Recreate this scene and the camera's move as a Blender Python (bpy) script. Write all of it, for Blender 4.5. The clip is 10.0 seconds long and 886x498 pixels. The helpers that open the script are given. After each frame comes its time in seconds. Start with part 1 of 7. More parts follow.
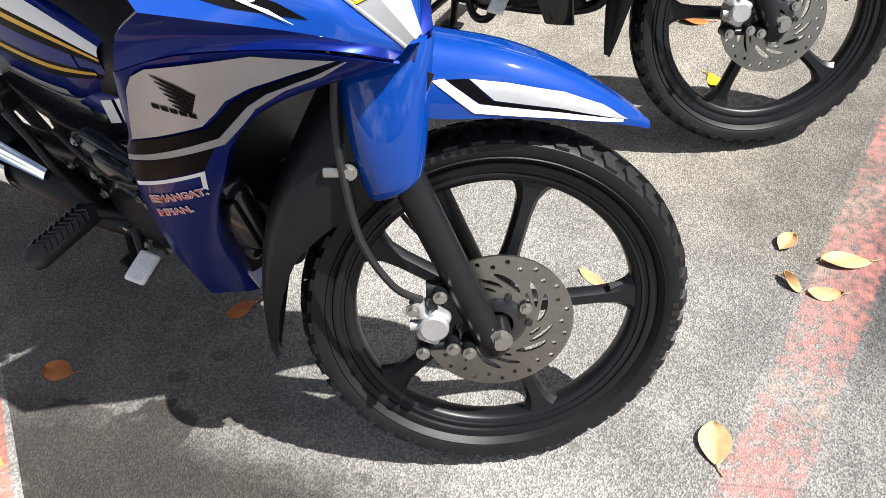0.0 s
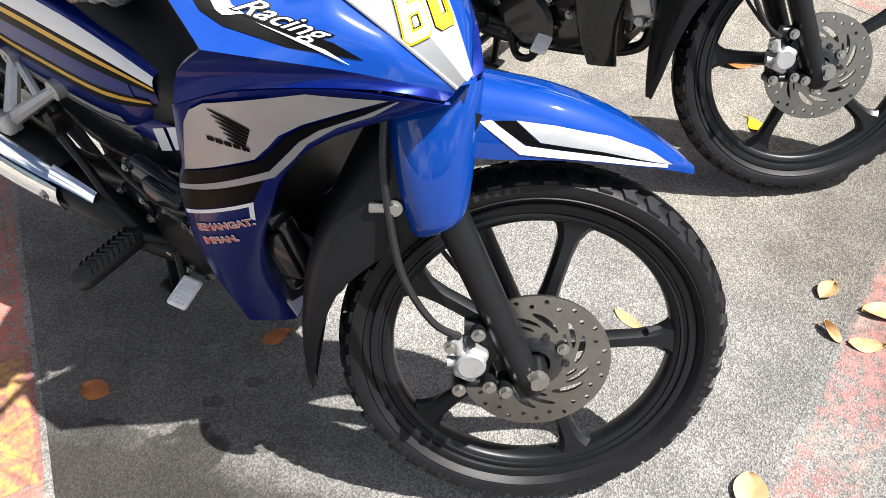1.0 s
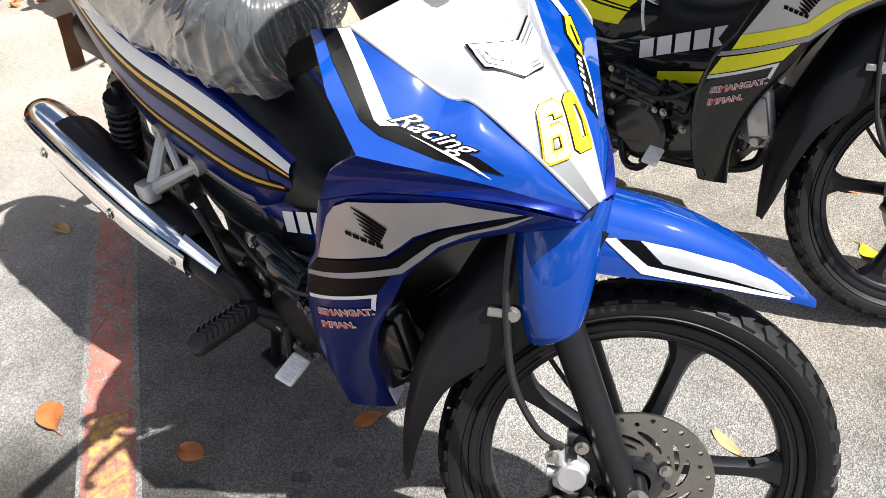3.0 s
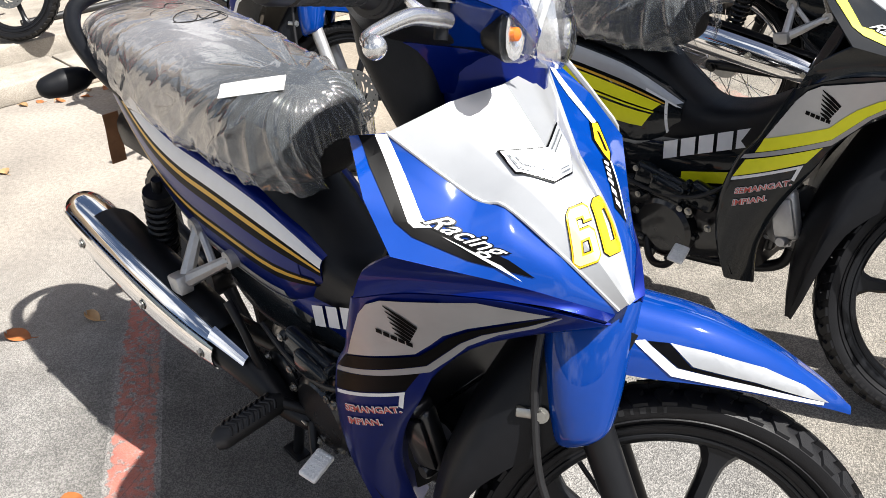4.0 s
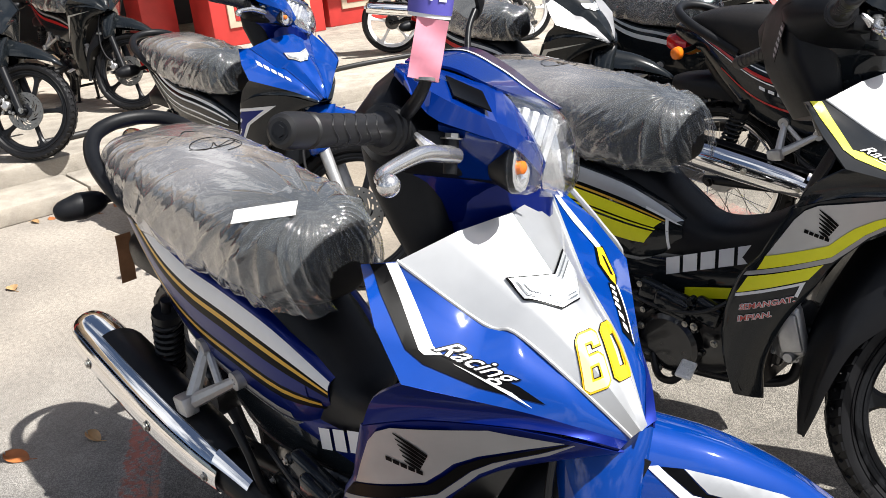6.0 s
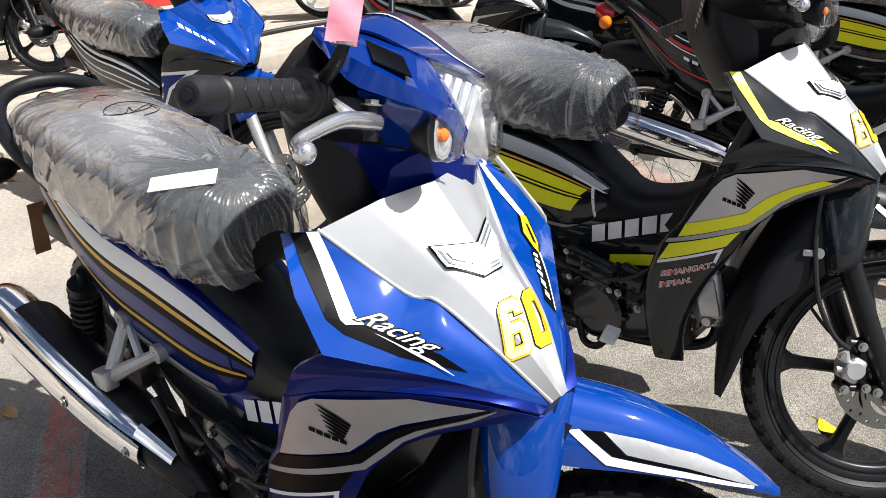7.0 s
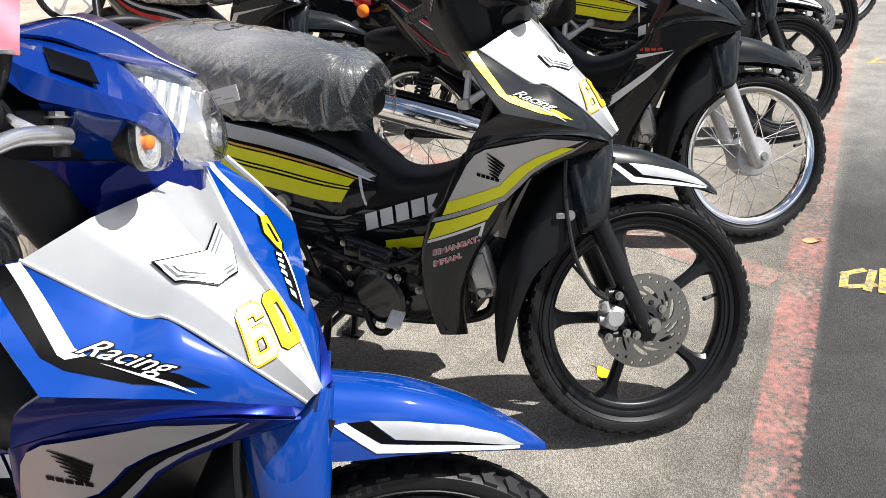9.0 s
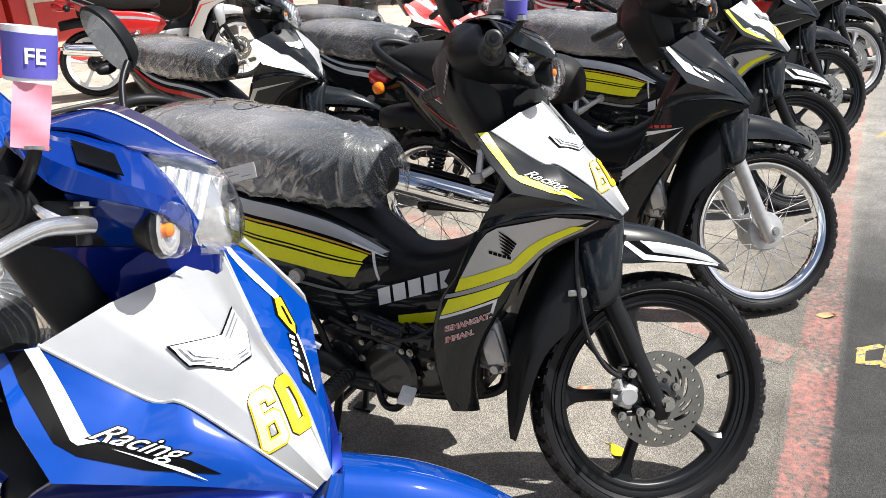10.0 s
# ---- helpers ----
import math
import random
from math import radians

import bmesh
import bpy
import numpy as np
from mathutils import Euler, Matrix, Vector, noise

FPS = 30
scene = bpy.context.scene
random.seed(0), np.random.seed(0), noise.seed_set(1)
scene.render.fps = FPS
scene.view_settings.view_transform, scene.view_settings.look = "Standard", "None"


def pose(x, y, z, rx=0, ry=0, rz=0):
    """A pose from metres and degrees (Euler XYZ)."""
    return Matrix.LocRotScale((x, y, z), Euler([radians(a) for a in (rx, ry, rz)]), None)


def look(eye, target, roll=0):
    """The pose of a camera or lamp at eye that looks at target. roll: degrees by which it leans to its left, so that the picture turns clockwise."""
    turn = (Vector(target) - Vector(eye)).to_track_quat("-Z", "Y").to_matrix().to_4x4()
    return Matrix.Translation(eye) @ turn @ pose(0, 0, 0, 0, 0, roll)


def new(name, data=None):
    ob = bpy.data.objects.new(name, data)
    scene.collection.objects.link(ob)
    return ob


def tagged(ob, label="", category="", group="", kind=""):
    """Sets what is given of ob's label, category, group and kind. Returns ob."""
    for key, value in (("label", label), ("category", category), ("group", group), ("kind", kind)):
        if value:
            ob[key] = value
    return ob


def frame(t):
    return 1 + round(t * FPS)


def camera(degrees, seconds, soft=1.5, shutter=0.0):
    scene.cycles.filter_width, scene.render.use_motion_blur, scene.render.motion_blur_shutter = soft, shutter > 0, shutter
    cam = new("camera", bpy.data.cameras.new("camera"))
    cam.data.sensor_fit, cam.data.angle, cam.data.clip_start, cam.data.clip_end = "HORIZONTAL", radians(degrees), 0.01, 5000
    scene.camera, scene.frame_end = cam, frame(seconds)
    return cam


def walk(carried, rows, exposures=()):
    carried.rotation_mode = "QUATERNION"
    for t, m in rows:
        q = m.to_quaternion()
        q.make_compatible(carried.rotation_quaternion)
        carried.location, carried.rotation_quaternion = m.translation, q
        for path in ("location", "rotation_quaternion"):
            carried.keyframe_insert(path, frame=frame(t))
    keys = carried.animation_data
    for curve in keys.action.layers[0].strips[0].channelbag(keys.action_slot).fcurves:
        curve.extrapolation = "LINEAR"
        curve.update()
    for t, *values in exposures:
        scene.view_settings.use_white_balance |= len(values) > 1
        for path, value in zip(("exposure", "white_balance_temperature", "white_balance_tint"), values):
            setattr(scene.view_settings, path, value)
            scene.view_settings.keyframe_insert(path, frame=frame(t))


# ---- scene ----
cam = camera(59.34, 10.0, 0.8)
PATH = [
    (0.0, (0.4079, -0.5583, 1.1445), (-0.2709, 0.2369, 0.0689), -6.93),
    (0.5, (0.4011, -0.5622, 1.1489), (-0.3103, 0.2276, 0.0905), -7.03),
    (1.0, (0.3938, -0.5668, 1.1577), (-0.3490, 0.2311, 0.1273), -6.53),
    (1.5, (0.3836, -0.5861, 1.1678), (-0.4445, 0.1742, 0.1746), -6.84),
    (2.0, (0.3710, -0.5987, 1.1795), (-0.4979, 0.1445, 0.2087), -6.31),
    (3.3, (0.3542, -0.6033, 1.2070), (-0.5856, 0.2004, 0.3579), -4.78),
    (3.5, (0.3534, -0.6058, 1.2110), (-0.6111, 0.2135, 0.4057), -4.71),
    (4.0, (0.3538, -0.6102, 1.2183), (-0.6472, 0.2132, 0.4634), -4.99),
    (4.5, (0.3535, -0.6119, 1.2222), (-0.6657, 0.2246, 0.5071), -4.81),
    (5.0, (0.3492, -0.6133, 1.2292), (-0.6877, 0.2536, 0.5785), -4.64),
    (5.5, (0.3509, -0.6158, 1.2387), (-0.7095, 0.2667, 0.6499), -5.04),
    (5.7, (0.3506, -0.6167, 1.2409), (-0.7144, 0.2746, 0.6740), -5.05),
    (6.8, (0.3563, -0.6167, 1.2437), (-0.6616, 0.3020, 0.6356), -3.83),
    (7.0, (0.3562, -0.6025, 1.2391), (-0.6043, 0.3604, 0.6066), -3.40),
    (7.5, (0.3714, -0.5748, 1.2361), (-0.4786, 0.4827, 0.5963), -3.59),
    (8.0, (0.3896, -0.5593, 1.2355), (-0.3772, 0.5563, 0.5894), -3.82),
    (8.5, (0.4075, -0.5495, 1.2314), (-0.2930, 0.5980, 0.5661), -4.22),
    (9.0, (0.4150, -0.5411, 1.2296), (-0.2517, 0.6247, 0.5615), -4.45),
    (9.5, (0.4124, -0.5366, 1.2389), (-0.2810, 0.6514, 0.6406), -4.39),
    (10.0, (0.4180, -0.5412, 1.2537), (-0.2875, 0.6628, 0.7037), -4.40),
]
walk(cam, [(t, look(eye, goal, roll)) for t, eye, goal, roll in PATH], [(0.0, 1.22), (2.0, 1.36), (3.5, 1.14), (4.5, 0.98), (5.5, 0.85), (7.0, 0.88), (8.0, 0.94), (10.0, 1.05)])

from mathutils.bvhtree import BVHTree

# ---------------------------------------------------------------- world and sun
world = bpy.data.worlds.new("sky")
scene.world = world
world.use_nodes = True
wn = world.node_tree.nodes
sky = wn.new("ShaderNodeTexSky")
sky.sky_type = "NISHITA"
sky.sun_disc = False
sky.air_density, sky.dust_density = 0.75, 2.5
SUN_AZIMUTH, SUN_HEIGHT = radians(24.0), radians(55.5)
sky.sun_elevation = SUN_HEIGHT
sky.sun_rotation = radians(90.0) - SUN_AZIMUTH
wn["Background"].inputs["Strength"].default_value = 0.052
# fair-weather cloud, broken and bright, all over the sky
wl = world.node_tree.links
sky_way = wn.new("ShaderNodeTexCoord")
cloud = wn.new("ShaderNodeTexNoise")
cloud.inputs["Scale"].default_value, cloud.inputs["Detail"].default_value, cloud.inputs["Roughness"].default_value = 2.6, 7, 0.58
wl.new(sky_way.outputs["Generated"], cloud.inputs["Vector"])
cover = wn.new("ShaderNodeMapRange")
cover.interpolation_type = "SMOOTHSTEP"
cover.inputs["From Min"].default_value, cover.inputs["From Max"].default_value, cover.inputs["To Max"].default_value = 0.50, 0.64, 0.85
wl.new(cloud.outputs["Fac"], cover.inputs["Value"])
cloudy = wn.new("ShaderNodeMix")
cloudy.data_type = "RGBA"
cloudy.inputs[7].default_value = (14.0, 14.2, 14.6, 1)
wl.new(cover.outputs[0], cloudy.inputs["Factor"]), wl.new(sky.outputs[0], cloudy.inputs[6])
wl.new(cloudy.outputs[2], wn["Background"].inputs["Color"])
sun = new("sun", bpy.data.lights.new("sun", "SUN"))
sun.data.energy, sun.data.angle, sun.data.color = 5.0, radians(0.55), (1.0, 0.975, 0.935)
sun_way = Vector((math.cos(SUN_AZIMUTH) * math.cos(SUN_HEIGHT), math.sin(SUN_AZIMUTH) * math.cos(SUN_HEIGHT), math.sin(SUN_HEIGHT)))
sun.matrix_world = look(sun_way * 30, (0, 0, 0))


# ---------------------------------------------------------------- materials
def mat(name, color, rough=0.5, metal=0.0, vary=0.12, scale=40.0, bump=0.0, bump_scale=200.0, coat=0.0, spec=0.5, rough_vary=0.1, ior=1.5):
    m = bpy.data.materials.new(name)
    m.use_nodes = True
    n, l = m.node_tree.nodes, m.node_tree.links
    p = n["Principled BSDF"]
    co = n.new("ShaderNodeTexCoord")
    nz = n.new("ShaderNodeTexNoise")
    nz.inputs["Scale"].default_value, nz.inputs["Detail"].default_value = scale, 5
    l.new(co.outputs["Object"], nz.inputs["Vector"])
    n2 = n.new("ShaderNodeTexNoise")
    n2.inputs["Scale"].default_value, n2.inputs["Detail"].default_value = scale * 0.16, 3
    l.new(co.outputs["Object"], n2.inputs["Vector"])
    ad = n.new("ShaderNodeMath")
    ad.operation = "ADD"
    l.new(nz.outputs["Fac"], ad.inputs[0]), l.new(n2.outputs["Fac"], ad.inputs[1])
    mr = n.new("ShaderNodeMapRange")
    mr.inputs["From Min"].default_value, mr.inputs["From Max"].default_value = 0.7, 1.3
    mr.inputs["To Min"].default_value, mr.inputs["To Max"].default_value = 1 - vary, 1 + vary
    l.new(ad.outputs[0], mr.inputs["Value"])
    mx = n.new("ShaderNodeVectorMath")
    mx.operation = "SCALE"
    mx.inputs[0].default_value = color
    l.new(mr.outputs[0], mx.inputs["Scale"])
    l.new(mx.outputs[0], p.inputs["Base Color"])
    rr = n.new("ShaderNodeMapRange")
    rr.inputs["From Min"].default_value, rr.inputs["From Max"].default_value = 0.3, 0.7
    rr.inputs["To Min"].default_value, rr.inputs["To Max"].default_value = max(0.02, rough * (1 - rough_vary)), min(1, rough * (1 + rough_vary))
    l.new(n2.outputs["Fac"], rr.inputs["Value"])
    l.new(rr.outputs[0], p.inputs["Roughness"])
    p.inputs["Metallic"].default_value = metal
    p.inputs["Coat Weight"].default_value = coat
    p.inputs["Coat Roughness"].default_value = 0.04
    p.inputs["Specular IOR Level"].default_value = spec
    p.inputs["IOR"].default_value = ior
    if bump:
        nb = n.new("ShaderNodeTexNoise")
        nb.inputs["Scale"].default_value, nb.inputs["Detail"].default_value = bump_scale, 4
        l.new(co.outputs["Object"], nb.inputs["Vector"])
        b = n.new("ShaderNodeBump")
        b.inputs["Strength"].default_value, b.inputs["Distance"].default_value = bump, 0.002
        l.new(nb.outputs["Fac"], b.inputs["Height"])
        l.new(b.outputs[0], p.inputs["Normal"])
    return m


def clear(name, tint, alpha, rough=0.05, wrinkle=0.0, wrinkle_scale=18.0):
    """A thin clear sheet: part see-through, part gloss; with wrinkle, thin pulled creases and a patchy haze."""
    m = bpy.data.materials.new(name)
    m.use_nodes = True
    n, l = m.node_tree.nodes, m.node_tree.links
    out = n["Material Output"]
    p = n["Principled BSDF"]
    p.inputs["Base Color"].default_value = (*tint, 1)
    p.inputs["Roughness"].default_value = rough
    p.inputs["Specular IOR Level"].default_value = 0.8
    tr = n.new("ShaderNodeBsdfTransparent")
    mix = n.new("ShaderNodeMixShader")
    co = n.new("ShaderNodeTexCoord")

    def ranged(src, a0, a1, b0, b1):
        q = n.new("ShaderNodeMapRange")
        q.inputs["From Min"].default_value, q.inputs["From Max"].default_value = a0, a1
        q.inputs["To Min"].default_value, q.inputs["To Max"].default_value = b0, b1
        l.new(src, q.inputs["Value"])
        return q.outputs[0]

    def grain(scale, detail, stretch=(1, 1, 1), turn=(0, 0, 0), warp=0.0):
        mp = n.new("ShaderNodeMapping")
        mp.inputs["Scale"].default_value, mp.inputs["Rotation"].default_value = stretch, turn
        l.new(co.outputs["Object"], mp.inputs["Vector"])
        q = n.new("ShaderNodeTexNoise")
        q.inputs["Scale"].default_value, q.inputs["Detail"].default_value, q.inputs["Distortion"].default_value = scale, detail, warp
        l.new(mp.outputs[0], q.inputs["Vector"])
        return q.outputs["Fac"]

    def mth(op, x, y=None):
        q = n.new("ShaderNodeMath")
        q.operation = op
        if isinstance(x, float):
            q.inputs[0].default_value = x
        else:
            l.new(x, q.inputs[0])
        if isinstance(y, float):
            q.inputs[1].default_value = y
        elif y is not None:
            l.new(y, q.inputs[1])
        return q.outputs[0]
    haze = ranged(grain(wrinkle_scale * 0.4, 4), 0.3, 0.72, alpha * 0.6, min(1.0, alpha * 1.4))
    gl = n.new("ShaderNodeBsdfGlossy")
    gl.inputs["Roughness"].default_value = rough
    fr = n.new("ShaderNodeLayerWeight")
    fr.inputs["Blend"].default_value = 0.12 if wrinkle else 0.16
    shine = n.new("ShaderNodeMixShader")
    l.new(fr.outputs["Facing"], shine.inputs["Fac"]), l.new(mix.outputs[0], shine.inputs[1]), l.new(gl.outputs[0], shine.inputs[2])
    last = shine.outputs[0]
    if wrinkle:
        # the film is hazier over the rear of the seat, clearer and bluer in front
        along_seat = n.new("ShaderNodeSeparateXYZ")
        l.new(co.outputs["Object"], along_seat.inputs[0])
        haze = mth("ADD", haze, mth("MULTIPLY", ranged(along_seat.outputs["X"], -0.70, -0.92, 0.0, 1.0), ranged(grain(9.0, 4), 0.35, 0.65, 0.08, 0.19)))
        tone = n.new("ShaderNodeMix")
        tone.data_type = "RGBA"
        tone.inputs[6].default_value, tone.inputs[7].default_value = (0.62, 0.68, 0.72, 1), (*tint, 1)
        l.new(ranged(along_seat.outputs["X"], -0.68, -0.90, 0.0, 1.0), tone.inputs["Factor"])
        l.new(tone.outputs[2], p.inputs["Base Color"])
        haze = mth("MULTIPLY", haze, ranged(along_seat.outputs["X"], -0.60, -0.84, 0.55, 1.0))
        l.new(haze, mix.inputs["Fac"])
        fr.inputs["Blend"].default_value = 0.20
        b = n.new("ShaderNodeBump")
        b.inputs["Strength"].default_value, b.inputs["Distance"].default_value = wrinkle, 0.004
        l.new(mth("ADD", grain(wrinkle_scale * 4.0, 3, (1.0, 1.0, 0.5), (0.4, 0.8, 0.2), 0.6), mth("MULTIPLY", grain(wrinkle_scale * 11.0, 2, (1.0, 1.0, 0.6), (0.4, 0.8, 0.2), 0.9), 0.45)), b.inputs["Height"])
        l.new(b.outputs[0], p.inputs["Normal"])
        l.new(b.outputs[0], gl.inputs["Normal"]), l.new(b.outputs[0], fr.inputs["Normal"])
    else:
        l.new(haze, mix.inputs["Fac"])
    l.new(tr.outputs[0], mix.inputs[1]), l.new(p.outputs[0], mix.inputs[2])
    l.new(last, out.inputs["Surface"])
    return m


BLUE = mat("blue paint", (0.0008, 0.036, 0.225), 0.50, 0.10, 0.05, 60, coat=1.0, spec=0.0)
DEEP_BLUE = mat("deep blue paint", (0.0012, 0.020, 0.16), 0.45, 0.10, 0.05, 60, coat=1.0, spec=0.0)
# BLUE again, with the shade on the lower panels put into the colour
SHADED_BLUE = mat("shaded blue paint", (0.0006, 0.010, 0.135), 0.30, 0.40, 0.05, 60, coat=0.35, spec=0.1)
SILVER = mat("silver paint", (0.50, 0.51, 0.52), 0.45, 0.72, 0.03, 60, coat=0.4)
GREY = mat("grey decal", (0.36, 0.36, 0.37), 0.35, 0.35, 0.03, 60)
WHITE = mat("white decal", (0.8, 0.8, 0.8), 0.35, 0, 0.03, 60)
BLACK = mat("black gloss paint", (0.0085, 0.0108, 0.0130), 0.20, 0.0, 0.1, 60, coat=0.55, spec=0.12)
DECAL_BLACK = mat("black decal", (0.0025, 0.0025, 0.003), 0.3, 0, 0.1, 60, spec=0.06)
GOLD = mat("gold stripe", (0.62, 0.36, 0.03), 0.35, 0.2, 0.04, 60)
PALE_YELLOW = mat("pale gold decal", (0.80, 0.68, 0.30), 0.35, 0, 0.04, 60)
YELLOW = mat("yellow decal", (0.80, 0.45, 0.008), 0.35, 0, 0.04, 60)
LIME = mat("lime decal", (0.82, 0.80, 0.012), 0.35, 0, 0.04, 60)
RED = mat("red paint", (0.5, 0.012, 0.012), 0.3, 0.05, 0.06, 60, coat=0.8)
DECAL_RED = mat("red decal", (0.6, 0.1, 0.08), 0.4, 0, 0.05, 60)
ORANGE_PAINT = mat("orange paint", (0.65, 0.16, 0.02), 0.3, 0.05, 0.06, 60, coat=0.8)
PLASTIC = mat("black plastic", (0.0065, 0.007, 0.0085), 0.42, 0, 0.15, 90, bump=0.12, bump_scale=900, spec=0.22)
SATIN = mat("satin black", (0.0065, 0.007, 0.0085), 0.36, 0, 0.15, 60, bump=0.05, bump_scale=600, spec=0.30)
RUBBER = mat("tyre rubber", (0.008, 0.008, 0.009), 0.46, 0, 0.3, 30, bump=0.2, bump_scale=500, spec=0.26)
VINYL = mat("black vinyl", (0.012, 0.011, 0.011), 0.55, 0, 0.2, 60, bump=0.25, bump_scale=700, spec=0.25)
CHROME = mat("chrome", (0.85, 0.85, 0.86), 0.06, 1.0, 0.03, 20)
STEEL = mat("brushed steel", (0.42, 0.41, 0.38), 0.34, 1.0, 0.12, 120, bump=0.06, bump_scale=800)
DISC_STEEL = mat("ground disc steel", (0.27, 0.262, 0.238), 0.36, 1.0, 0.10, 150, bump=0.05, bump_scale=900)
ALLOY = mat("cast alloy", (0.5, 0.5, 0.5), 0.42, 0.75, 0.1, 80, bump=0.15, bump_scale=500)
ENGINE_BLACK = mat("engine black", (0.010, 0.010, 0.011), 0.28, 0.2, 0.25, 40, bump=0.08, bump_scale=400, coat=0.5)
ORANGE = mat("amber lens", (0.75, 0.17, 0.01), 0.15, 0, 0.08, 60)
TAIL_RED = mat("tail lamp red", (0.45, 0.01, 0.01), 0.12, 0, 0.08, 60)
LAMP_SMOKE = mat("grey lamp glass", (0.28, 0.30, 0.32), 0.22, 0.6, 0.12, 200)
LAMP_CLEAR = mat("clear lamp glass", (0.58, 0.60, 0.62), 0.24, 0.5, 0.22, 260)
LENS = clear("clear lens", (0.30, 0.32, 0.35), 0.05, 0.03)
LAMP_SILVER = mat("bright lamp bowl", (0.80, 0.81, 0.83), 0.32, 0.45, 0.10, 300)
PAD_ALLOY = mat("bright studded alloy", (0.78, 0.78, 0.76), 0.45, 0.25, 0.1, 120)
LEVER = mat("polished alloy", (0.72, 0.72, 0.72), 0.24, 0.9, 0.06, 80)
SILVERED = mat("silvered reflector", (0.85, 0.86, 0.88), 0.16, 0.85, 0.08, 30)
FILM = clear("plastic film", (0.74, 0.72, 0.72), 0.17, 0.085, 0.16, 9.0)
PAPER = mat("white paper", (0.75, 0.73, 0.7), 0.8, 0, 0.05, 60)
PINK = mat("pink paper", (0.75, 0.28, 0.36), 0.7, 0, 0.06, 60)
PURPLE = mat("violet print", (0.1, 0.09, 0.42), 0.4, 0, 0.05, 60)
VIOLET_BLACK = mat("violet black panel", (0.018, 0.010, 0.05), 0.3, 0, 0.2, 60, coat=0.6)
HOSE = mat("hose rubber", (0.009, 0.009, 0.010), 0.5, 0, 0.2, 90)
BROWN_FLAP = mat("brown wrap", (0.32, 0.16, 0.08), 0.35, 0, 0.3, 30, bump=0.4, bump_scale=90)


# ---------------------------------------------------------------- mesh helpers
def finish(bm, sharp=38.0, smooth=True):
    bmesh.ops.recalc_face_normals(bm, faces=bm.faces)
    me = bpy.data.meshes.new("mesh")
    bm.to_mesh(me)
    bm.free()
    if smooth:
        for f in me.polygons:
            f.use_smooth = True
        me.set_sharp_from_angle(angle=radians(sharp))
    return me


MESHES = {}


def part(name, key, make, material, parent, m=None, label="", sharp=38.0):
    """One mesh object under a thing or a part; alike parts share their mesh by key."""
    if key not in MESHES:
        MESHES[key] = finish(make(), sharp)
        MESHES[key].materials.append(material)
    ob = new(name, MESHES[key])
    ob.material_slots[0].link = "OBJECT"
    ob.material_slots[0].material = material
    ob.parent = parent
    if m is not None:
        ob.matrix_local = m
    if label:
        ob["label"] = label
    return ob


def add_grid(bm, rows, wrap=False, tri=False):
    vs = [[bm.verts.new(p) for p in r] for r in rows]
    for a, b in zip(vs, vs[1:]):
        n = len(a)
        for i in range(n if wrap else n - 1):
            j = (i + 1) % n
            if tri:
                bm.faces.new((a[i], a[j], b[j])), bm.faces.new((a[i], b[j], b[i]))
            else:
                bm.faces.new((a[i], a[j], b[j], b[i]))
    return vs


def catmull(ps, n):
    """A smooth line through ps with n steps between neighbours."""
    ps = [Vector(p) for p in ps]
    out = []
    for i in range(len(ps) - 1):
        p0, p1, p2, p3 = ps[max(i - 1, 0)], ps[i], ps[i + 1], ps[min(i + 2, len(ps) - 1)]
        for k in range(n):
            t = k / n
            out.append(0.5 * (2 * p1 + (p2 - p0) * t + (2 * p0 - 5 * p1 + 4 * p2 - p3) * t * t + (3 * p1 - p0 - 3 * p2 + p3) * t ** 3))
    return out + [ps[-1]]


def smooth_grid(rows, nu, nv):
    rows = [catmull(r, nu) for r in rows]
    cols = [catmull(c, nv) for c in zip(*rows)]
    return [list(r) for r in zip(*cols)]


def shell(rows, thick=0.003, inward=None):
    """A sheet with thickness: the grid, its back (on the side that inward points to), and the rim between."""
    bm = bmesh.new()
    nr, nc = len(rows), len(rows[0])
    norm = []
    for i in range(nr):
        r = []
        for j in range(nc):
            du = rows[i][min(j + 1, nc - 1)] - rows[i][max(j - 1, 0)]
            dv = rows[min(i + 1, nr - 1)][j] - rows[max(i - 1, 0)][j]
            n = du.cross(dv)
            r.append(n.normalized() if n.length > 1e-9 else Vector((0, 0, 0)))
        norm.append(r)
    if inward is not None:
        thick = math.copysign(thick, sum(n.dot(Vector(inward)) for r in norm for n in r))
    back = [[p + n * thick for p, n in zip(a, b)] for a, b in zip(rows, norm)]
    a, b = add_grid(bm, rows, False, True), add_grid(bm, back, False, True)

    def edge(p, q):
        for i in range(len(p) - 1):
            try:
                bm.faces.new((p[i], p[i + 1], q[i + 1], q[i]))
            except ValueError:
                pass
    edge(a[0], b[0]), edge(a[-1], b[-1])
    edge([r[0] for r in a], [r[0] for r in b]), edge([r[-1] for r in a], [r[-1] for r in b])
    return bm


def mirror(rows):
    return [[Vector((p[0], -p[1], p[2])) for p in r] for r in rows]


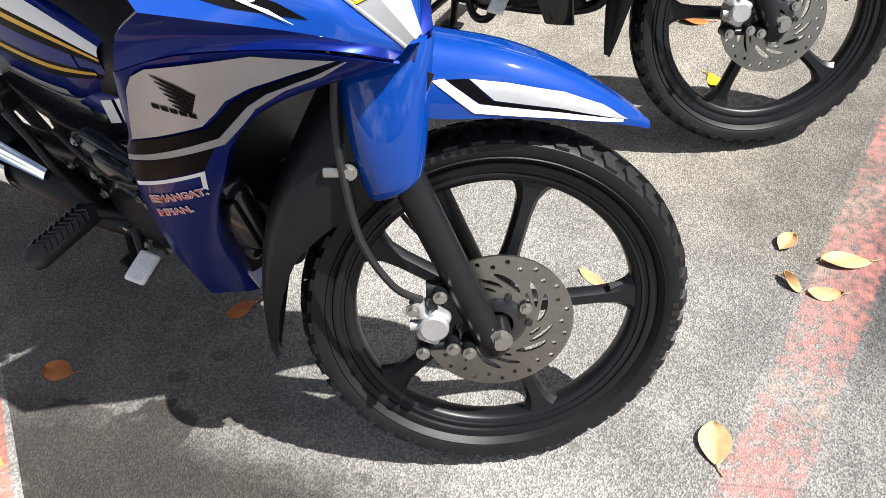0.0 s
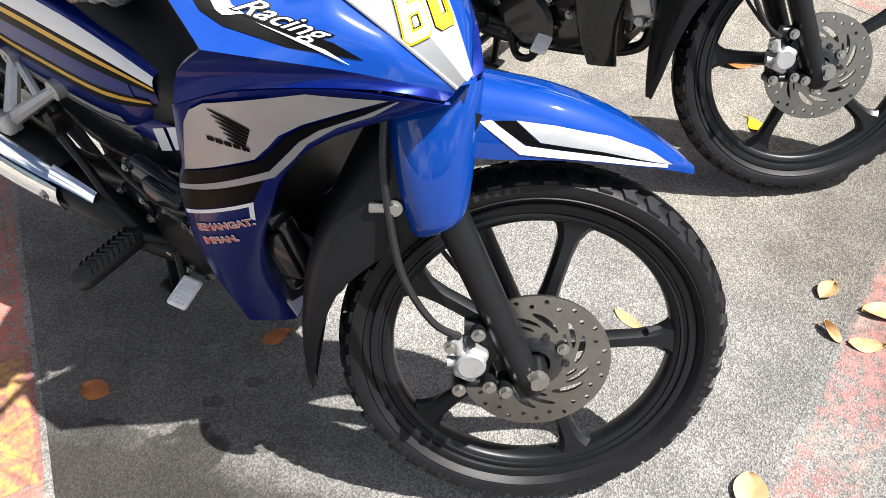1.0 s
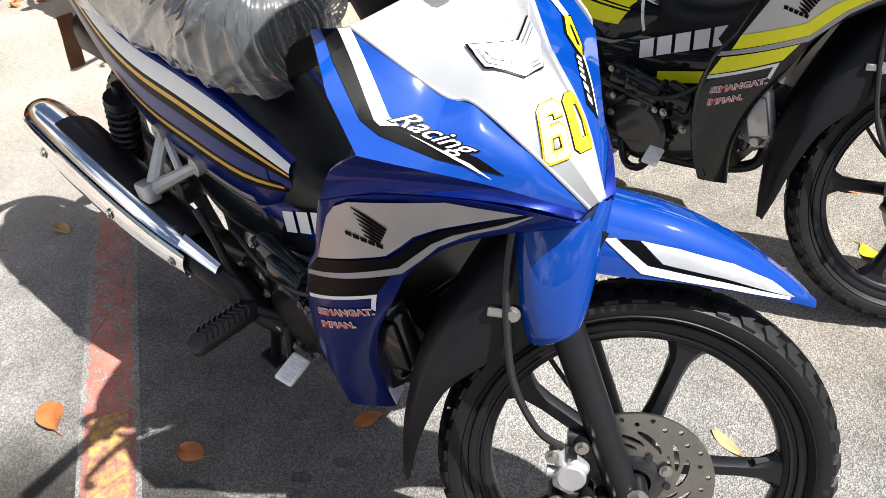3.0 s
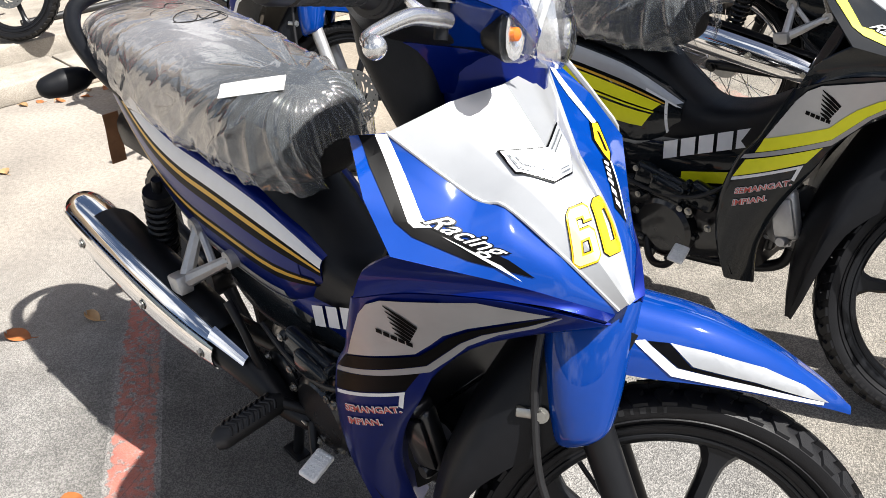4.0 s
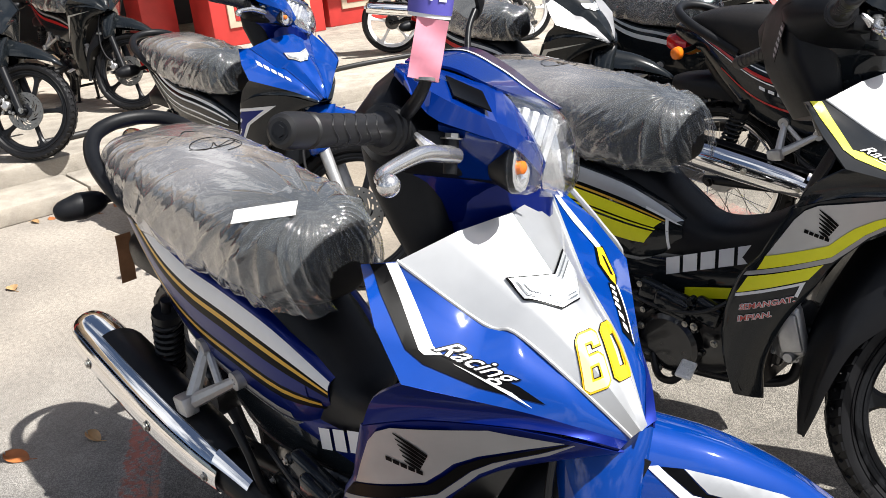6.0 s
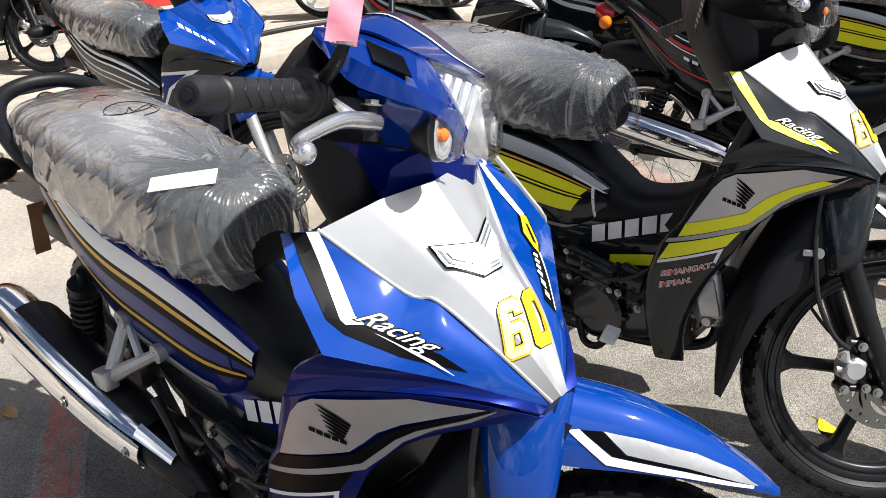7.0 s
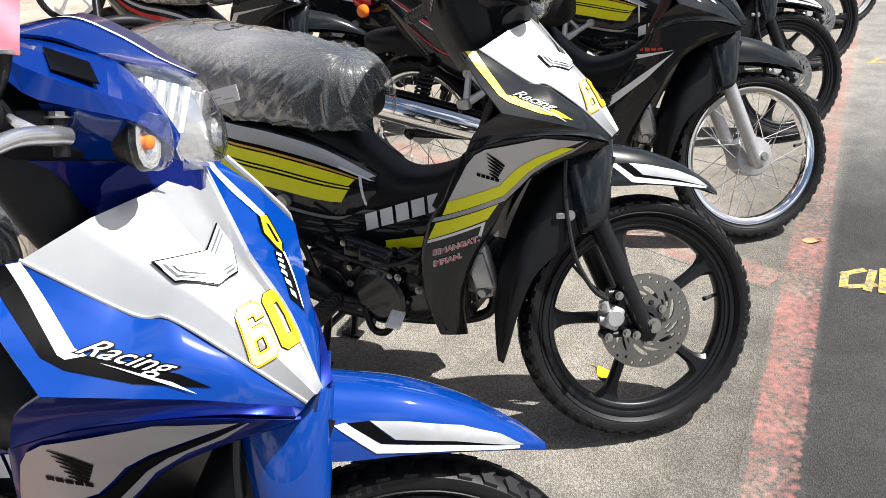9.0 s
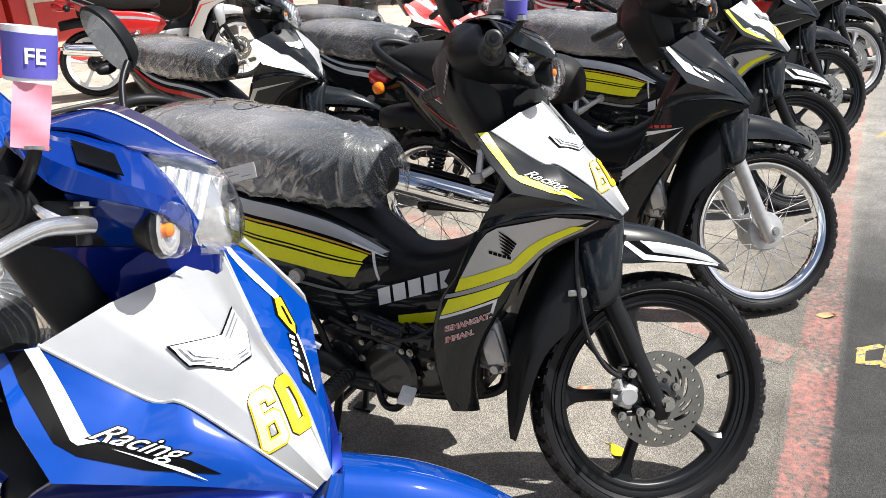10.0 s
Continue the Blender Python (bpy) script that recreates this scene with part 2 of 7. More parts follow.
def tube_into(bm, ps, r, n=10, steps=4, cap=True):
    ps = catmull(ps, steps) if steps > 1 else [Vector(p) for p in ps]
    m = len(ps)
    rad = [r] * m if not isinstance(r, (list, tuple)) else [np.interp(i / (m - 1), np.linspace(0, 1, len(r)), r) for i in range(m)]
    side = None
    rings = []
    for i, p in enumerate(ps):
        d = (ps[min(i + 1, m - 1)] - ps[max(i - 1, 0)]).normalized()
        if side is None:
            side = d.orthogonal().normalized()
        side = (side - d * side.dot(d)).normalized()
        up = d.cross(side)
        rings.append([p + (side * math.cos(a) + up * math.sin(a)) * rad[i] for a in [2 * math.pi * k / n for k in range(n)]])
    vs = add_grid(bm, rings, True)
    if cap:
        bm.faces.new(vs[0]), bm.faces.new(vs[-1])
    return bm


def tube(ps, r, n=10, steps=4):
    return tube_into(bmesh.new(), ps, r, n, steps)


def revolve(profile, n=64, axis="y", closed=True, centre=(0, 0, 0)):
    """A ring of the profile (radius, offset along the axis), turned round the axis."""
    bm = bmesh.new()
    revolve_into(bm, profile, n, axis, closed, centre)
    return bm


def revolve_into(bm, profile, n=64, axis="y", closed=True, centre=(0, 0, 0)):
    c = Vector(centre)
    rings = []
    for k in range(n):
        a = 2 * math.pi * k / n
        if axis == "y":
            rings.append([c + Vector((r * math.cos(a), o, r * math.sin(a))) for r, o in profile])
        elif axis == "x":
            rings.append([c + Vector((o, r * math.cos(a), r * math.sin(a))) for r, o in profile])
        else:
            rings.append([c + Vector((r * math.cos(a), r * math.sin(a), o)) for r, o in profile])
    vs = [[bm.verts.new(p) for p in r] for r in rings]
    m = len(profile)
    for k in range(n):
        a, b = vs[k], vs[(k + 1) % n]
        for i in range(m if closed else m - 1):
            j = (i + 1) % m
            bm.faces.new((a[i], a[j], b[j], b[i]))
    if not closed:
        for end in (0, -1):
            if profile[end][0] > 1e-4:
                bm.faces.new([v[end] for v in vs])
            else:
                bmesh.ops.remove_doubles(bm, verts=[v[end] for v in vs], dist=0.001)


def block_into(bm, size, m, bevel=0.004, seg=2):
    b = bmesh.new()
    bmesh.ops.create_cube(b, size=1)
    bmesh.ops.scale(b, vec=size, verts=b.verts)
    if bevel:
        bmesh.ops.bevel(b, geom=b.edges[:], offset=bevel, segments=seg, affect="EDGES", profile=0.5)
    bmesh.ops.transform(b, matrix=m, verts=b.verts)
    me = bpy.data.meshes.new("tmp")
    b.to_mesh(me)
    b.free()
    bm.from_mesh(me)
    bpy.data.meshes.remove(me)
    return bm


def block(size, m, bevel=0.004, seg=2):
    return block_into(bmesh.new(), size, m, bevel, seg)


def rod_into(bm, a, b, r, n=12):
    return tube_into(bm, [a, b], r, n, 1)


def along(a, b):
    """A pose at a whose z axis points to b."""
    a, b = Vector(a), Vector(b)
    return Matrix.Translation(a) @ (b - a).to_track_quat("Z", "Y").to_matrix().to_4x4()


def bolt_into(bm, p, way, r=0.007, h=0.006):
    m = along(p, Vector(p) + Vector(way))
    b = bmesh.new()
    bmesh.ops.create_cone(b, cap_ends=True, segments=6, radius1=r, radius2=r * 0.92, depth=h)
    bmesh.ops.transform(b, matrix=m @ pose(0, 0, h / 2), verts=b.verts)
    bmesh.ops.create_cone(b, cap_ends=True, segments=14, radius1=r * 1.45, radius2=r * 1.45, depth=h * 0.3, matrix=m @ pose(0, 0, h * 0.1))
    me = bpy.data.meshes.new("tmp")
    b.to_mesh(me)
    b.free()
    bm.from_mesh(me)
    bpy.data.meshes.remove(me)
    return bm


def ring_loft(rings, cap=True):
    bm = bmesh.new()
    vs = add_grid(bm, [[Vector(p) for p in r] for r in rings], True)
    if cap:
        bm.faces.new(vs[0]), bm.faces.new(vs[-1])
    return bm


def oval(x, zc, hw, hh, n=20, power=2.6, top_flat=0.0):
    """A ring across the machine at x: half width hw, half height hh, squarish by power."""
    out = []
    for k in range(n):
        a = 2 * math.pi * k / n
        c, s = math.cos(a), math.sin(a)
        out.append((x, hw * math.copysign(abs(c) ** (2 / power), c), zc + hh * math.copysign(abs(s) ** (2 / power), s)))
    return out


def hull_x(stations, n=20, steps=4, power=2.6):
    """Body lofted along x from stations (x, bottom, top, half width)."""
    sm = catmull([Vector((x, b, t)) for x, b, t, w in stations], steps)
    wd = catmull([Vector((w, 0, 0)) for x, b, t, w in stations], steps)
    return ring_loft([oval(p[0], (p[1] + p[2]) / 2, max(q[0], 0.002), max((p[2] - p[1]) / 2, 0.002), n, power) for p, q in zip(sm, wd)])


# ---------------------------------------------------------------- decals laid on curved panels
def bvh_of(*grids):
    bm = bmesh.new()
    for rows in grids:
        add_grid(bm, rows, False, True)
    bm.normal_update()
    t = BVHTree.FromBMesh(bm)
    bm.free()
    return t


def flat_fill(loops, cell):
    """2D outlines filled and cut fine enough to follow a curved panel."""
    bm = bmesh.new()
    for loop in loops:
        vs = [bm.verts.new((p[0], p[1], 0)) for p in loop]
        for i in range(len(vs)):
            bm.edges.new((vs[i], vs[(i + 1) % len(vs)]))
    bmesh.ops.triangle_fill(bm, use_beauty=True, use_dissolve=False, edges=bm.edges[:])
    slice_cells(bm, cell)
    return bm


def slice_cells(bm, cell):
    for ax in (0, 1):
        lo, hi = min(v.co[ax] for v in bm.verts), max(v.co[ax] for v in bm.verts)
        k = math.floor(lo / cell) + 1
        while k * cell < hi:
            co, no = Vector((0, 0, 0)), Vector((0, 0, 0))
            co[ax], no[ax] = k * cell, 1
            bmesh.ops.bisect_plane(bm, geom=bm.verts[:] + bm.edges[:] + bm.faces[:], plane_co=co, plane_no=no)
            k += 1


def lay(bm, tree, origin, ex, ey, way, lift=0.0012):
    """Moves a flat 2D mesh onto the panel, straight along way, and lifts it off by a hair."""
    o, ex, ey, way = Vector(origin), Vector(ex), Vector(ey), Vector(way).normalized()
    dead = []
    for v in bm.verts:
        s = o + ex * v.co.x + ey * v.co.y
        hit, nor, _, _ = tree.ray_cast(s - way * 0.6, way)
        if hit is None:
            hit, nor, _, d = tree.find_nearest(s)
            if d > 0.03:
                dead.append(v)
        if nor.dot(way) > 0:
            nor = -nor
        v.co = hit + nor * lift
    if dead:
        bmesh.ops.delete(bm, geom=dead, context="VERTS")
    return bm


def text_flat(words, size, shear=0.0, bold=0.0, cell=0.02, narrow=1.0):
    cu = bpy.data.curves.new("words", "FONT")
    cu.body, cu.size, cu.shear, cu.offset, cu.resolution_u = words, size, shear, bold, 3
    ob = bpy.data.objects.new("words", cu)
    scene.collection.objects.link(ob)
    bpy.context.view_layer.update()
    me = bpy.data.meshes.new_from_object(ob.evaluated_get(bpy.context.evaluated_depsgraph_get()))
    bm = bmesh.new()
    bm.from_mesh(me)
    bpy.data.objects.remove(ob), bpy.data.curves.remove(cu), bpy.data.meshes.remove(me)
    bmesh.ops.scale(bm, vec=(narrow, 1, 1), verts=bm.verts)
    slice_cells(bm, cell)
    return bm


# ---------------------------------------------------------------- panels of the motorcycle, right half (y < 0), in metres from the front wheel's contact
SILVER_EDGE = [(-0.064, -0.013, 0.716), (-0.118, -0.045, 0.782), (-0.178, -0.066, 0.830), (-0.207, -0.085, 0.839), (-0.290, -0.130, 0.910)]
CREASE = [(-0.066, -0.016, 0.712), (-0.100, -0.066, 0.744), (-0.140, -0.108, 0.768), (-0.178, -0.150, 0.789), (-0.220, -0.196, 0.812)]


def nose_rows():
    """The silver front cover: edge to edge, from the beak up to the handlebar."""
    centre = [(-0.059, 0, 0.720), (-0.104, 0, 0.792), (-0.150, 0, 0.846), (-0.182, 0, 0.881), (-0.236, 0, 0.938)]
    rows = []
    for e, c in zip(SILVER_EDGE, centre):
        e, c = Vector(e), Vector(c)
        m = e.lerp(c, 0.50) + Vector((0.005, 0, 0.0075))
        ml, el = Vector((m.x, -m.y, m.z)), Vector((e.x, -e.y, e.z))
        rows.append([e, m, c, ml, el])
    long = [catmull(col, 4) for col in zip(*rows)]
    return [[a.lerp(b, k / 4) for a, b in zip(row, row[1:]) for k in range(4)] + [row[-1]] for row in zip(*long)]


def flank_rows():
    """The painted upper flank between the silver edge and the crease: nearly flat, with a faint crown."""
    edge, crease = [Vector(p) for p in SILVER_EDGE], [Vector(p) for p in CREASE]
    tl, mid = Vector((-0.314, -0.162, 0.912)), Vector((-0.266, -0.188, 0.862))
    out = Vector((0.6, -0.45, 0.6)).normalized()
    cols = []
    for e, c, e2, c2 in zip(edge[:-1], crease[:-1], edge[1:], crease[1:]):
        last = e2 is edge[-1]
        for k in range(6):
            f = k / 6
            a, d = e.lerp(e2, f), c.lerp(c2, f)
            b, g = a.lerp(d, 0.34), a.lerp(d, 0.67)
            if last:
                b, g = e.lerp(c, 0.34).lerp(tl, f), e.lerp(c, 0.67).lerp(mid, f)
            cols.append([a, b, g, d])
    cols.append([edge[-1], tl, mid, crease[-1]])
    rows = []
    for q in range(13):
        v = q / 4 if q < 12 else 3.0
        i = min(int(v), 2)
        row = []
        for j, c in enumerate(cols):
            u = j / (len(cols) - 1)
            row.append(c[i].lerp(c[i + 1], v - i) + out * 0.006 * math.sin(math.pi * v / 3) * math.sin(math.pi * min(1.0, u * 1.02)))
        rows.append(row)
    return rows


def under_rows():
    """The darker strip under the crease, falling back to the leg shield."""
    top = [Vector(c) for c in CREASE]
    low = [Vector(p) for p in ((-0.063, -0.034, 0.714), (-0.103, -0.078, 0.738), (-0.165, -0.132, 0.752), (-0.232, -0.176, 0.751), (-0.298, -0.203, 0.728))]
    mid = [a.lerp(b, 0.5) + Vector((0, 0.006 * min(i, 3) / 3, 0)) for i, (a, b) in enumerate(zip(top, low))]
    mid[4] = Vector((-0.272, -0.200, 0.774))
    return smooth_grid([top, mid, low], 4, 4)


def shield_rows():
    """The side of the leg shield, from the strip down to its foot; columns from the rear edge to the wheel arch."""
    rear = [(-0.298, -0.203, 0.727), (-0.334, -0.197, 0.660), (-0.363, -0.190, 0.610), (-0.399, -0.187, 0.560), (-0.433, -0.181, 0.465), (-0.438, -0.174, 0.360), (-0.416, -0.160, 0.256)]
    arch = [(-0.066, -0.036, 0.710), (-0.180, -0.110, 0.668), (-0.243, -0.138, 0.608), (-0.272, -0.148, 0.553), (-0.325, -0.147, 0.458), (-0.365, -0.130, 0.345), (-0.374, -0.104, 0.231)]
    rows = []
    for i, (a, b) in enumerate(zip(rear, arch)):
        a, b = Vector(a), Vector(b)
        bulge = 0.012 if 0 < i < 6 else 0.004
        row = [a + Vector((0.004, 0.045, -0.004)), a + Vector((-0.004, 0.016, 0)), a]
        row += [a.lerp(b, f) + Vector((0, -bulge * 4 * f * (1 - f), 0)) for f in (0.33, 0.67)]
        if i == 0:
            row[3:5] = [Vector((-0.228, -0.174, 0.750)), Vector((-0.140, -0.112, 0.746))]
        row += [b, b + Vector((-0.006, 0.010, -0.003)), b + Vector((-0.022, 0.040, -0.006))]
        rows.append(row)
    return smooth_grid(rows, 3, 4)


def side_cover_rows():
    """The rear side cover under the seat, from its front tip to the tail; rows from the top edge down."""
    top = [(-0.600, -0.066, 0.592), (-0.720, -0.088, 0.655), (-0.860, -0.100, 0.688), (-0.990, -0.106, 0.706), (-1.100, -0.107, 0.740), (-1.220, -0.098, 0.800), (-1.330, -0.080, 0.850)]
    low = [(-0.606, -0.050, 0.512), (-0.704, -0.083, 0.473), (-0.852, -0.100, 0.490), (-0.975, -0.105, 0.512), (-1.090, -0.101, 0.556), (-1.205, -0.094, 0.655), (-1.305, -0.080, 0.755)]
    rows = []
    for f in (0.0, 0.3, 0.65, 1.0):
        rows.append([Vector(a).lerp(Vector(b), f) + Vector((0, -0.014 * 4 * f * (1 - f), 0)) for a, b in zip(top, low)])
    rows.append([p + Vector((0, 0.035, -0.012)) for p in rows[-1]])
    rows.insert(0, [p + Vector((0, 0.03, 0.006)) for p in rows[0]])
    return smooth_grid(rows, 4, 3)


def fender_rows():
    st = [(-0.175, 0.063, 0.700, 0.600), (-0.09, 0.064, 0.680, 0.584), (0.0, 0.060, 0.663, 0.582), (0.076, 0.050, 0.635, 0.574), (0.130, 0.039, 0.604, 0.566), (0.166, 0.025, 0.580, 0.557), (0.192, 0.006, 0.556, 0.546)]
    rows = []
    for x, w, t, b in st:
        h = t - b
        rows.append([Vector((x, -w, b)), Vector((x, -w * 0.98, b + 0.45 * h)), Vector((x, -w * 0.62, b + 0.86 * h)), Vector((x, -w * 0.2, t - 0.004 * (h > 0.02))), Vector((x, w * 0.2, t - 0.004 * (h > 0.02))), Vector((x, w * 0.62, b + 0.86 * h)), Vector((x, w * 0.98, b + 0.45 * h)), Vector((x, w, b))])
    return smooth_grid(rows, 3, 4)


def fork_cover_rows(side):
    """The painted sleeve of the fender round a fork leg, with a blunt rounded foot."""
    rows = []
    for z, x0, x1, r in ((0.672, -0.205, -0.086, 0.020), (0.645, -0.199, -0.088, 0.034), (0.600, -0.194, -0.092, 0.042), (0.555, -0.186, -0.095, 0.044), (0.522, -0.177, -0.099, 0.042), (0.507, -0.172, -0.103, 0.039), (0.500, -0.166, -0.109, 0.034), (0.498, -0.158, -0.116, 0.028)):
        row = []
        for k in range(13):
            a = radians(-118 + 236 * k / 12)
            row.append(Vector(((x0 + x1) / 2 + math.copysign(abs(math.sin(a)) ** 0.85, math.sin(a)) * (x1 - x0) / 2, -0.068 - math.copysign(abs(math.cos(a)) ** 0.8, math.cos(a)) * r, z + 0.012 * math.sin(a))))
        rows.append(row)
    rows = smooth_grid(rows, 2, 3)
    return rows if side < 0 else mirror(rows)


def flap_rows():
    """The black mudguard behind the front wheel, ending in a point."""
    st = [(-0.188, 0.086, 0.665, 0.100), (-0.235, 0.086, 0.590, 0.115), (-0.276, 0.083, 0.510, 0.105), (-0.299, 0.078, 0.455, 0.072), (-0.314, 0.072, 0.405, 0.046), (-0.326, 0.056, 0.325, 0.030), (-0.328, 0.034, 0.255, 0.019), (-0.324, 0.010, 0.203, 0.007)]
    rows = []
    for x, w, z, fwd in st:
        rows.append([Vector((x + fwd, -w, z - 0.02 * fwd / 0.1)), Vector((x + fwd * 0.45, -w * 1.02, z)), Vector((x + 0.01, -w * 0.72, z)), Vector((x, 0, z)), Vector((x + 0.01, w * 0.72, z)), Vector((x + fwd * 0.45, w * 1.02, z)), Vector((x + fwd, w, z - 0.02 * fwd / 0.1))])
    return smooth_grid(rows, 3, 3)


NOSE, FLANK, UNDER, SHIELD, COVER, FENDER = nose_rows(), flank_rows(), under_rows(), shield_rows(), side_cover_rows(), fender_rows()
TREES = {"nose": bvh_of(NOSE), "flank": bvh_of(FLANK), "far flank": bvh_of(mirror(FLANK)), "shield": bvh_of(SHIELD), "cover": bvh_of(COVER), "fender": bvh_of(FENDER), "side": bvh_of(SHIELD, UNDER)}


# ---------------------------------------------------------------- wheels
def tyre_mesh(r=0.279, w=0.034, blocks=46, tread=False):
    bm = bmesh.new()
    d = r - 0.279
    prof = [(0.221, -0.016), (0.2265, -0.0185), (0.2285, -0.0235), (0.2305, -0.0240), (0.2320, -0.0215), (0.237 + d * 0.4, -0.0285), (0.2405 + d * 0.5, -0.0325), (0.2420 + d * 0.5, -0.0308), (0.248 + d * 0.7, -w), (0.260 + d, -w * 0.99), (0.266 + d, -w * 0.8), (0.2705 + d, -w * 0.45), (0.272 + d, 0)]
    prof = prof + [(a, -b) for a, b in reversed(prof[:-1])]
    if not tread:
        revolve_into(bm, prof, 96)
        return bm
    tops = [(-w * 0.99, 0.258 + d), (-w * 0.8, 0.266 + d), (-w * 0.45, 0.2705 + d), (0, 0.272 + d), (w * 0.45, 0.2705 + d), (w * 0.8, 0.266 + d), (w * 0.99, 0.258 + d)]

    def at(a, o, h):
        rr = np.interp(o, [p[0] for p in tops], [p[1] for p in tops]) + h
        return Vector((rr * math.cos(a), o, rr * math.sin(a)))

    def prism(poly, h):
        lo = [bm.verts.new(at(a, o, -0.002)) for a, o in poly]
        hi = [bm.verts.new(at(a, o, h)) for a, o in poly]
        bm.faces.new(hi)
        for i in range(len(poly)):
            j = (i + 1) % len(poly)
            bm.faces.new((lo[i], lo[j], hi[j], hi[i]))
    step = 2 * math.pi / blocks
    for k in range(blocks):
        a = k * step
        for s in (-1, 1):
            o = a + (0.5 * step if s > 0 else 0)
            prism([(o + 0.10 * step, s * w * 0.97), (o + 0.62 * step, s * w * 0.97), (o + 0.86 * step, s * w * 0.62), (o + 0.62 * step, s * w * 0.36), (o + 0.20 * step, s * w * 0.50), (o + 0.36 * step, s * w * 0.72)], 0.0065)
        prism([(a, -w * 0.16), (a + 0.5 * step, w * 0.02), (a + step * 0.97, -w * 0.16), (a + step * 0.97, w * 0.12), (a + 0.5 * step, w * 0.30), (a, w * 0.12)], 0.0065)
    return bm


def sidewall_mesh():
    """Raised maker's marks round the tyre's wall, as plain bars."""
    bm = bmesh.new()
    for a0, n in ((-22, 9), (98, 9), (218, 9)):
        for k in range(n):
            m = Matrix.Rotation(-radians(a0 + 3.1 * k), 4, "Y")
            block_into(bm, (0.0085, 0.0014, 0.0075 if k % 3 else 0.004), m @ pose(0.2555, -0.0338, 0), 0)
    return bm


def alloy_mesh():
    bm = bmesh.new()
    prof = [(0.229, -0.024), (0.2315, -0.020), (0.222, -0.016), (0.214, -0.012), (0.214, 0.012), (0.222, 0.016), (0.2315, 0.020), (0.229, 0.024), (0.222, 0.0235), (0.213, 0.019), (0.203, 0.015), (0.199, 0.006), (0.199, -0.006), (0.2015, -0.0135), (0.2045, -0.0165), (0.2095, -0.0180), (0.2105, -0.0205), (0.2140, -0.0205), (0.2155, -0.0185), (0.2195, -0.0190), (0.2210, -0.0225), (0.2250, -0.0240)]
    revolve_into(bm, prof, 96)
    revolve_into(bm, [(0.0, -0.040), (0.028, -0.040), (0.036, -0.034), (0.038, 0.0), (0.036, 0.034), (0.028, 0.040), (0.0, 0.040)], 32, "y", False)
    return bm


def alloy_spoke_mesh():
    bm = bmesh.new()
    rings = []
    for r, w, t in ((0.026, 0.024, 0.020), (0.055, 0.016, 0.016), (0.100, 0.0125, 0.013), (0.150, 0.0125, 0.012), (0.176, 0.015, 0.0125), (0.192, 0.023, 0.0135), (0.203, 0.036, 0.0145)):
        rings.append([Vector((r, y, z)) for y, z in ((-t, -w * 0.55), (-t, w * 0.55), (-t * 0.4, w), (t * 0.4, w), (t, w * 0.55), (t, -w * 0.55), (t * 0.4, -w), (-t * 0.4, -w))])
    add_grid(bm, rings, True)
    return bm


def wire_mesh(n=36):
    bm = bmesh.new()
    prof = [(0.229, -0.023), (0.2315, -0.019), (0.220, -0.015), (0.212, -0.010), (0.212, 0.010), (0.220, 0.015), (0.2315, 0.019), (0.229, 0.023), (0.220, 0.022), (0.208, 0.014), (0.204, 0.0), (0.208, -0.014), (0.220, -0.022)]
    revolve_into(bm, prof, 96)
    return bm


def wire_spokes(n=36):
    bm = bmesh.new()
    for k in range(n):
        a = 2 * math.pi * k / n
        s = -1 if k % 2 else 1
        b = a + (0.75 if (k // 2) % 2 else -0.75)
        rod_into(bm, Vector((0.055 * math.cos(b), s * 0.034, 0.055 * math.sin(b))), Vector((0.208 * math.cos(a), s * 0.006, 0.208 * math.sin(a))), 0.0014, 5)
    return bm


def drum_mesh():
    return revolve([(0.0, -0.052), (0.022, -0.052), (0.028, -0.044), (0.060, -0.040), (0.066, -0.030), (0.066, 0.030), (0.058, 0.040), (0.020, 0.046), (0.0, 0.046)], 40, "y", False)


def disc_mesh(r=0.107):
    """A drilled and slotted brake disc."""
    def circle(cx, cz, rr, n):
        return [(cx + rr * math.cos(2 * math.pi * k / n), cz + rr * math.sin(2 * math.pi * k / n)) for k in range(n)]
    loops = [circle(0, 0, r, 72), circle(0, 0, 0.040, 36)]
    for k in range(30):
        a = 2 * math.pi * k / 30
        rr = r - (0.009 if k % 2 else 0.017)
        loops.append(circle(rr * math.cos(a), rr * math.sin(a), 0.0036, 10))
    for k in range(6):
        a = 2 * math.pi * k / 6
        for r0, r1, turn, lean, wide in ((0.057, 0.079, 0.0, 0.62, 0.0046), (0.058, 0.078, 0.44, 0.55, 0.0034), (0.051, 0.061, 0.60, 0.30, 0.0026)):
            spine = [Vector(((r0 + (r1 - r0) * f) * math.cos(a + turn + lean * f * (1.2 - 0.2 * f)), (r0 + (r1 - r0) * f) * math.sin(a + turn + lean * f * (1.2 - 0.2 * f)))) for f in (0, 0.2, 0.45, 0.7, 0.9, 1.0)]
            left, right = [], []
            for q, c in enumerate(spine):
                d = (spine[min(q + 1, 5)] - spine[max(q - 1, 0)]).normalized()
                h = wide * (0.35, 0.85, 1.0, 0.95, 0.65, 0.2)[q]
                left.append((c.x - d.y * h, c.y + d.x * h)), right.append((c.x + d.y * h, c.y - d.x * h))
            loops.append(left + right[::-1])
    bm = bmesh.new()
    for loop in loops:
        vs = [bm.verts.new((p[0], 0, p[1])) for p in loop]
        for i in range(len(vs)):
            bm.edges.new((vs[i], vs[(i + 1) % len(vs)]))
    bmesh.ops.triangle_fill(bm, use_beauty=True, edges=bm.edges[:], normal=(0, 1, 0))
    bmesh.ops.solidify(bm, geom=bm.faces[:], thickness=0.0045)
    return bm


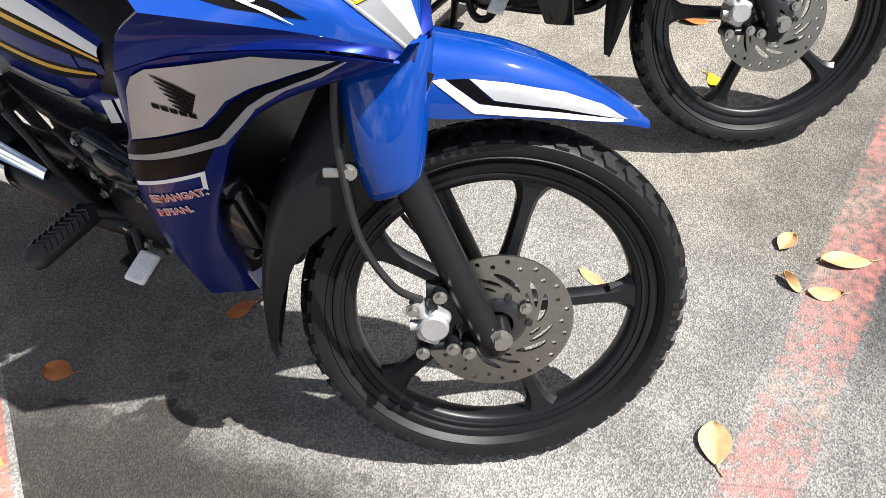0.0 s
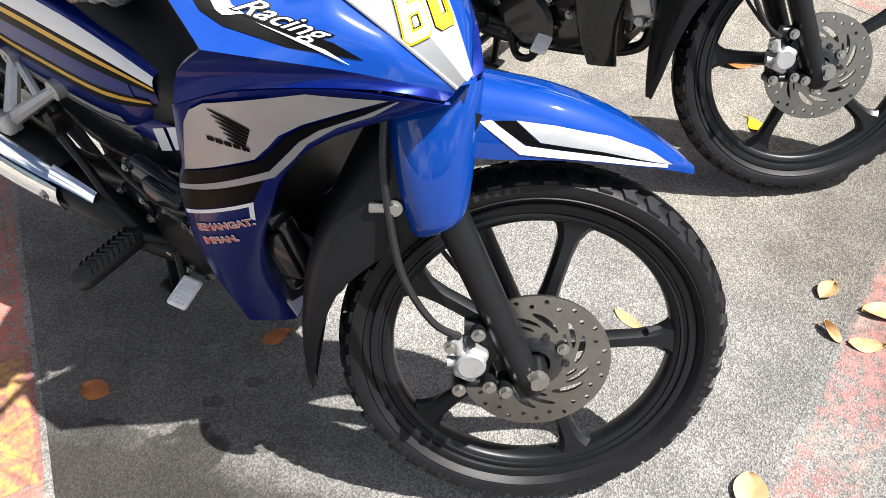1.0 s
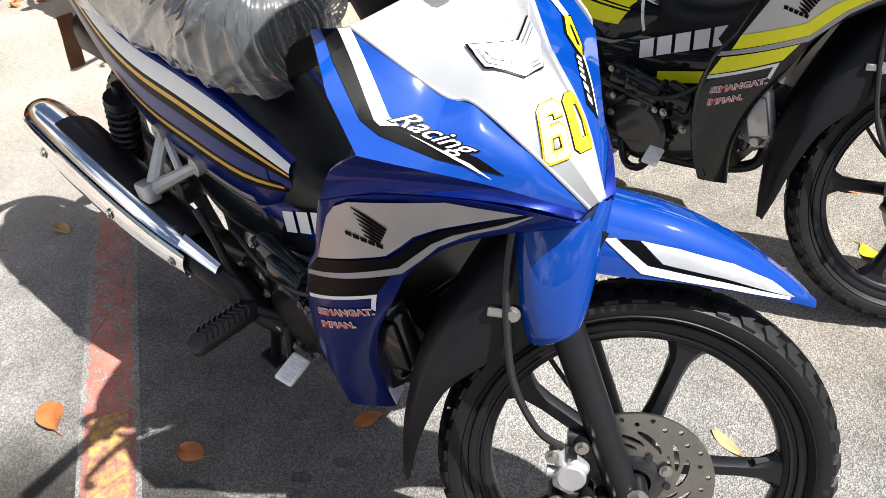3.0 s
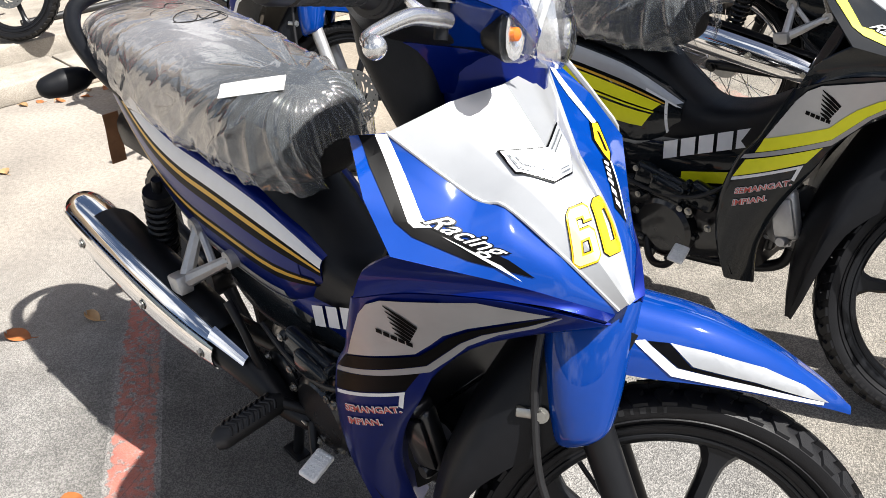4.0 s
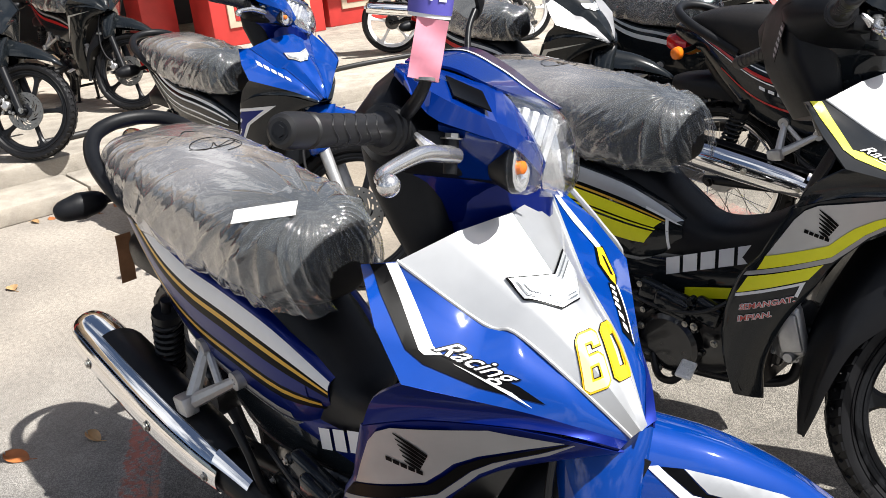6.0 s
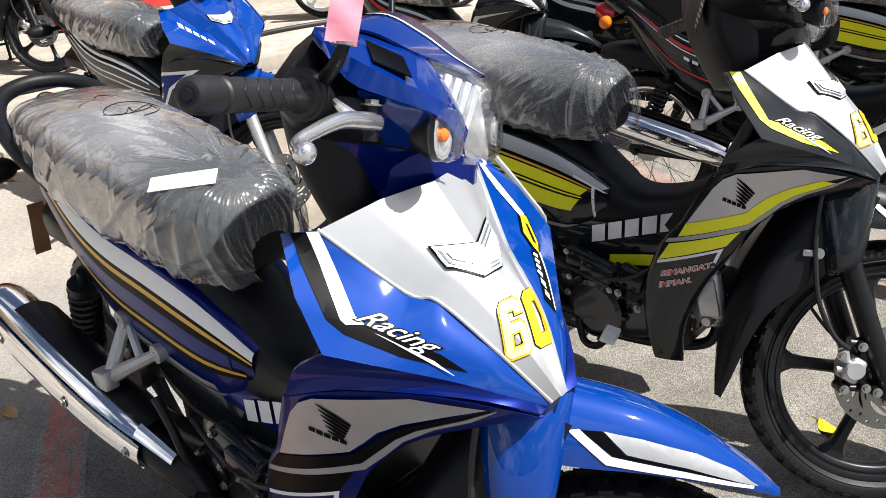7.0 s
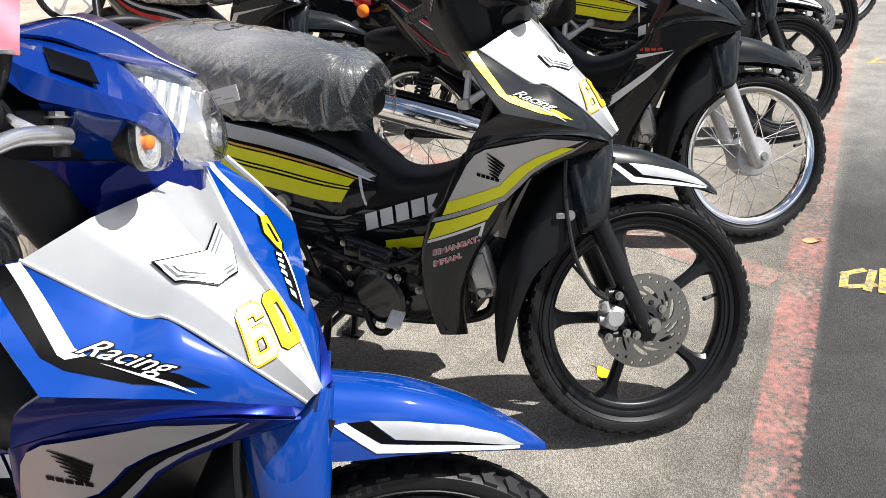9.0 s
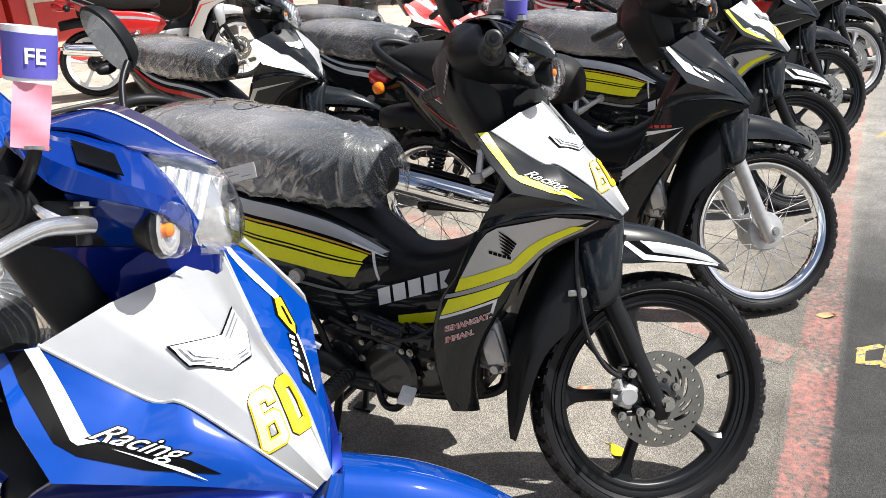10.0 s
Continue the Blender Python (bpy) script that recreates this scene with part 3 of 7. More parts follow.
def carrier_mesh():
    bm = revolve([(0.022, -0.010), (0.036, -0.008), (0.048, 0.0), (0.048, 0.006), (0.036, 0.004), (0.022, 0.004)], 30)
    for k in range(5):
        a = 2 * math.pi * k / 5
        bolt_into(bm, (0.044 * math.cos(a), -0.002, 0.044 * math.sin(a)), (0, -1, 0), 0.006, 0.006)
    return bm


# ---------------------------------------------------------------- steering
RAKE = radians(26.5)
STEER_AXIS = Vector((-math.sin(RAKE), 0, math.cos(RAKE)))


def steer(deg):
    a = Matrix.Translation((0.075, 0, 0))
    return a @ Matrix.Rotation(radians(deg), 4, STEER_AXIS) @ a.inverted()


def fork_mesh(s):
    bm = bmesh.new()
    y = 0.072 * s
    tube_into(bm, [(-0.215, y, 0.738), (-0.130, y, 0.532)], 0.0165, 14, 1)
    tube_into(bm, [(-0.128, y, 0.528), (-0.112, y, 0.492), (-0.060, y, 0.375), (-0.014, y, 0.272), (-0.004, y, 0.252), (0.0, y, 0.244)], [0.0235, 0.0225, 0.0215, 0.0212, 0.0195, 0.010], 20, 3)
    rod_into(bm, (0.0, y - 0.018, 0.279), (0.0, y + 0.018, 0.279), 0.017, 14)
    return bm


def caliper_mesh():
    bm = bmesh.new()
    m = pose(-0.090, -0.074, 0.302, 0, 24, 0)
    block_into(bm, (0.034, 0.042, 0.052), m, 0.008, 3)
    revolve_into(bm, [(0.0, -0.034), (0.0170, -0.034), (0.0200, -0.031), (0.0205, -0.026), (0.0205, 0.02), (0.0, 0.02)], 28, "y", False, (-0.090, -0.064, 0.303))
    rod_into(bm, (-0.114, -0.082, 0.342), (-0.104, -0.082, 0.318), 0.010, 12)
    rod_into(bm, (-0.122, -0.080, 0.300), (-0.096, -0.080, 0.300), 0.008, 10)
    return bm


def caliper_bracket_mesh():
    """The black carrier that holds the caliper to the fork leg."""
    bm = bmesh.new()
    rod_into(bm, (-0.100, -0.072, 0.352), (-0.078, -0.072, 0.352), 0.013, 12)
    block_into(bm, (0.030, 0.020, 0.104), pose(-0.068, -0.066, 0.312, 0, 20, 0), 0.006)
    for p in ((-0.082, -0.092, 0.352), (-0.064, -0.090, 0.268), (-0.042, -0.092, 0.262), (-0.105, -0.090, 0.262)):
        rod_into(bm, (p[0], p[1], p[2]), (p[0], p[1] + 0.034, p[2]), 0.0105, 12)
    rod_into(bm, (-0.105, -0.074, 0.262), (-0.042, -0.074, 0.262), 0.007, 10)
    return bm


def bar_cover_rows():
    """The black inner handlebar cover, as rings across y."""
    st = [
        (0.0, [(-0.275, 1.036), (-0.310, 1.070), (-0.360, 1.092), (-0.425, 1.090), (-0.452, 1.040), (-0.430, 0.965), (-0.350, 0.945), (-0.275, 0.945), (-0.256, 0.955), (-0.260, 1.000)]),
        (0.06, [(-0.285, 1.030), (-0.312, 1.052), (-0.360, 1.076), (-0.420, 1.086), (-0.456, 1.032), (-0.432, 0.965), (-0.350, 0.948), (-0.282, 0.948), (-0.266, 0.958), (-0.268, 0.996)]),
        (0.105, [(-0.302, 1.010), (-0.325, 1.030), (-0.365, 1.048), (-0.408, 1.074), (-0.458, 1.022), (-0.432, 0.968), (-0.350, 0.954), (-0.290, 0.956), (-0.278, 0.964), (-0.282, 0.992)]),
        (0.150, [(-0.350, 0.998), (-0.358, 1.012), (-0.374, 1.030), (-0.404, 1.060), (-0.440, 1.016), (-0.422, 0.978), (-0.392, 0.970), (-0.364, 0.974), (-0.352, 0.980), (-0.348, 0.990)]),
        (0.195, [(-0.369, 1.004), (-0.376, 1.016), (-0.392, 1.022), (-0.408, 1.016), (-0.414, 1.004), (-0.408, 0.990), (-0.392, 0.984), (-0.376, 0.988), (-0.369, 0.994), (-0.367, 0.999)]),
    ]
    rings = [[Vector((x, s * y, z)) for x, z in ps] for s, part_ in ((-1, list(reversed(st))), (1, st[1:])) for y, ps in part_]
    closed = [r + [r[0]] for r in rings]
    sm = smooth_grid(closed, 2, 4)
    return [r[:-1] for r in sm]


GRIP_A, GRIP_B = (-0.394, 0.196, 1.004), (-0.437, 0.386, 0.991)


def grip_mesh(s):
    bm = bmesh.new()
    a, b = (Vector((x, s * y, z)) for x, y, z in (GRIP_A, GRIP_B))
    prof = [(0.0, 0.020), (0.005, 0.0262), (0.055, 0.0268), (0.062, 0.0240), (0.09, 0.0235), (0.10, 0.0185), (0.15, 0.0160), (0.20, 0.0146), (0.45, 0.0142), (0.70, 0.0143), (0.735, 0.0146), (0.745, 0.0158), (0.80, 0.0160), (0.81, 0.0142), (0.83, 0.0142), (0.84, 0.0160), (0.95, 0.0158), (0.99, 0.0142), (1.0, 0.011)]
    tube_into(bm, [a.lerp(b, f) for f, r in prof], [r for f, r in prof], 28, 1)
    return bm


def grip_groove_mesh(s, k):
    """One raised wave moulded round the grip."""
    a, b = (Vector((x, s * y, z)) for x, y, z in (GRIP_A, GRIP_B))
    w = (b - a).normalized()
    u = w.orthogonal().normalized()
    v = w.cross(u)
    c = a.lerp(b, 0.24 + 0.105 * k)
    ps = []
    for i in range(29):
        an = 2 * math.pi * i / 28
        ps.append(c + (u * math.cos(an) + v * math.sin(an)) * 0.0142 + w * 0.0075 * math.sin(3 * an))
    return tube(ps, 0.0013, 6, 1)


def lever_mesh(s):
    bm = bmesh.new()
    tube_into(bm, [(-0.326, s * 0.176, 0.981), (-0.334, s * 0.200, 0.982), (-0.350, s * 0.240, 0.980), (-0.367, s * 0.285, 0.966), (-0.372, s * 0.308, 0.957), (-0.364, s * 0.319, 0.952)], [0.0095, 0.0095, 0.0082, 0.0070, 0.0062, 0.0060], 12, 5)
    tube_into(bm, [(-0.345, s * 0.205, 0.984), (-0.357, s * 0.208, 0.994), (-0.364, s * 0.206, 1.000)], [0.008, 0.005, 0.003], 8, 3)
    bmesh.ops.create_uvsphere(bm, u_segments=18, v_segments=12, radius=0.0108, matrix=pose(-0.361, s * 0.322, 0.951))
    return bm


def lever_clamp_mesh(s):
    bm = block((0.046, 0.034, 0.030), pose(-0.352, s * 0.162, 0.992, 0, 0, s * -20), 0.006)
    rod_into(bm, Vector((-0.330, s * 0.180, 0.962)), Vector((-0.330, s * 0.180, 0.998)), 0.0075, 14)
    return bm


def seat_stations():
    return [(-0.614, 0.736, 0.768, 0.018), (-0.620, 0.718, 0.798, 0.044), (-0.642, 0.704, 0.832, 0.072), (-0.684, 0.697, 0.854, 0.095), (-0.760, 0.694, 0.867, 0.112), (-0.900, 0.693, 0.886, 0.118), (-1.050, 0.714, 0.906, 0.125), (-1.200, 0.760, 0.910, 0.122), (-1.310, 0.800, 0.898, 0.098), (-1.370, 0.832, 0.876, 0.060)]


def film_mesh():
    """Loose clear film drawn over the seat: folds fan out from the nose of the seat and slant down its sides to a ragged hem."""
    cut = [(-0.607, 0.700, 0.770, 0.030), (-0.613, 0.692, 0.799, 0.056), (-0.638, 0.688, 0.833, 0.078), (-0.682, 0.688, 0.854, 0.096)] + seat_stations()[4:]
    sm = catmull([Vector((x, b, t)) for x, b, t, w in cut], 30)
    wd = catmull([Vector((w, 0, 0)) for x, b, t, w in cut], 30)
    n = 150
    grid, run = [], []
    for p, q in zip(sm, wd):
        zc, hh, hw = (p[1] + p[2]) / 2, max((p[2] - p[1]) / 2, 0.004) + 0.004, max(q[0], 0.004) + 0.005
        low = -38 + 13 * noise.noise(Vector((p[0] * 11, 2.0, 0.0))) + 7 * noise.noise(Vector((p[0] * 37, 5.0, 0.0)))
        ring = []
        for k in range(n + 1):
            a = radians(low + (180 - 2 * low) * k / n)
            c, s = math.cos(a), math.sin(a)
            ring.append(Vector((p[0], hw * math.copysign(abs(c) ** (2 / 2.7), c), zc + hh * math.copysign(abs(s) ** (2 / 2.7), s))))
        d = [0.0]
        for u, v in zip(ring, ring[1:]):
            d.append(d[-1] + (v - u).length)
        grid.append(ring), run.append([v - d[n // 2] for v in d])

    def ridge(v, width, power):
        return max(0.0, 1 - abs(noise.noise(v)) / width) ** power

    def ramp(x, a, b):
        f = max(0.0, min(1.0, (x - a) / (b - a)))
        return f * f * (3 - 2 * f)
    out = []
    rows = len(grid)
    for i in range(rows):
        ring = []
        for k in range(n + 1):
            p, v = grid[i][k], run[i][k]
            du = grid[min(i + 1, rows - 1)][k] - grid[max(i - 1, 0)][k]
            dv = grid[i][min(k + 1, n)] - grid[i][max(k - 1, 0)]
            nor = dv.cross(du)
            nor = nor.normalized() if nor.length > 1e-12 else Vector((1, 0, 0))
            if nor.dot(p - Vector((p.x - 0.02, 0, (sm[i][1] + sm[i][2]) / 2))) < 0:
                nor.negate()
            side = abs(v)
            c = p.x + 0.85 * side + 0.05 * noise.noise(Vector((p.x * 5, v * 6, 0)))
            r, phi = math.hypot(p.x + 0.668, v * 0.9), math.atan2(v, -(p.x + 0.668))
            fan = ridge(Vector((phi * 4.2, r * 3.0, 1.0)), 0.34, 1.5) * ramp(r, 0.015, 0.06) * (1 - ramp(r, 0.16, 0.30))
            c2 = p.x - 0.30 * side + 0.03 * noise.noise(Vector((p.x * 6, v * 7, 9)))
            big = ridge(Vector((c * 10.0, v * 1.2 + p.x, 5.0)), 0.20, 1.5) * ramp(side, 0.03, 0.11)
            mid = ridge(Vector((c * 25.0, v * 2.2, 8.0)), 0.17, 1.5) * ramp(side, 0.04, 0.14)
            steep = ridge(Vector((c2 * 21.0, v * 2.0, 21.0)), 0.14, 1.5) * ramp(side, 0.05, 0.15)
            fine = ridge(Vector((c * 60.0 + 3, v * 5.0, p.x * 3)), 0.20, 1.4) * ramp(side, 0.02, 0.12)
            top = ridge(Vector((p.x * 7 + v * 16, v * 5 - p.x * 4, 3.0)), 0.14, 1.6) * (1 - ramp(side, 0.09, 0.15))
            lift = 0.0078 * fan + 0.0046 * big + 0.0021 * mid + 0.0013 * steep + 0.0006 * fine + 0.0012 * top + 0.0020 * noise.noise(Vector((p.x * 10, v * 11, 0.5)))
            lift += 0.010 * ramp(side, 0.17, 0.24) * (0.5 + noise.noise(Vector((p.x * 19, 1.0, v))))
            ring.append(p + nor * (lift + 0.001))
        out.append(ring)
    bm = bmesh.new()
    add_grid(bm, out)
    return bm


def scrawl_mesh():
    """Pen loops drawn on the film over the rear of the seat."""
    xs, ts = [p[0] for p in seat_stations()], [p[2] for p in seat_stations()]

    def top(x, y):
        return Vector((x, y, float(np.interp(-x, [-v for v in xs], ts)) + 0.0085 - 2.0 * y * y))
    bm = bmesh.new()
    tube_into(bm, [top(-1.000 + 0.036 * math.cos(a) - 0.004 * a, 0.012 + 0.046 * math.sin(a)) for a in [0.42 * k for k in range(19)]], 0.0008, 5, 3)
    tube_into(bm, [top(-1.005 + 0.012 * math.cos(3.1 * k), 0.052 - 0.016 * k + 0.012 * math.sin(2.3 * k)) for k in range(6)], 0.0008, 5, 4)
    tube_into(bm, [top(-1.120 + 0.016 * math.sin(2.0 * k), 0.040 - 0.014 * k) for k in range(7)], 0.0008, 5, 3)
    tube_into(bm, [top(-1.095, 0.030), top(-1.110, -0.030), top(-1.080, -0.052)], 0.0008, 5, 3)
    return bm


# ---------------------------------------------------------------- the motorcycle
def engine_mesh():
    bm = hull_x([(-0.430, 0.250, 0.400, 0.060), (-0.500, 0.215, 0.425, 0.095), (-0.620, 0.195, 0.420, 0.110), (-0.740, 0.200, 0.400, 0.108), (-0.830, 0.225, 0.370, 0.085), (-0.860, 0.250, 0.340, 0.060)], 20, 3, 3.6)
    revolve_into(bm, [(0.0, -0.132), (0.066, -0.132), (0.076, -0.124), (0.078, -0.100), (0.0, -0.100)], 32, "y", False, (-0.600, 0, 0.300))
    revolve_into(bm, [(0.0, -0.122), (0.046, -0.122), (0.054, -0.116), (0.056, -0.090), (0.0, -0.090)], 28, "y", False, (-0.745, 0, 0.300))
    revolve_into(bm, [(0.0, 0.135), (0.080, 0.135), (0.090, 0.125), (0.092, 0.100), (0.0, 0.100)], 32, "y", False, (-0.640, 0, 0.305))
    for k in range(9):
        a = 2 * math.pi * k / 9
        bolt_into(bm, (-0.600 + 0.082 * math.cos(a), -0.112, 0.300 + 0.082 * math.sin(a)), (0, -1, 0), 0.006, 0.012)
    block_into(bm, (0.15, 0.02, 0.012), pose(-0.66, -0.118, 0.388, 0, 6, 0), 0.004)
    return bm


def side_case_mesh():
    """The glossy stepped cover on the side of the crankcase."""
    bm = block((0.150, 0.030, 0.070), pose(-0.612, -0.112, 0.404, 0, 14, 4), 0.012, 3)
    block_into(bm, (0.088, 0.022, 0.044), pose(-0.590, -0.130, 0.410, 0, 14, 4), 0.010, 3)
    block_into(bm, (0.070, 0.030, 0.060), pose(-0.515, -0.102, 0.400, 0, 20, 10), 0.012, 3)
    for p in ((-0.672, -0.124, 0.440), (-0.552, -0.124, 0.372), (-0.662, -0.126, 0.376), (-0.545, -0.122, 0.428)):
        revolve_into(bm, [(0.0, -0.010), (0.008, -0.010), (0.010, -0.006), (0.010, 0.012), (0.0, 0.012)], 14, "y", False, p)
    return bm


def peg_hanger_mesh():
    """The bent bar that carries the footpegs under the engine, with a return spring."""
    bm = tube([(-0.690, -0.160, 0.300), (-0.668, -0.138, 0.286), (-0.640, -0.090, 0.250), (-0.636, 0.0, 0.238), (-0.640, 0.090, 0.250), (-0.668, 0.138, 0.286), (-0.690, 0.160, 0.300)], 0.0105, 10, 4)
    tube_into(bm, [(-0.600 + 0.008 * math.cos(1.2 * k), -0.120 + 0.008 * math.sin(1.2 * k), 0.305 - 0.0016 * k) for k in range(44)], 0.0018, 5, 1)
    return bm


def cylinder_mesh():
    bm = bmesh.new()
    block_into(bm, (0.11, 0.118, 0.118), pose(-0.410, 0, 0.352, 0, 8, 0), 0.012)
    block_into(bm, (0.075, 0.125, 0.105), pose(-0.335, 0, 0.362, 0, 8, 0), 0.016, 3)
    return bm


def head_cover_mesh():
    bm = revolve([(0.0, -0.088), (0.028, -0.088), (0.036, -0.082), (0.038, -0.060), (0.0, -0.060)], 28, "y", False, (-0.342, 0, 0.366))
    for a in (40, 130, 220, 310):
        bolt_into(bm, (-0.342 + 0.033 * math.cos(radians(a)), -0.082, 0.366 + 0.033 * math.sin(radians(a))), (0, -1, 0), 0.0055, 0.008)
    return bm


def oil_cover_mesh():
    """The ribbed silver cover beside the cylinder, with two screwed ears."""
    bm = bmesh.new()
    m = pose(-0.326, -0.104, 0.420, 0, -14, 8)
    block_into(bm, (0.058, 0.030, 0.112), m, 0.012, 3)
    block_into(bm, (0.044, 0.010, 0.086), m @ pose(0, -0.018, 0), 0.006, 2)
    for z in (0.058, -0.056):
        revolve_into(bm, [(0.0, -0.022), (0.010, -0.022), (0.013, -0.016), (0.013, 0.01), (0.0, 0.01)], 14, "y", False, tuple(m @ Vector((0.012 if z > 0 else -0.008, 0, z))))
    return bm


def muffler_rows():
    return [(-0.860, 0.042, -0.166, 0.352), (-0.920, 0.049, -0.172, 0.365), (-1.000, 0.053, -0.178, 0.380), (-1.150, 0.057, -0.184, 0.405), (-1.300, 0.057, -0.187, 0.428), (-1.420, 0.053, -0.190, 0.446), (-1.455, 0.045, -0.191, 0.451), (-1.462, 0.028, -0.191, 0.452)]


def muffler_mesh():
    bm = bmesh.new()
    st = muffler_rows()
    tube_into(bm, [(x, y, z) for x, r, y, z in st], [r for x, r, y, z in st], 24, 3)
    rod_into(bm, (-1.455, -0.191, 0.451), (-1.480, -0.192, 0.455), 0.014, 14)
    return bm


def heat_shield_mesh():
    """The black guard along the top of the muffler."""
    rows = []
    for x, r, y, z in muffler_rows()[0:5]:
        rr = r + 0.007
        rows.append([Vector((x, y - rr * math.cos(radians(a)), z + rr * math.sin(radians(a)))) for a in (70, 90, 110, 130, 150)])
    rows[0] = [p + Vector((0.03, 0, 0)) for p in rows[0]]
    return shell(smooth_grid(rows, 3, 4), 0.004)


def muffler_strap_mesh():
    bm = bmesh.new()
    rows = []
    for x, r, y, z in ((-0.830, 0.040, -0.163, 0.346), (-0.920, 0.049, -0.172, 0.365), (-1.050, 0.055, -0.180, 0.389), (-1.200, 0.057, -0.185, 0.413), (-1.350, 0.056, -0.188, 0.436), (-1.410, 0.053, -0.190, 0.445)):
        rr = r + 0.0035
        k = (x + 0.83) / -0.58
        rows.append([Vector((x, y - rr * math.cos(radians(a)), z + rr * math.sin(radians(a)))) for a in (-30 + 20 * k, -10 + 12 * k, 14 + 4 * k, 36)])
    return shell(smooth_grid(rows, 3, 4), 0.003)


def header_mesh():
    return tube([(-0.335, -0.02, 0.300), (-0.352, -0.03, 0.252), (-0.430, -0.04, 0.222), (-0.560, -0.070, 0.220), (-0.680, -0.135, 0.262), (-0.760, -0.152, 0.312), (-0.875, -0.168, 0.355)], [0.013, 0.013, 0.014, 0.016, 0.022, 0.032, 0.043], 14, 5)


def bracket_mesh():
    """The cast alloy passenger footrest holder."""
    bm = bmesh.new()
    piv = (-0.955, -0.172, 0.452)
    for a, b, r in ((piv, (-0.968, -0.112, 0.545), [0.015, 0.011]), (piv, (-0.848, -0.110, 0.518), [0.016, 0.010]), ((-0.966, -0.112, 0.542), (-0.900, -0.130, 0.492), [0.008, 0.008])):
        tube_into(bm, [a, b], list(r), 8, 1)
    for p in ((-0.968, -0.112, 0.545), (-0.848, -0.110, 0.518)):
        revolve_into(bm, [(0.006, -0.014), (0.018, -0.014), (0.018, 0.014), (0.006, 0.014)], 16, "y", True, p)
    block_into(bm, (0.05, 0.03, 0.038), pose(-0.960, -0.180, 0.450, 0, -12, 0), 0.006)
    return bm


def peg_mesh(y0, y1, x, z, drop=0.0):
    bm = bmesh.new()
    a, b = Vector((x, y0, z)), Vector((x - 0.02, y1, z - drop))
    tube_into(bm, [a, a.lerp(b, 0.12), a.lerp(b, 0.9), b], [0.012, 0.021, 0.023, 0.016], 12, 1)
    return bm


def peg_rib_mesh():
    return tube([(-0.022, 0, 0.010), (-0.012, 0.006, 0.0205), (0.0, -0.004, 0.0225), (0.012, 0.006, 0.0205), (0.022, 0, 0.010)], 0.0026, 8, 3)


def pedal_mesh():
    return tube([(-0.640, -0.128, 0.262), (-0.610, -0.150, 0.222), (-0.560, -0.172, 0.236), (-0.520, -0.190, 0.284)], 0.009, 10, 4)


def pedal_pad_mesh():
    bm = bmesh.new()
    m = pose(-0.508, -0.200, 0.300, 14, 10, 14)
    block_into(bm, (0.036, 0.054, 0.010), m, 0.0048, 3)
    for i in range(7):
        for j in range(5):
            block_into(bm, (0.0032, 0.0032, 0.0016), m @ pose(-0.012 + 0.006 * j, -0.021 + 0.007 * i, 0.0052, 0, 0, 45), 0)
    return bm


def spring_mesh():
    bm = bmesh.new()
    a, b = Vector((-1.115, -0.118, 0.600)), Vector((-1.205, -0.118, 0.352))
    rod_into(bm, a, b, 0.010, 10)
    m = along(a, b)
    n = 120
    tube_into(bm, [m @ Vector((0.027 * math.cos(t * 0.5), 0.027 * math.sin(t * 0.5), 0.045 + 0.165 * t / n)) for t in range(n + 1)], 0.0052, 6, 1)
    tube_into(bm, [m @ Vector((0, 0, 0.03)), m @ Vector((0, 0, 0.05))], 0.030, 14, 1)
    tube_into(bm, [m @ Vector((0, 0, 0.20)), m @ Vector((0, 0, 0.25))], 0.024, 14, 1)
    return bm


def swingarm_mesh():
    bm = bmesh.new()
    for s in (-1, 1):
        tube_into(bm, [(-0.780, s * 0.070, 0.318), (-0.950, s * 0.092, 0.305), (-1.270, s * 0.092, 0.285)], [0.022, 0.020, 0.017], 10, 3)
    rod_into(bm, (-1.240, -0.12, 0.285), (-1.240, 0.12, 0.285), 0.009, 10)
    for s in (-1, 1):
        bolt_into(bm, (-1.240, s * 0.115, 0.285), (0, s, 0), 0.012, 0.014)
    return bm


def stand_mesh():
    bm = bmesh.new()
    for s in (-1, 1):
        tube_into(bm, [(-0.800, s * 0.062, 0.235), (-0.815, s * 0.070, 0.130), (-0.845, s * 0.080, 0.012)], 0.0115, 10, 3)
        block_into(bm, (0.06, 0.035, 0.008), pose(-0.850, s * 0.083, 0.006), 0.003)
    rod_into(bm, (-0.815, -0.07, 0.130), (-0.815, 0.07, 0.130), 0.010, 10)
    return bm


def rail_mesh():
    half = [(-1.150, -0.112, 0.770), (-1.235, -0.124, 0.815), (-1.330, -0.118, 0.860), (-1.400, -0.085, 0.893), (-1.432, -0.030, 0.906)]
    return tube(half + [(x, -y, z) for x, y, z in reversed(half)], 0.0165, 12, 5)


def rear_fender_mesh():
    rows = []
    for x, z, w in ((-1.180, 0.640, 0.070), (-1.300, 0.655, 0.080), (-1.380, 0.648, 0.074), (-1.430, 0.640, 0.056), (-1.455, 0.632, 0.030)):
        rows.append([Vector((x, -w, z - 0.055)), Vector((x, -w, z - 0.01)), Vector((x, -w * 0.6, z + 0.012)), Vector((x, 0, z + 0.015)), Vector((x, w * 0.6, z + 0.012)), Vector((x, w, z - 0.01)), Vector((x, w, z - 0.055))])
    return shell(smooth_grid(rows, 3, 3), 0.004)


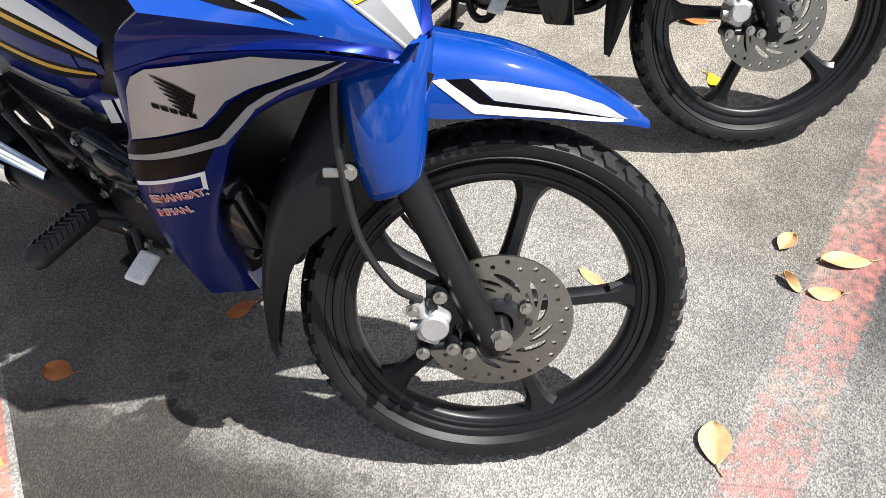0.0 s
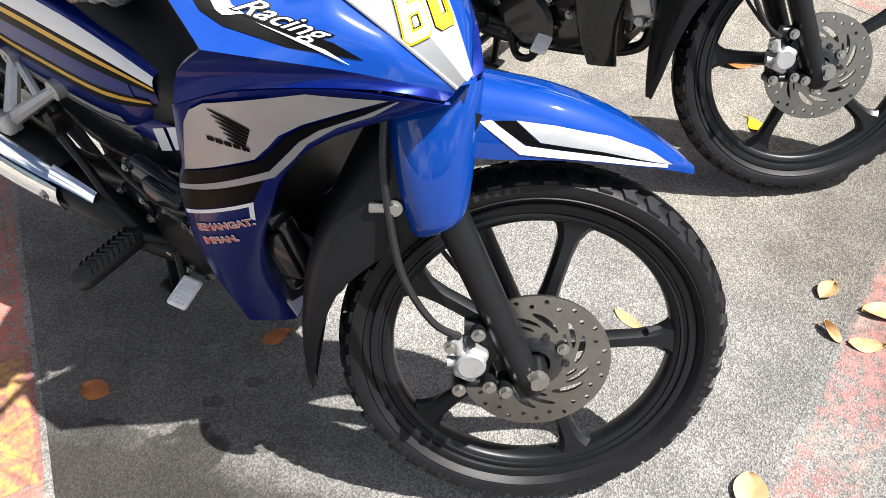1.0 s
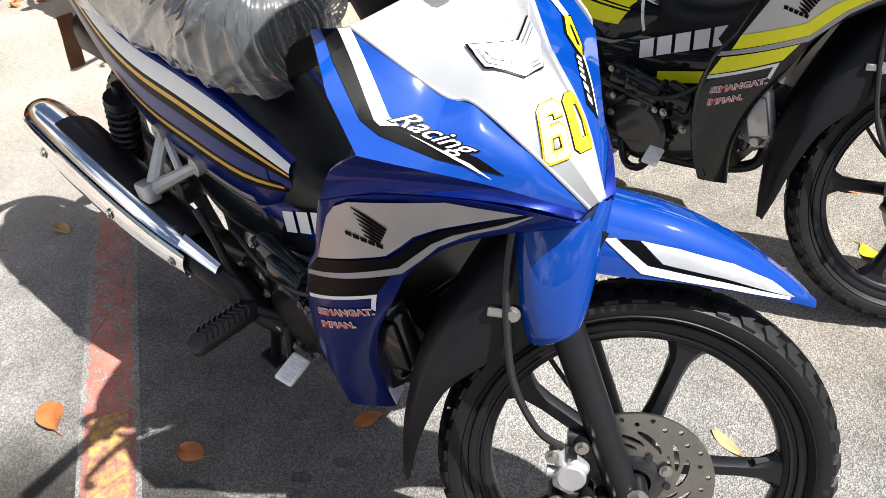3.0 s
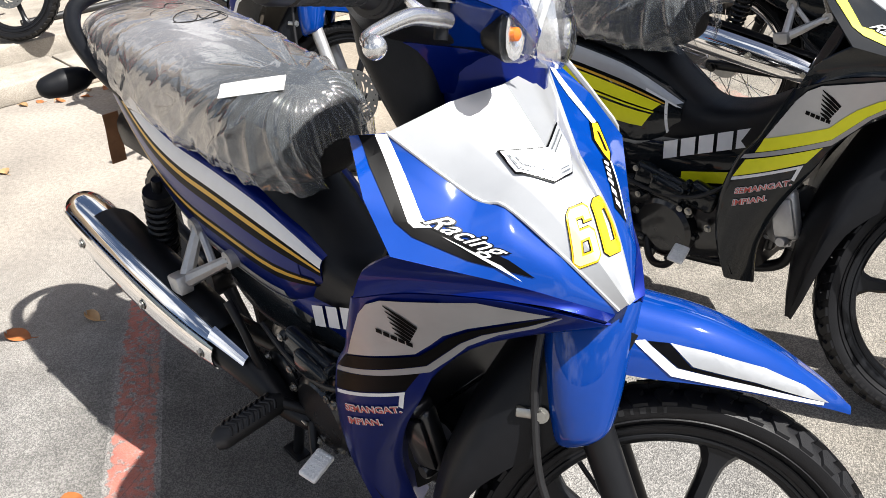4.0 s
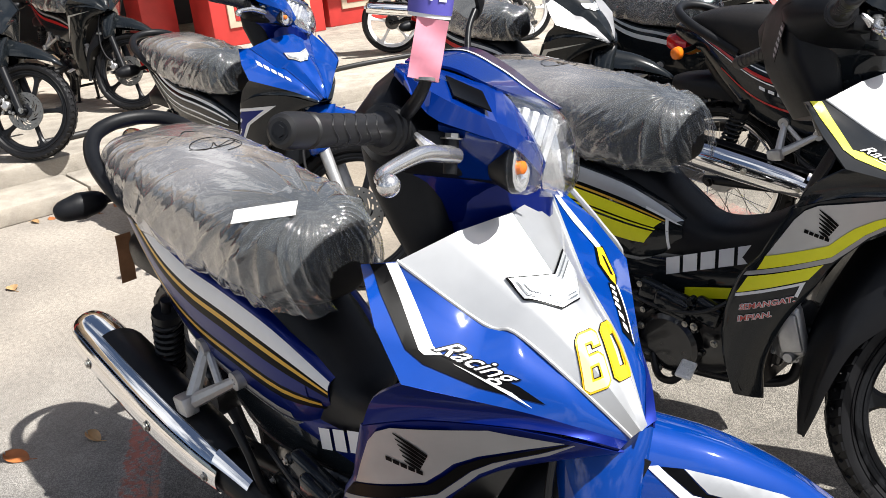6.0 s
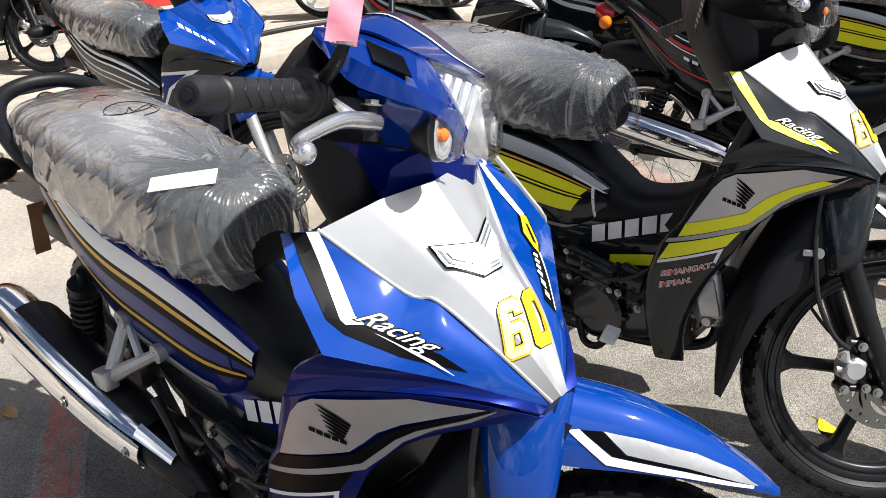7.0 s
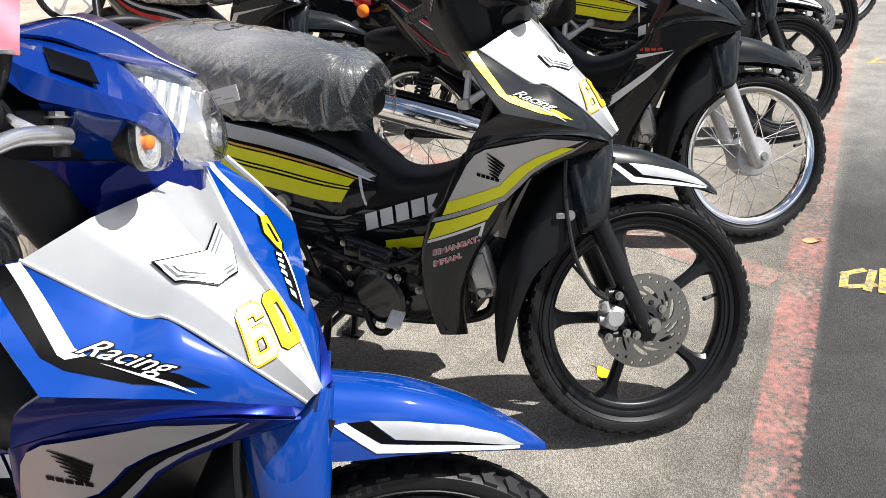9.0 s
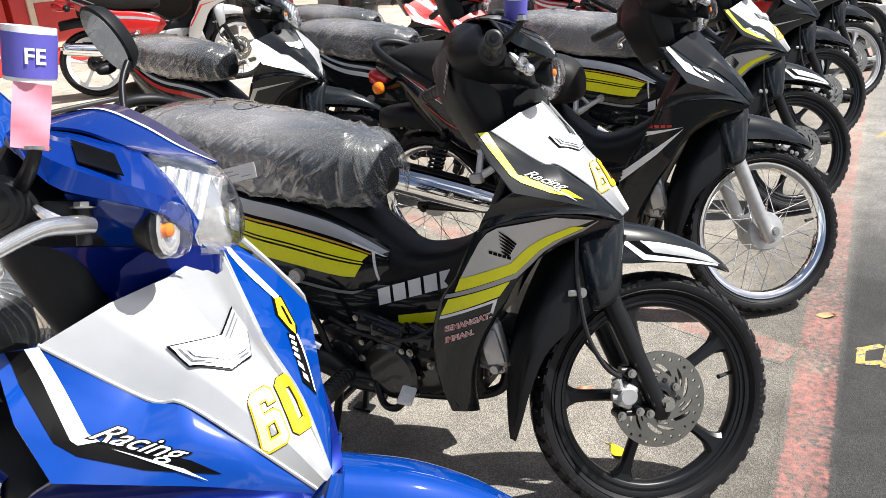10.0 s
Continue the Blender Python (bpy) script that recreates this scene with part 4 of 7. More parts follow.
def tail_mesh():
    return hull_x([(-1.240, 0.745, 0.850, 0.085), (-1.330, 0.752, 0.862, 0.078), (-1.400, 0.775, 0.860, 0.062), (-1.440, 0.795, 0.850, 0.042)], 18, 3, 3.0)


def tail_lamp_mesh():
    return hull_x([(-1.380, 0.735, 0.800, 0.070), (-1.440, 0.740, 0.812, 0.064), (-1.478, 0.755, 0.805, 0.044)], 18, 3, 3.0)


def winker_mesh(s):
    bm = tube([(-1.345, s * 0.070, 0.772), (-1.350, s * 0.110, 0.768)], 0.010, 10, 1)
    tube_into(bm, [(-1.352, s * 0.108, 0.768), (-1.356, s * 0.125, 0.767), (-1.362, s * 0.160, 0.765), (-1.366, s * 0.200, 0.763), (-1.368, s * 0.214, 0.762)], [0.012, 0.024, 0.030, 0.022, 0.008], 14, 3)
    return bm


def round_winker_mesh(s):
    """A small round rear winker on a black stalk."""
    return tube([(-1.352, s * 0.150, 0.766), (-1.354, s * 0.158, 0.766), (-1.356, s * 0.176, 0.766), (-1.357, s * 0.184, 0.766)], [0.021, 0.0235, 0.021, 0.010], 16, 2)


def frame_cover_mesh():
    """The painted cover along the spine below the seat."""
    rows = []
    for x, t, b, w in ((-0.385, 0.580, 0.470, 0.068), (-0.460, 0.560, 0.445, 0.074), (-0.540, 0.540, 0.430, 0.077), (-0.620, 0.522, 0.428, 0.080), (-0.705, 0.505, 0.440, 0.083)):
        rows.append([Vector((x, -w * 0.75, t)), Vector((x, -w, (t + b) / 2 + 0.01)), Vector((x, -w * 0.96, b))])
    return shell(smooth_grid(rows, 4, 4), 0.004)


def lower_cover_panel_mesh():
    """The glossy black cover below the painted side cover."""
    rows = []
    for x, t, b in ((-0.530, 0.500, 0.432), (-0.600, 0.496, 0.420), (-0.680, 0.490, 0.402), (-0.780, 0.486, 0.386), (-0.860, 0.488, 0.396), (-0.915, 0.496, 0.430)):
        k = 0.80 + 0.20 * min(1.0, (-0.53 - x) / 0.30)
        rows.append([Vector((x, -0.084 * k, t)), Vector((x, -0.094 * k, t * 0.6 + b * 0.4)), Vector((x, -0.096 * k, t * 0.25 + b * 0.75)), Vector((x, -0.092 * k, b)), Vector((x, -0.072 * k, b - 0.006))])
    return shell(smooth_grid(rows, 3, 3), 0.003)


def spine_mesh():
    return hull_x([(-0.340, 0.500, 0.690, 0.080), (-0.400, 0.490, 0.640, 0.082), (-0.470, 0.470, 0.604, 0.076), (-0.560, 0.455, 0.592, 0.072), (-0.640, 0.450, 0.640, 0.074), (-0.720, 0.455, 0.700, 0.080), (-0.860, 0.480, 0.705, 0.090), (-1.050, 0.500, 0.730, 0.094), (-1.220, 0.600, 0.790, 0.088), (-1.300, 0.690, 0.810, 0.070)], 22, 4, 3.0)


def inner_shield_rows():
    rows = []
    for z, w, x, xc in ((0.890, 0.140, -0.285, -0.280), (0.830, 0.168, -0.245, -0.290), (0.740, 0.176, -0.285, -0.330), (0.640, 0.176, -0.338, -0.365), (0.540, 0.172, -0.388, -0.385), (0.440, 0.172, -0.424, -0.385), (0.340, 0.168, -0.420, -0.380), (0.262, 0.150, -0.404, -0.374)):
        rows.append([Vector((x, -w, z)), Vector(((x + xc) / 2 + 0.01, -w * 0.6, z)), Vector((xc, -0.05, z)), Vector((xc, 0.05, z)), Vector(((x + xc) / 2 + 0.01, w * 0.6, z)), Vector((x, w, z))])
    return smooth_grid(rows, 3, 3)


def front_inner_rows():
    rows = []
    for z, w, x, xc in ((0.700, 0.060, -0.110, -0.170), (0.640, 0.110, -0.215, -0.250), (0.560, 0.128, -0.290, -0.310), (0.460, 0.128, -0.345, -0.350), (0.350, 0.110, -0.376, -0.372), (0.262, 0.090, -0.390, -0.380)):
        rows.append([Vector((x, -w, z)), Vector((xc, -w * 0.5, z)), Vector((xc, w * 0.5, z)), Vector((x, w, z))])
    return smooth_grid(rows, 3, 3)


def neck_mesh():
    """The column cover between front cover and handlebar, turning with the bar."""
    return ring_loft([[(x0 + hw * 1.05 * math.cos(a), 0.078 * k * math.sin(a), z + 0.25 * hw * math.cos(a)) for a in [2 * math.pi * i / 20 for i in range(20)]] for x0, hw, z, k in ((-0.285, 0.060, 0.820, 0.8), (-0.296, 0.070, 0.870, 0.95), (-0.312, 0.082, 0.920, 1.05), (-0.322, 0.092, 0.962, 1.2))])


def headlight_rows(lift=0.0):
    rows = []
    for z, w, x, d in ((1.049, 0.116, -0.232, 0.052), (1.034, 0.116, -0.216, 0.056), (1.000, 0.108, -0.200, 0.050), (0.970, 0.092, -0.196, 0.044), (0.950, 0.074, -0.202, 0.036), (0.940, 0.056, -0.211, 0.030)):
        rows.append([Vector((x - d * (abs(f) ** 2.0) + lift, w * f, z + 0.006 * abs(f) * (1 if z > 1.02 else 0))) for f in (-1, -0.7, -0.35, 0, 0.35, 0.7, 1)])
    return smooth_grid(rows, 3, 4)


def reflector_mesh():
    """The silvered fluted bowl behind the lens."""
    rows = []
    for z, w, x in ((1.046, 0.108, -0.252), (1.034, 0.110, -0.240), (1.012, 0.106, -0.230), (0.990, 0.100, -0.224), (0.970, 0.084, -0.219), (0.952, 0.064, -0.216), (0.943, 0.046, -0.218)):
        rows.append([Vector((x - 0.044 * (i / 24 - 1) ** 2 + 0.0035 * math.sin(i * 1.57), w * (i / 24 - 1), z)) for i in range(49)])
    return shell([list(r) for r in zip(*[catmull(c, 3) for c in zip(*rows)])], 0.002)


def reflector_block_mesh(s, k):
    """One bright upright facet at the side of the headlight bowl."""
    return block((0.008, 0.009, 0.052 - 0.007 * k), pose(-0.236 - 0.0095 * k, s * (0.060 + 0.0150 * k), 1.006 + 0.006 * k, 0, 14, s * -30), 0.001, 1)


def side_panel_rows(s):
    """The painted wall below the cheek, behind the winker."""
    rows = [[(-0.346, 0.180, 1.012), (-0.346, 0.150, 0.985), (-0.346, 0.118, 0.958)], [(-0.305, 0.182, 1.004), (-0.304, 0.152, 0.980), (-0.304, 0.116, 0.957)], [(-0.262, 0.154, 0.990), (-0.262, 0.134, 0.972), (-0.262, 0.112, 0.955)], [(-0.239, 0.112, 0.968), (-0.238, 0.108, 0.962), (-0.236, 0.101, 0.953)]]
    return smooth_grid([[Vector((x, s * y, z)) for x, y, z in r] for r in rows], 3, 3)


WINKER = Vector((-0.2545, 0.1960, 0.976))


def winker_axis(s):
    return Vector((0.90, s * 0.43, 0.03)).normalized()


def winker_ring(s, h, r, tall=1.0):
    """One outline of the winker, square-shouldered, h along its axis."""
    w = winker_axis(s)
    v = w.cross(Vector((0, 0, 1))).normalized()
    u = v.cross(w)
    o = Vector((WINKER.x, s * WINKER.y, WINKER.z)) + w * h
    ring = []
    for k in range(24):
        a = 2 * math.pi * k / 24
        c, q = math.cos(a), math.sin(a)
        ring.append(o + v * r * 0.84 * math.copysign(abs(c) ** 0.86, c) + u * r * 1.14 * tall * math.copysign(abs(q) ** 0.86, q))
    return ring


def front_winker_body_mesh(s):
    return ring_loft([winker_ring(s, h, r) for h, r in ((-0.034, 0.014), (-0.026, 0.0190), (-0.012, 0.0245), (-0.003, 0.0285), (0.0, 0.0275))])


def front_winker_lens_mesh(s):
    return ring_loft([winker_ring(s, h, r) for h, r in ((-0.001, 0.0290), (0.014, 0.0286), (0.024, 0.0255), (0.029, 0.0180), (0.031, 0.006))])


def winker_reflector_mesh(s):
    """The faceted bright bowl behind the lens."""
    bm = bmesh.new()
    rings = [winker_ring(s, h + 0.0016 * ((k % 2) * 2 - 1), r) for k, (h, r) in enumerate(((0.0080, 0.0262), (0.0050, 0.0215), (0.0080, 0.0180), (0.0035, 0.0130), (0.0050, 0.0080), (0.0030, 0.0010)))]
    for k in range(1, len(rings), 2):
        rings[k] = rings[k][1:] + rings[k][:1]
    add_grid(bm, [[p for p in r[::2]] for r in rings], True, True)
    return bm


BROW = [
    [(-0.408, 0, 1.100), (-0.406, 0.042, 1.097), (-0.402, 0.080, 1.092), (-0.398, 0.120, 1.083)],
    [(-0.346, 0, 1.117), (-0.348, 0.050, 1.106), (-0.346, 0.086, 1.094), (-0.346, 0.122, 1.078)],
    [(-0.298, 0, 1.099), (-0.302, 0.046, 1.088), (-0.306, 0.084, 1.076), (-0.309, 0.123, 1.064)],
    [(-0.255, 0, 1.070), (-0.262, 0.036, 1.064), (-0.273, 0.078, 1.060), (-0.284, 0.122, 1.055)],
    [(-0.224, 0, 1.048), (-0.226, 0.010, 1.047), (-0.229, 0.022, 1.046), (-0.233, 0.036, 1.046)],
]


def visor_rows():
    """The creased painted brow over the headlight, standing a little off the cover."""
    rows = [[Vector((x, -y, z)) for x, y, z in reversed(r)] + [Vector(p) for p in r[1:]] for r in BROW]
    return [list(r) for r in zip(*[catmull(c, 4) for c in zip(*rows)])]


def brow_strip(s, f0, f1, lift):
    """A stripe along the brow between two shares of its half width (0 ridge, 1 first crease)."""
    cols = catmull([Vector(r[0]).lerp(Vector(r[1]), f0) for r in BROW], 6), catmull([Vector(r[0]).lerp(Vector(r[1]), f1) for r in BROW], 6)
    bm = bmesh.new()
    add_grid(bm, [[Vector((p.x, s * p.y, p.z + lift)) for p in c] for c in cols])
    return bm


def column_plate_rows(s):
    """The creased painted cheek of the handlebar cover, from brow to winker, ending in a blade."""
    rows = [[(-0.402, 0.120, 1.080), (-0.400, 0.155, 1.075), (-0.394, 0.182, 1.069), (-0.392, 0.190, 1.062)],
            [(-0.356, 0.119, 1.075), (-0.352, 0.158, 1.062), (-0.352, 0.196, 1.044), (-0.354, 0.196, 1.021)],
            [(-0.318, 0.121, 1.064), (-0.312, 0.156, 1.046), (-0.310, 0.190, 1.026), (-0.318, 0.190, 1.008)],
            [(-0.286, 0.124, 1.053), (-0.280, 0.150, 1.034), (-0.274, 0.170, 1.014), (-0.270, 0.170, 0.995)],
            [(-0.258, 0.110, 1.022), (-0.254, 0.127, 1.012), (-0.252, 0.142, 1.000), (-0.253, 0.146, 0.983)],
            [(-0.235, 0.098, 0.980), (-0.235, 0.104, 0.975), (-0.236, 0.110, 0.971), (-0.238, 0.113, 0.965)]]
    return [[Vector((x, s * y, z)) for x, y, z in r] for r in (list(q) for q in zip(*[catmull(c, 3) for c in zip(*rows)]))]


def vent_mesh(s):
    """The slot in the cheek: a raised plate, its black standing for the shade inside."""
    o = [(-0.347, 0.150, 1.0625), (-0.306, 0.150, 1.0475), (-0.291, 0.180, 1.0250), (-0.331, 0.186, 1.0385)]
    c = Vector((-0.319, s * 0.167, 1.0435))
    n = Vector((0.22, s * 0.50, 0.84))
    out = [Vector((x, s * y, z)) + n * 0.0028 for x, y, z in o]
    bm = bmesh.new()
    rings = [out, [c + (p - c) * 0.98 + n * 0.0016 for p in out], [c + (p - c) * 0.94 + n * 0.0014 for p in out]]
    ring_vs = add_grid(bm, rings, True)
    bm.faces.new(ring_vs[-1])
    return bm


def column_shroud_mesh():
    """The broad black cover on the rider's side of the steering column."""
    rings = []
    for z, x0, x1, w in ((1.040, -0.456, -0.380, 0.112), (0.985, -0.458, -0.350, 0.116), (0.940, -0.446, -0.345, 0.110), (0.890, -0.416, -0.335, 0.102), (0.840, -0.384, -0.320, 0.090)):
        rings.append([(x0 + (x1 - x0) * (0.5 + 0.5 * math.copysign(abs(math.cos(a)) ** 0.5, math.cos(a))), w * math.copysign(abs(math.sin(a)) ** 0.5, math.sin(a)), z) for a in [2 * math.pi * k / 36 for k in range(36)]])
    return ring_loft(rings)


def lower_cover_mesh():
    """The painted tray that closes the handlebar cover from below."""
    rings = []
    for z, x0, x1, w in ((0.964, -0.446, -0.246, 0.112), (0.957, -0.450, -0.256, 0.114), (0.946, -0.440, -0.278, 0.106), (0.928, -0.412, -0.298, 0.092), (0.905, -0.392, -0.300, 0.080)):
        rings.append([(x0 + (x1 - x0) * (0.5 + 0.5 * math.copysign(abs(math.cos(a)) ** 0.75, math.cos(a))), w * math.copysign(abs(math.sin(a)) ** 0.75, math.sin(a)), z) for a in [2 * math.pi * k / 40 for k in range(40)]])
    return ring_loft(rings)


def tag_sheet(w, h, bend=0.01):
    rows = [[Vector((w * (i / 6 - 0.5), bend * math.sin(j * 1.3 + i * 0.5), h * j / 6)) for i in range(7)] for j in range(7)]
    return shell(rows, 0.0008)


def winker_place(sd):
    """Where the front winkers stand beside the headlight."""
    o = Vector((-0.262, sd * 0.186, 0.976))
    return pose(-0.008, sd * -0.050, -0.003) @ Matrix.Translation(o) @ Matrix.Scale(0.89, 4) @ Matrix.Translation(-o)


def motorcycle(style, where, label, group="parked motorcycles"):
    bike = new("motorcycle")
    bike.empty_display_size = 0.2
    bike.matrix_world = where
    tagged(bike, label, "motorcycle", group)
    s = style
    st = steer(s.get("steer", 42.8))
    axle = st @ pose(0, 0, 0.279)

    # front wheel
    if s.get("wheel", "alloy") == "alloy":
        wheel = part("front_wheel", "alloy", alloy_mesh, s.get("rim", SATIN), bike, axle)
        for k in range(5):
            part("spoke", "alloy spoke", alloy_spoke_mesh, s.get("rim", SATIN), wheel, Matrix.Rotation(-radians(s.get("spin", 5.0) + 72 * k), 4, "Y"))
    else:
        wheel = part("front_wheel", "wire rim", wire_mesh, CHROME, bike, axle, "chrome rim with wire spokes")
        part("spokes", "wire", wire_spokes, CHROME, wheel)
    tyre = part("tyre", "tyre", tyre_mesh, RUBBER, wheel, None, "black rubber tyre with zigzag tread")
    tread = part("tread", "tread", lambda: tyre_mesh(tread=True), RUBBER, tyre)
    tread["kind"] = "stuff"
    part("sidewall_relief", "sidewall", sidewall_mesh, HOSE, tyre)["kind"] = "stuff"
    part("valve", "valve", lambda: tube([(0.198 * 0.985, 0.0, 0.035), (0.172, -0.006, 0.031), (0.162, -0.010, 0.030)], [0.004, 0.0045, 0.0055], 8, 1), HOSE, wheel)
    if s.get("brake", "disc") == "disc":
        disc = part("brake_disc", "disc", disc_mesh, DISC_STEEL, wheel, pose(0, -0.044, 0), "drilled steel brake disc", 20)
        part("disc_carrier", "carrier", carrier_mesh, ENGINE_BLACK, wheel, pose(0, -0.044, 0))
        cal = part("brake_caliper", "caliper", caliper_mesh, ALLOY, bike, st, "silver brake caliper")
        part("caliper_bracket", "caliper bracket", caliper_bracket_mesh, SATIN, cal)
        for k, p in enumerate(((-0.082, -0.094, 0.352), (-0.064, -0.092, 0.268), (-0.042, -0.094, 0.262), (-0.105, -0.092, 0.262), (-0.118, -0.090, 0.330))):
            part("caliper_bolt", "caliper bolt", lambda: bolt_into(bmesh.new(), (0, 0, 0), (0, -1, 0), 0.0066, 0.008), STEEL, cal, Matrix.Translation(p))
        for k in range(3):
            part("disc_bolt", "disc bolt", lambda: bolt_into(bmesh.new(), (0, 0, 0), (0, -1, 0), 0.0062, 0.006), STEEL, disc, pose(0.046 * math.cos(0.6 + 2.09 * k), -0.009, 0.046 * math.sin(0.6 + 2.09 * k)))
        part("brake_hose", "hose", lambda: tube([(-0.196, -0.092, 0.680), (-0.202, -0.096, 0.600), (-0.197, -0.096, 0.530), (-0.180, -0.098, 0.440), (-0.142, -0.096, 0.372), (-0.106, -0.088, 0.345)], 0.0052, 8, 5), HOSE, bike, st)
        part("speed_cable", "speed cable", lambda: tube([(-0.205, 0.060, 0.640), (-0.196, 0.062, 0.520), (-0.150, 0.060, 0.425), (-0.090, 0.052, 0.350), (-0.040, 0.050, 0.312)], 0.0038, 8, 5), HOSE, bike, st)
        part("hose_clip", "clip", lambda: bolt_into(block(( 0.030, 0.016, 0.014), pose(-0.206, -0.088, 0.530), 0.003), (-0.190, -0.094, 0.530), (0, -1, 0), 0.0075, 0.006), STEEL, bike, st)
    else:
        part("drum_hub", "drum", drum_mesh, ALLOY, wheel, None, "silver drum brake hub")
    for sd in (-1, 1):
        leg = part("fork_leg", ("fork", sd), lambda: fork_mesh(sd), s.get("fork", SATIN), bike, st)
        part("axle_nut", ("nut", sd), lambda: bolt_into(bmesh.new(), (0, sd * 0.0895, 0.279), (0, sd, 0), 0.0115, 0.011), STEEL, leg)
    fender = part("front_fender", "fender", lambda: shell(FENDER, 0.003, (0, 0, -1)), s["fender"], bike, st, "", 50)
    for sd in (-1, 1):
        part("fork_cover", ("forkcover", sd), lambda: shell(fork_cover_rows(sd), 0.003, (0, -sd, 0)), s.get("fork_cover", s["fender"]), fender)
    part("mudguard", "flap", lambda: shell(flap_rows(), 0.003), PLASTIC, bike, st, "pointed black plastic mudguard")

    # front cover and leg shield
    nose = part("front_cover", "nose", lambda: shell(NOSE, 0.003, (-0.7, 0, -0.7)), s["nose"], bike, None, "", 30)
    for sd in (-1, 1):
        part("cover_lip", ("cover lip", sd), lambda: tube([(x, -sd * y, z + 0.001) for x, y, z in SILVER_EDGE], 0.0022, 6, 5), s["nose"], nose)
        f = lambda r: r if sd < 0 else mirror(r)
        part("side_cowl", ("flank", sd), lambda: shell(f(FLANK), 0.003, (0, -sd, 0)), s["flank"], bike, None, "", 50)
        part("lower_cowl", ("under", sd), lambda: shell(f(UNDER), 0.003, (0, -sd, 0)), s["under"], bike, None, "", 50)
        part("leg_shield", ("shield", sd), lambda: shell(f(SHIELD), 0.003, (0, -sd, 0)), s["shield"], bike, None, "", 50)
        cover = part("side_cover", ("cover", sd), lambda: shell(f(COVER), 0.003, (0, -sd, 0)), s["cover"], bike, None, "", 50)
        part("frame_cover", ("frame", sd), lambda: frame_cover_mesh() if sd < 0 else mirrored(frame_cover_mesh()), s.get("frame", s["shield"]), bike)
        part("lower_side_cover", ("lower side", sd), lambda: lower_cover_panel_mesh() if sd < 0 else mirrored(lower_cover_panel_mesh()), BLACK, bike)
        if "winker" in s:
            stalk = part("rear_winker", ("winker stalk", sd), lambda: tube([(-1.345, sd * 0.070, 0.772), (-1.350, sd * 0.110, 0.768), (-1.352, sd * 0.152, 0.766)], [0.010, 0.010, 0.014], 10, 2), PLASTIC, bike)
            part("winker_lens", ("round winker", sd), lambda: round_winker_mesh(sd), s["winker"], stalk, None, "amber winker lens")
        else:
            part("rear_winker", ("winker", sd), lambda: winker_mesh(sd), PLASTIC, bike)
        part("shock_absorber", ("shock", sd), lambda: spring_mesh() if sd < 0 else mirrored(spring_mesh()), SATIN, bike)
        part("passenger_footrest_bracket", ("bracket", sd), lambda: bracket_mesh() if sd < 0 else mirrored(bracket_mesh()), ALLOY, bike, None, "cast alloy footrest bracket")
        peg = part("footpeg", ("peg", sd), lambda: peg_mesh(sd * 0.150, sd * 0.285, -0.690, 0.300, 0.024), HOSE, bike, None, "ribbed black rubber footpeg")
        peg_a, peg_b = Vector((-0.690, sd * 0.150, 0.300)), Vector((-0.710, sd * 0.285, 0.276))
        for k in range(9):
            part("rib", "peg rib", peg_rib_mesh, HOSE, peg, Matrix.Translation(peg_a.lerp(peg_b, 0.2 + 0.078 * k)))
    part("edge_trim", "edge trim", lambda: tube([(-0.298, 0.176, 0.905), (-0.262, 0.198, 0.850), (-0.236, 0.206, 0.806), (-0.290, 0.208, 0.745), (-0.345, 0.200, 0.655), (-0.400, 0.192, 0.560)], 0.004, 6, 4), s.get("nose"), bike)
    part("inner_leg_shield", "inner", lambda: shell(inner_shield_rows(), 0.004), PLASTIC, bike)
    part("inner_panel", "frontinner", lambda: shell(front_inner_rows(), 0.004), PLASTIC, bike)
    part("spine_cover", "spine", spine_mesh, PLASTIC, bike)

    # handlebar
    bars = part("handlebar_cover", "bars", lambda: ring_loft(bar_cover_rows()), s.get("bars", PLASTIC), bike, st, "", 45)
    paint = s.get("visor", s["flank"])
    visor = part("visor", "visor", lambda: shell(visor_rows(), 0.003, (0, 0, -1)), paint, bars, None, "", 12)
    for sd in (-1, 1):
        part("panel_stripe", ("brow dark", sd), lambda: brow_strip(sd, 0.0, 0.86, 0.0012), s.get("brow", DECAL_BLACK), visor)
        part("line_stripe", ("brow line", sd), lambda: brow_strip(sd, 0.86, 1.02, 0.0014), s.get("brow_line", SILVER), visor)
        part("cheek", ("cheek", sd), lambda: shell(column_plate_rows(sd), 0.003, (0, -sd, 0)), paint, bars, None, "", 10)
        part("side_panel", ("side panel", sd), lambda: shell(side_panel_rows(sd), 0.003, (0, -sd, 0)), paint, bars, None, "", 30)
        part("mirror_mount", ("mount", sd), lambda: tube([(-0.385, sd * 0.190, 1.012), (-0.362, sd * 0.225, 1.030), (-0.350, sd * 0.240, 1.048), (-0.348, sd * 0.242, 1.062)], [0.008, 0.007, 0.006, 0.006], 10, 3), SATIN, bars)
        part("mount_nut", ("mount nut", sd), lambda: bolt_into(bmesh.new(), (-0.348, sd * 0.242, 1.050), (0, 0, 1), 0.0085, 0.010), STEEL, bars)
        part("vent", ("vent", sd), lambda: vent_mesh(sd), DECAL_BLACK, bars)
        part("winker_body", ("wbody", sd), lambda: front_winker_body_mesh(sd), SATIN, bars, winker_place(sd))
        lens = part("winker_lens", ("wlens", sd), lambda: front_winker_lens_mesh(sd), LENS, bars, winker_place(sd), "clear winker lens", 15)
        lens.visible_shadow = False
        part("winker_reflector", ("wrefl", sd), lambda: winker_reflector_mesh(sd), SILVERED, bars, winker_place(sd), "", 5)
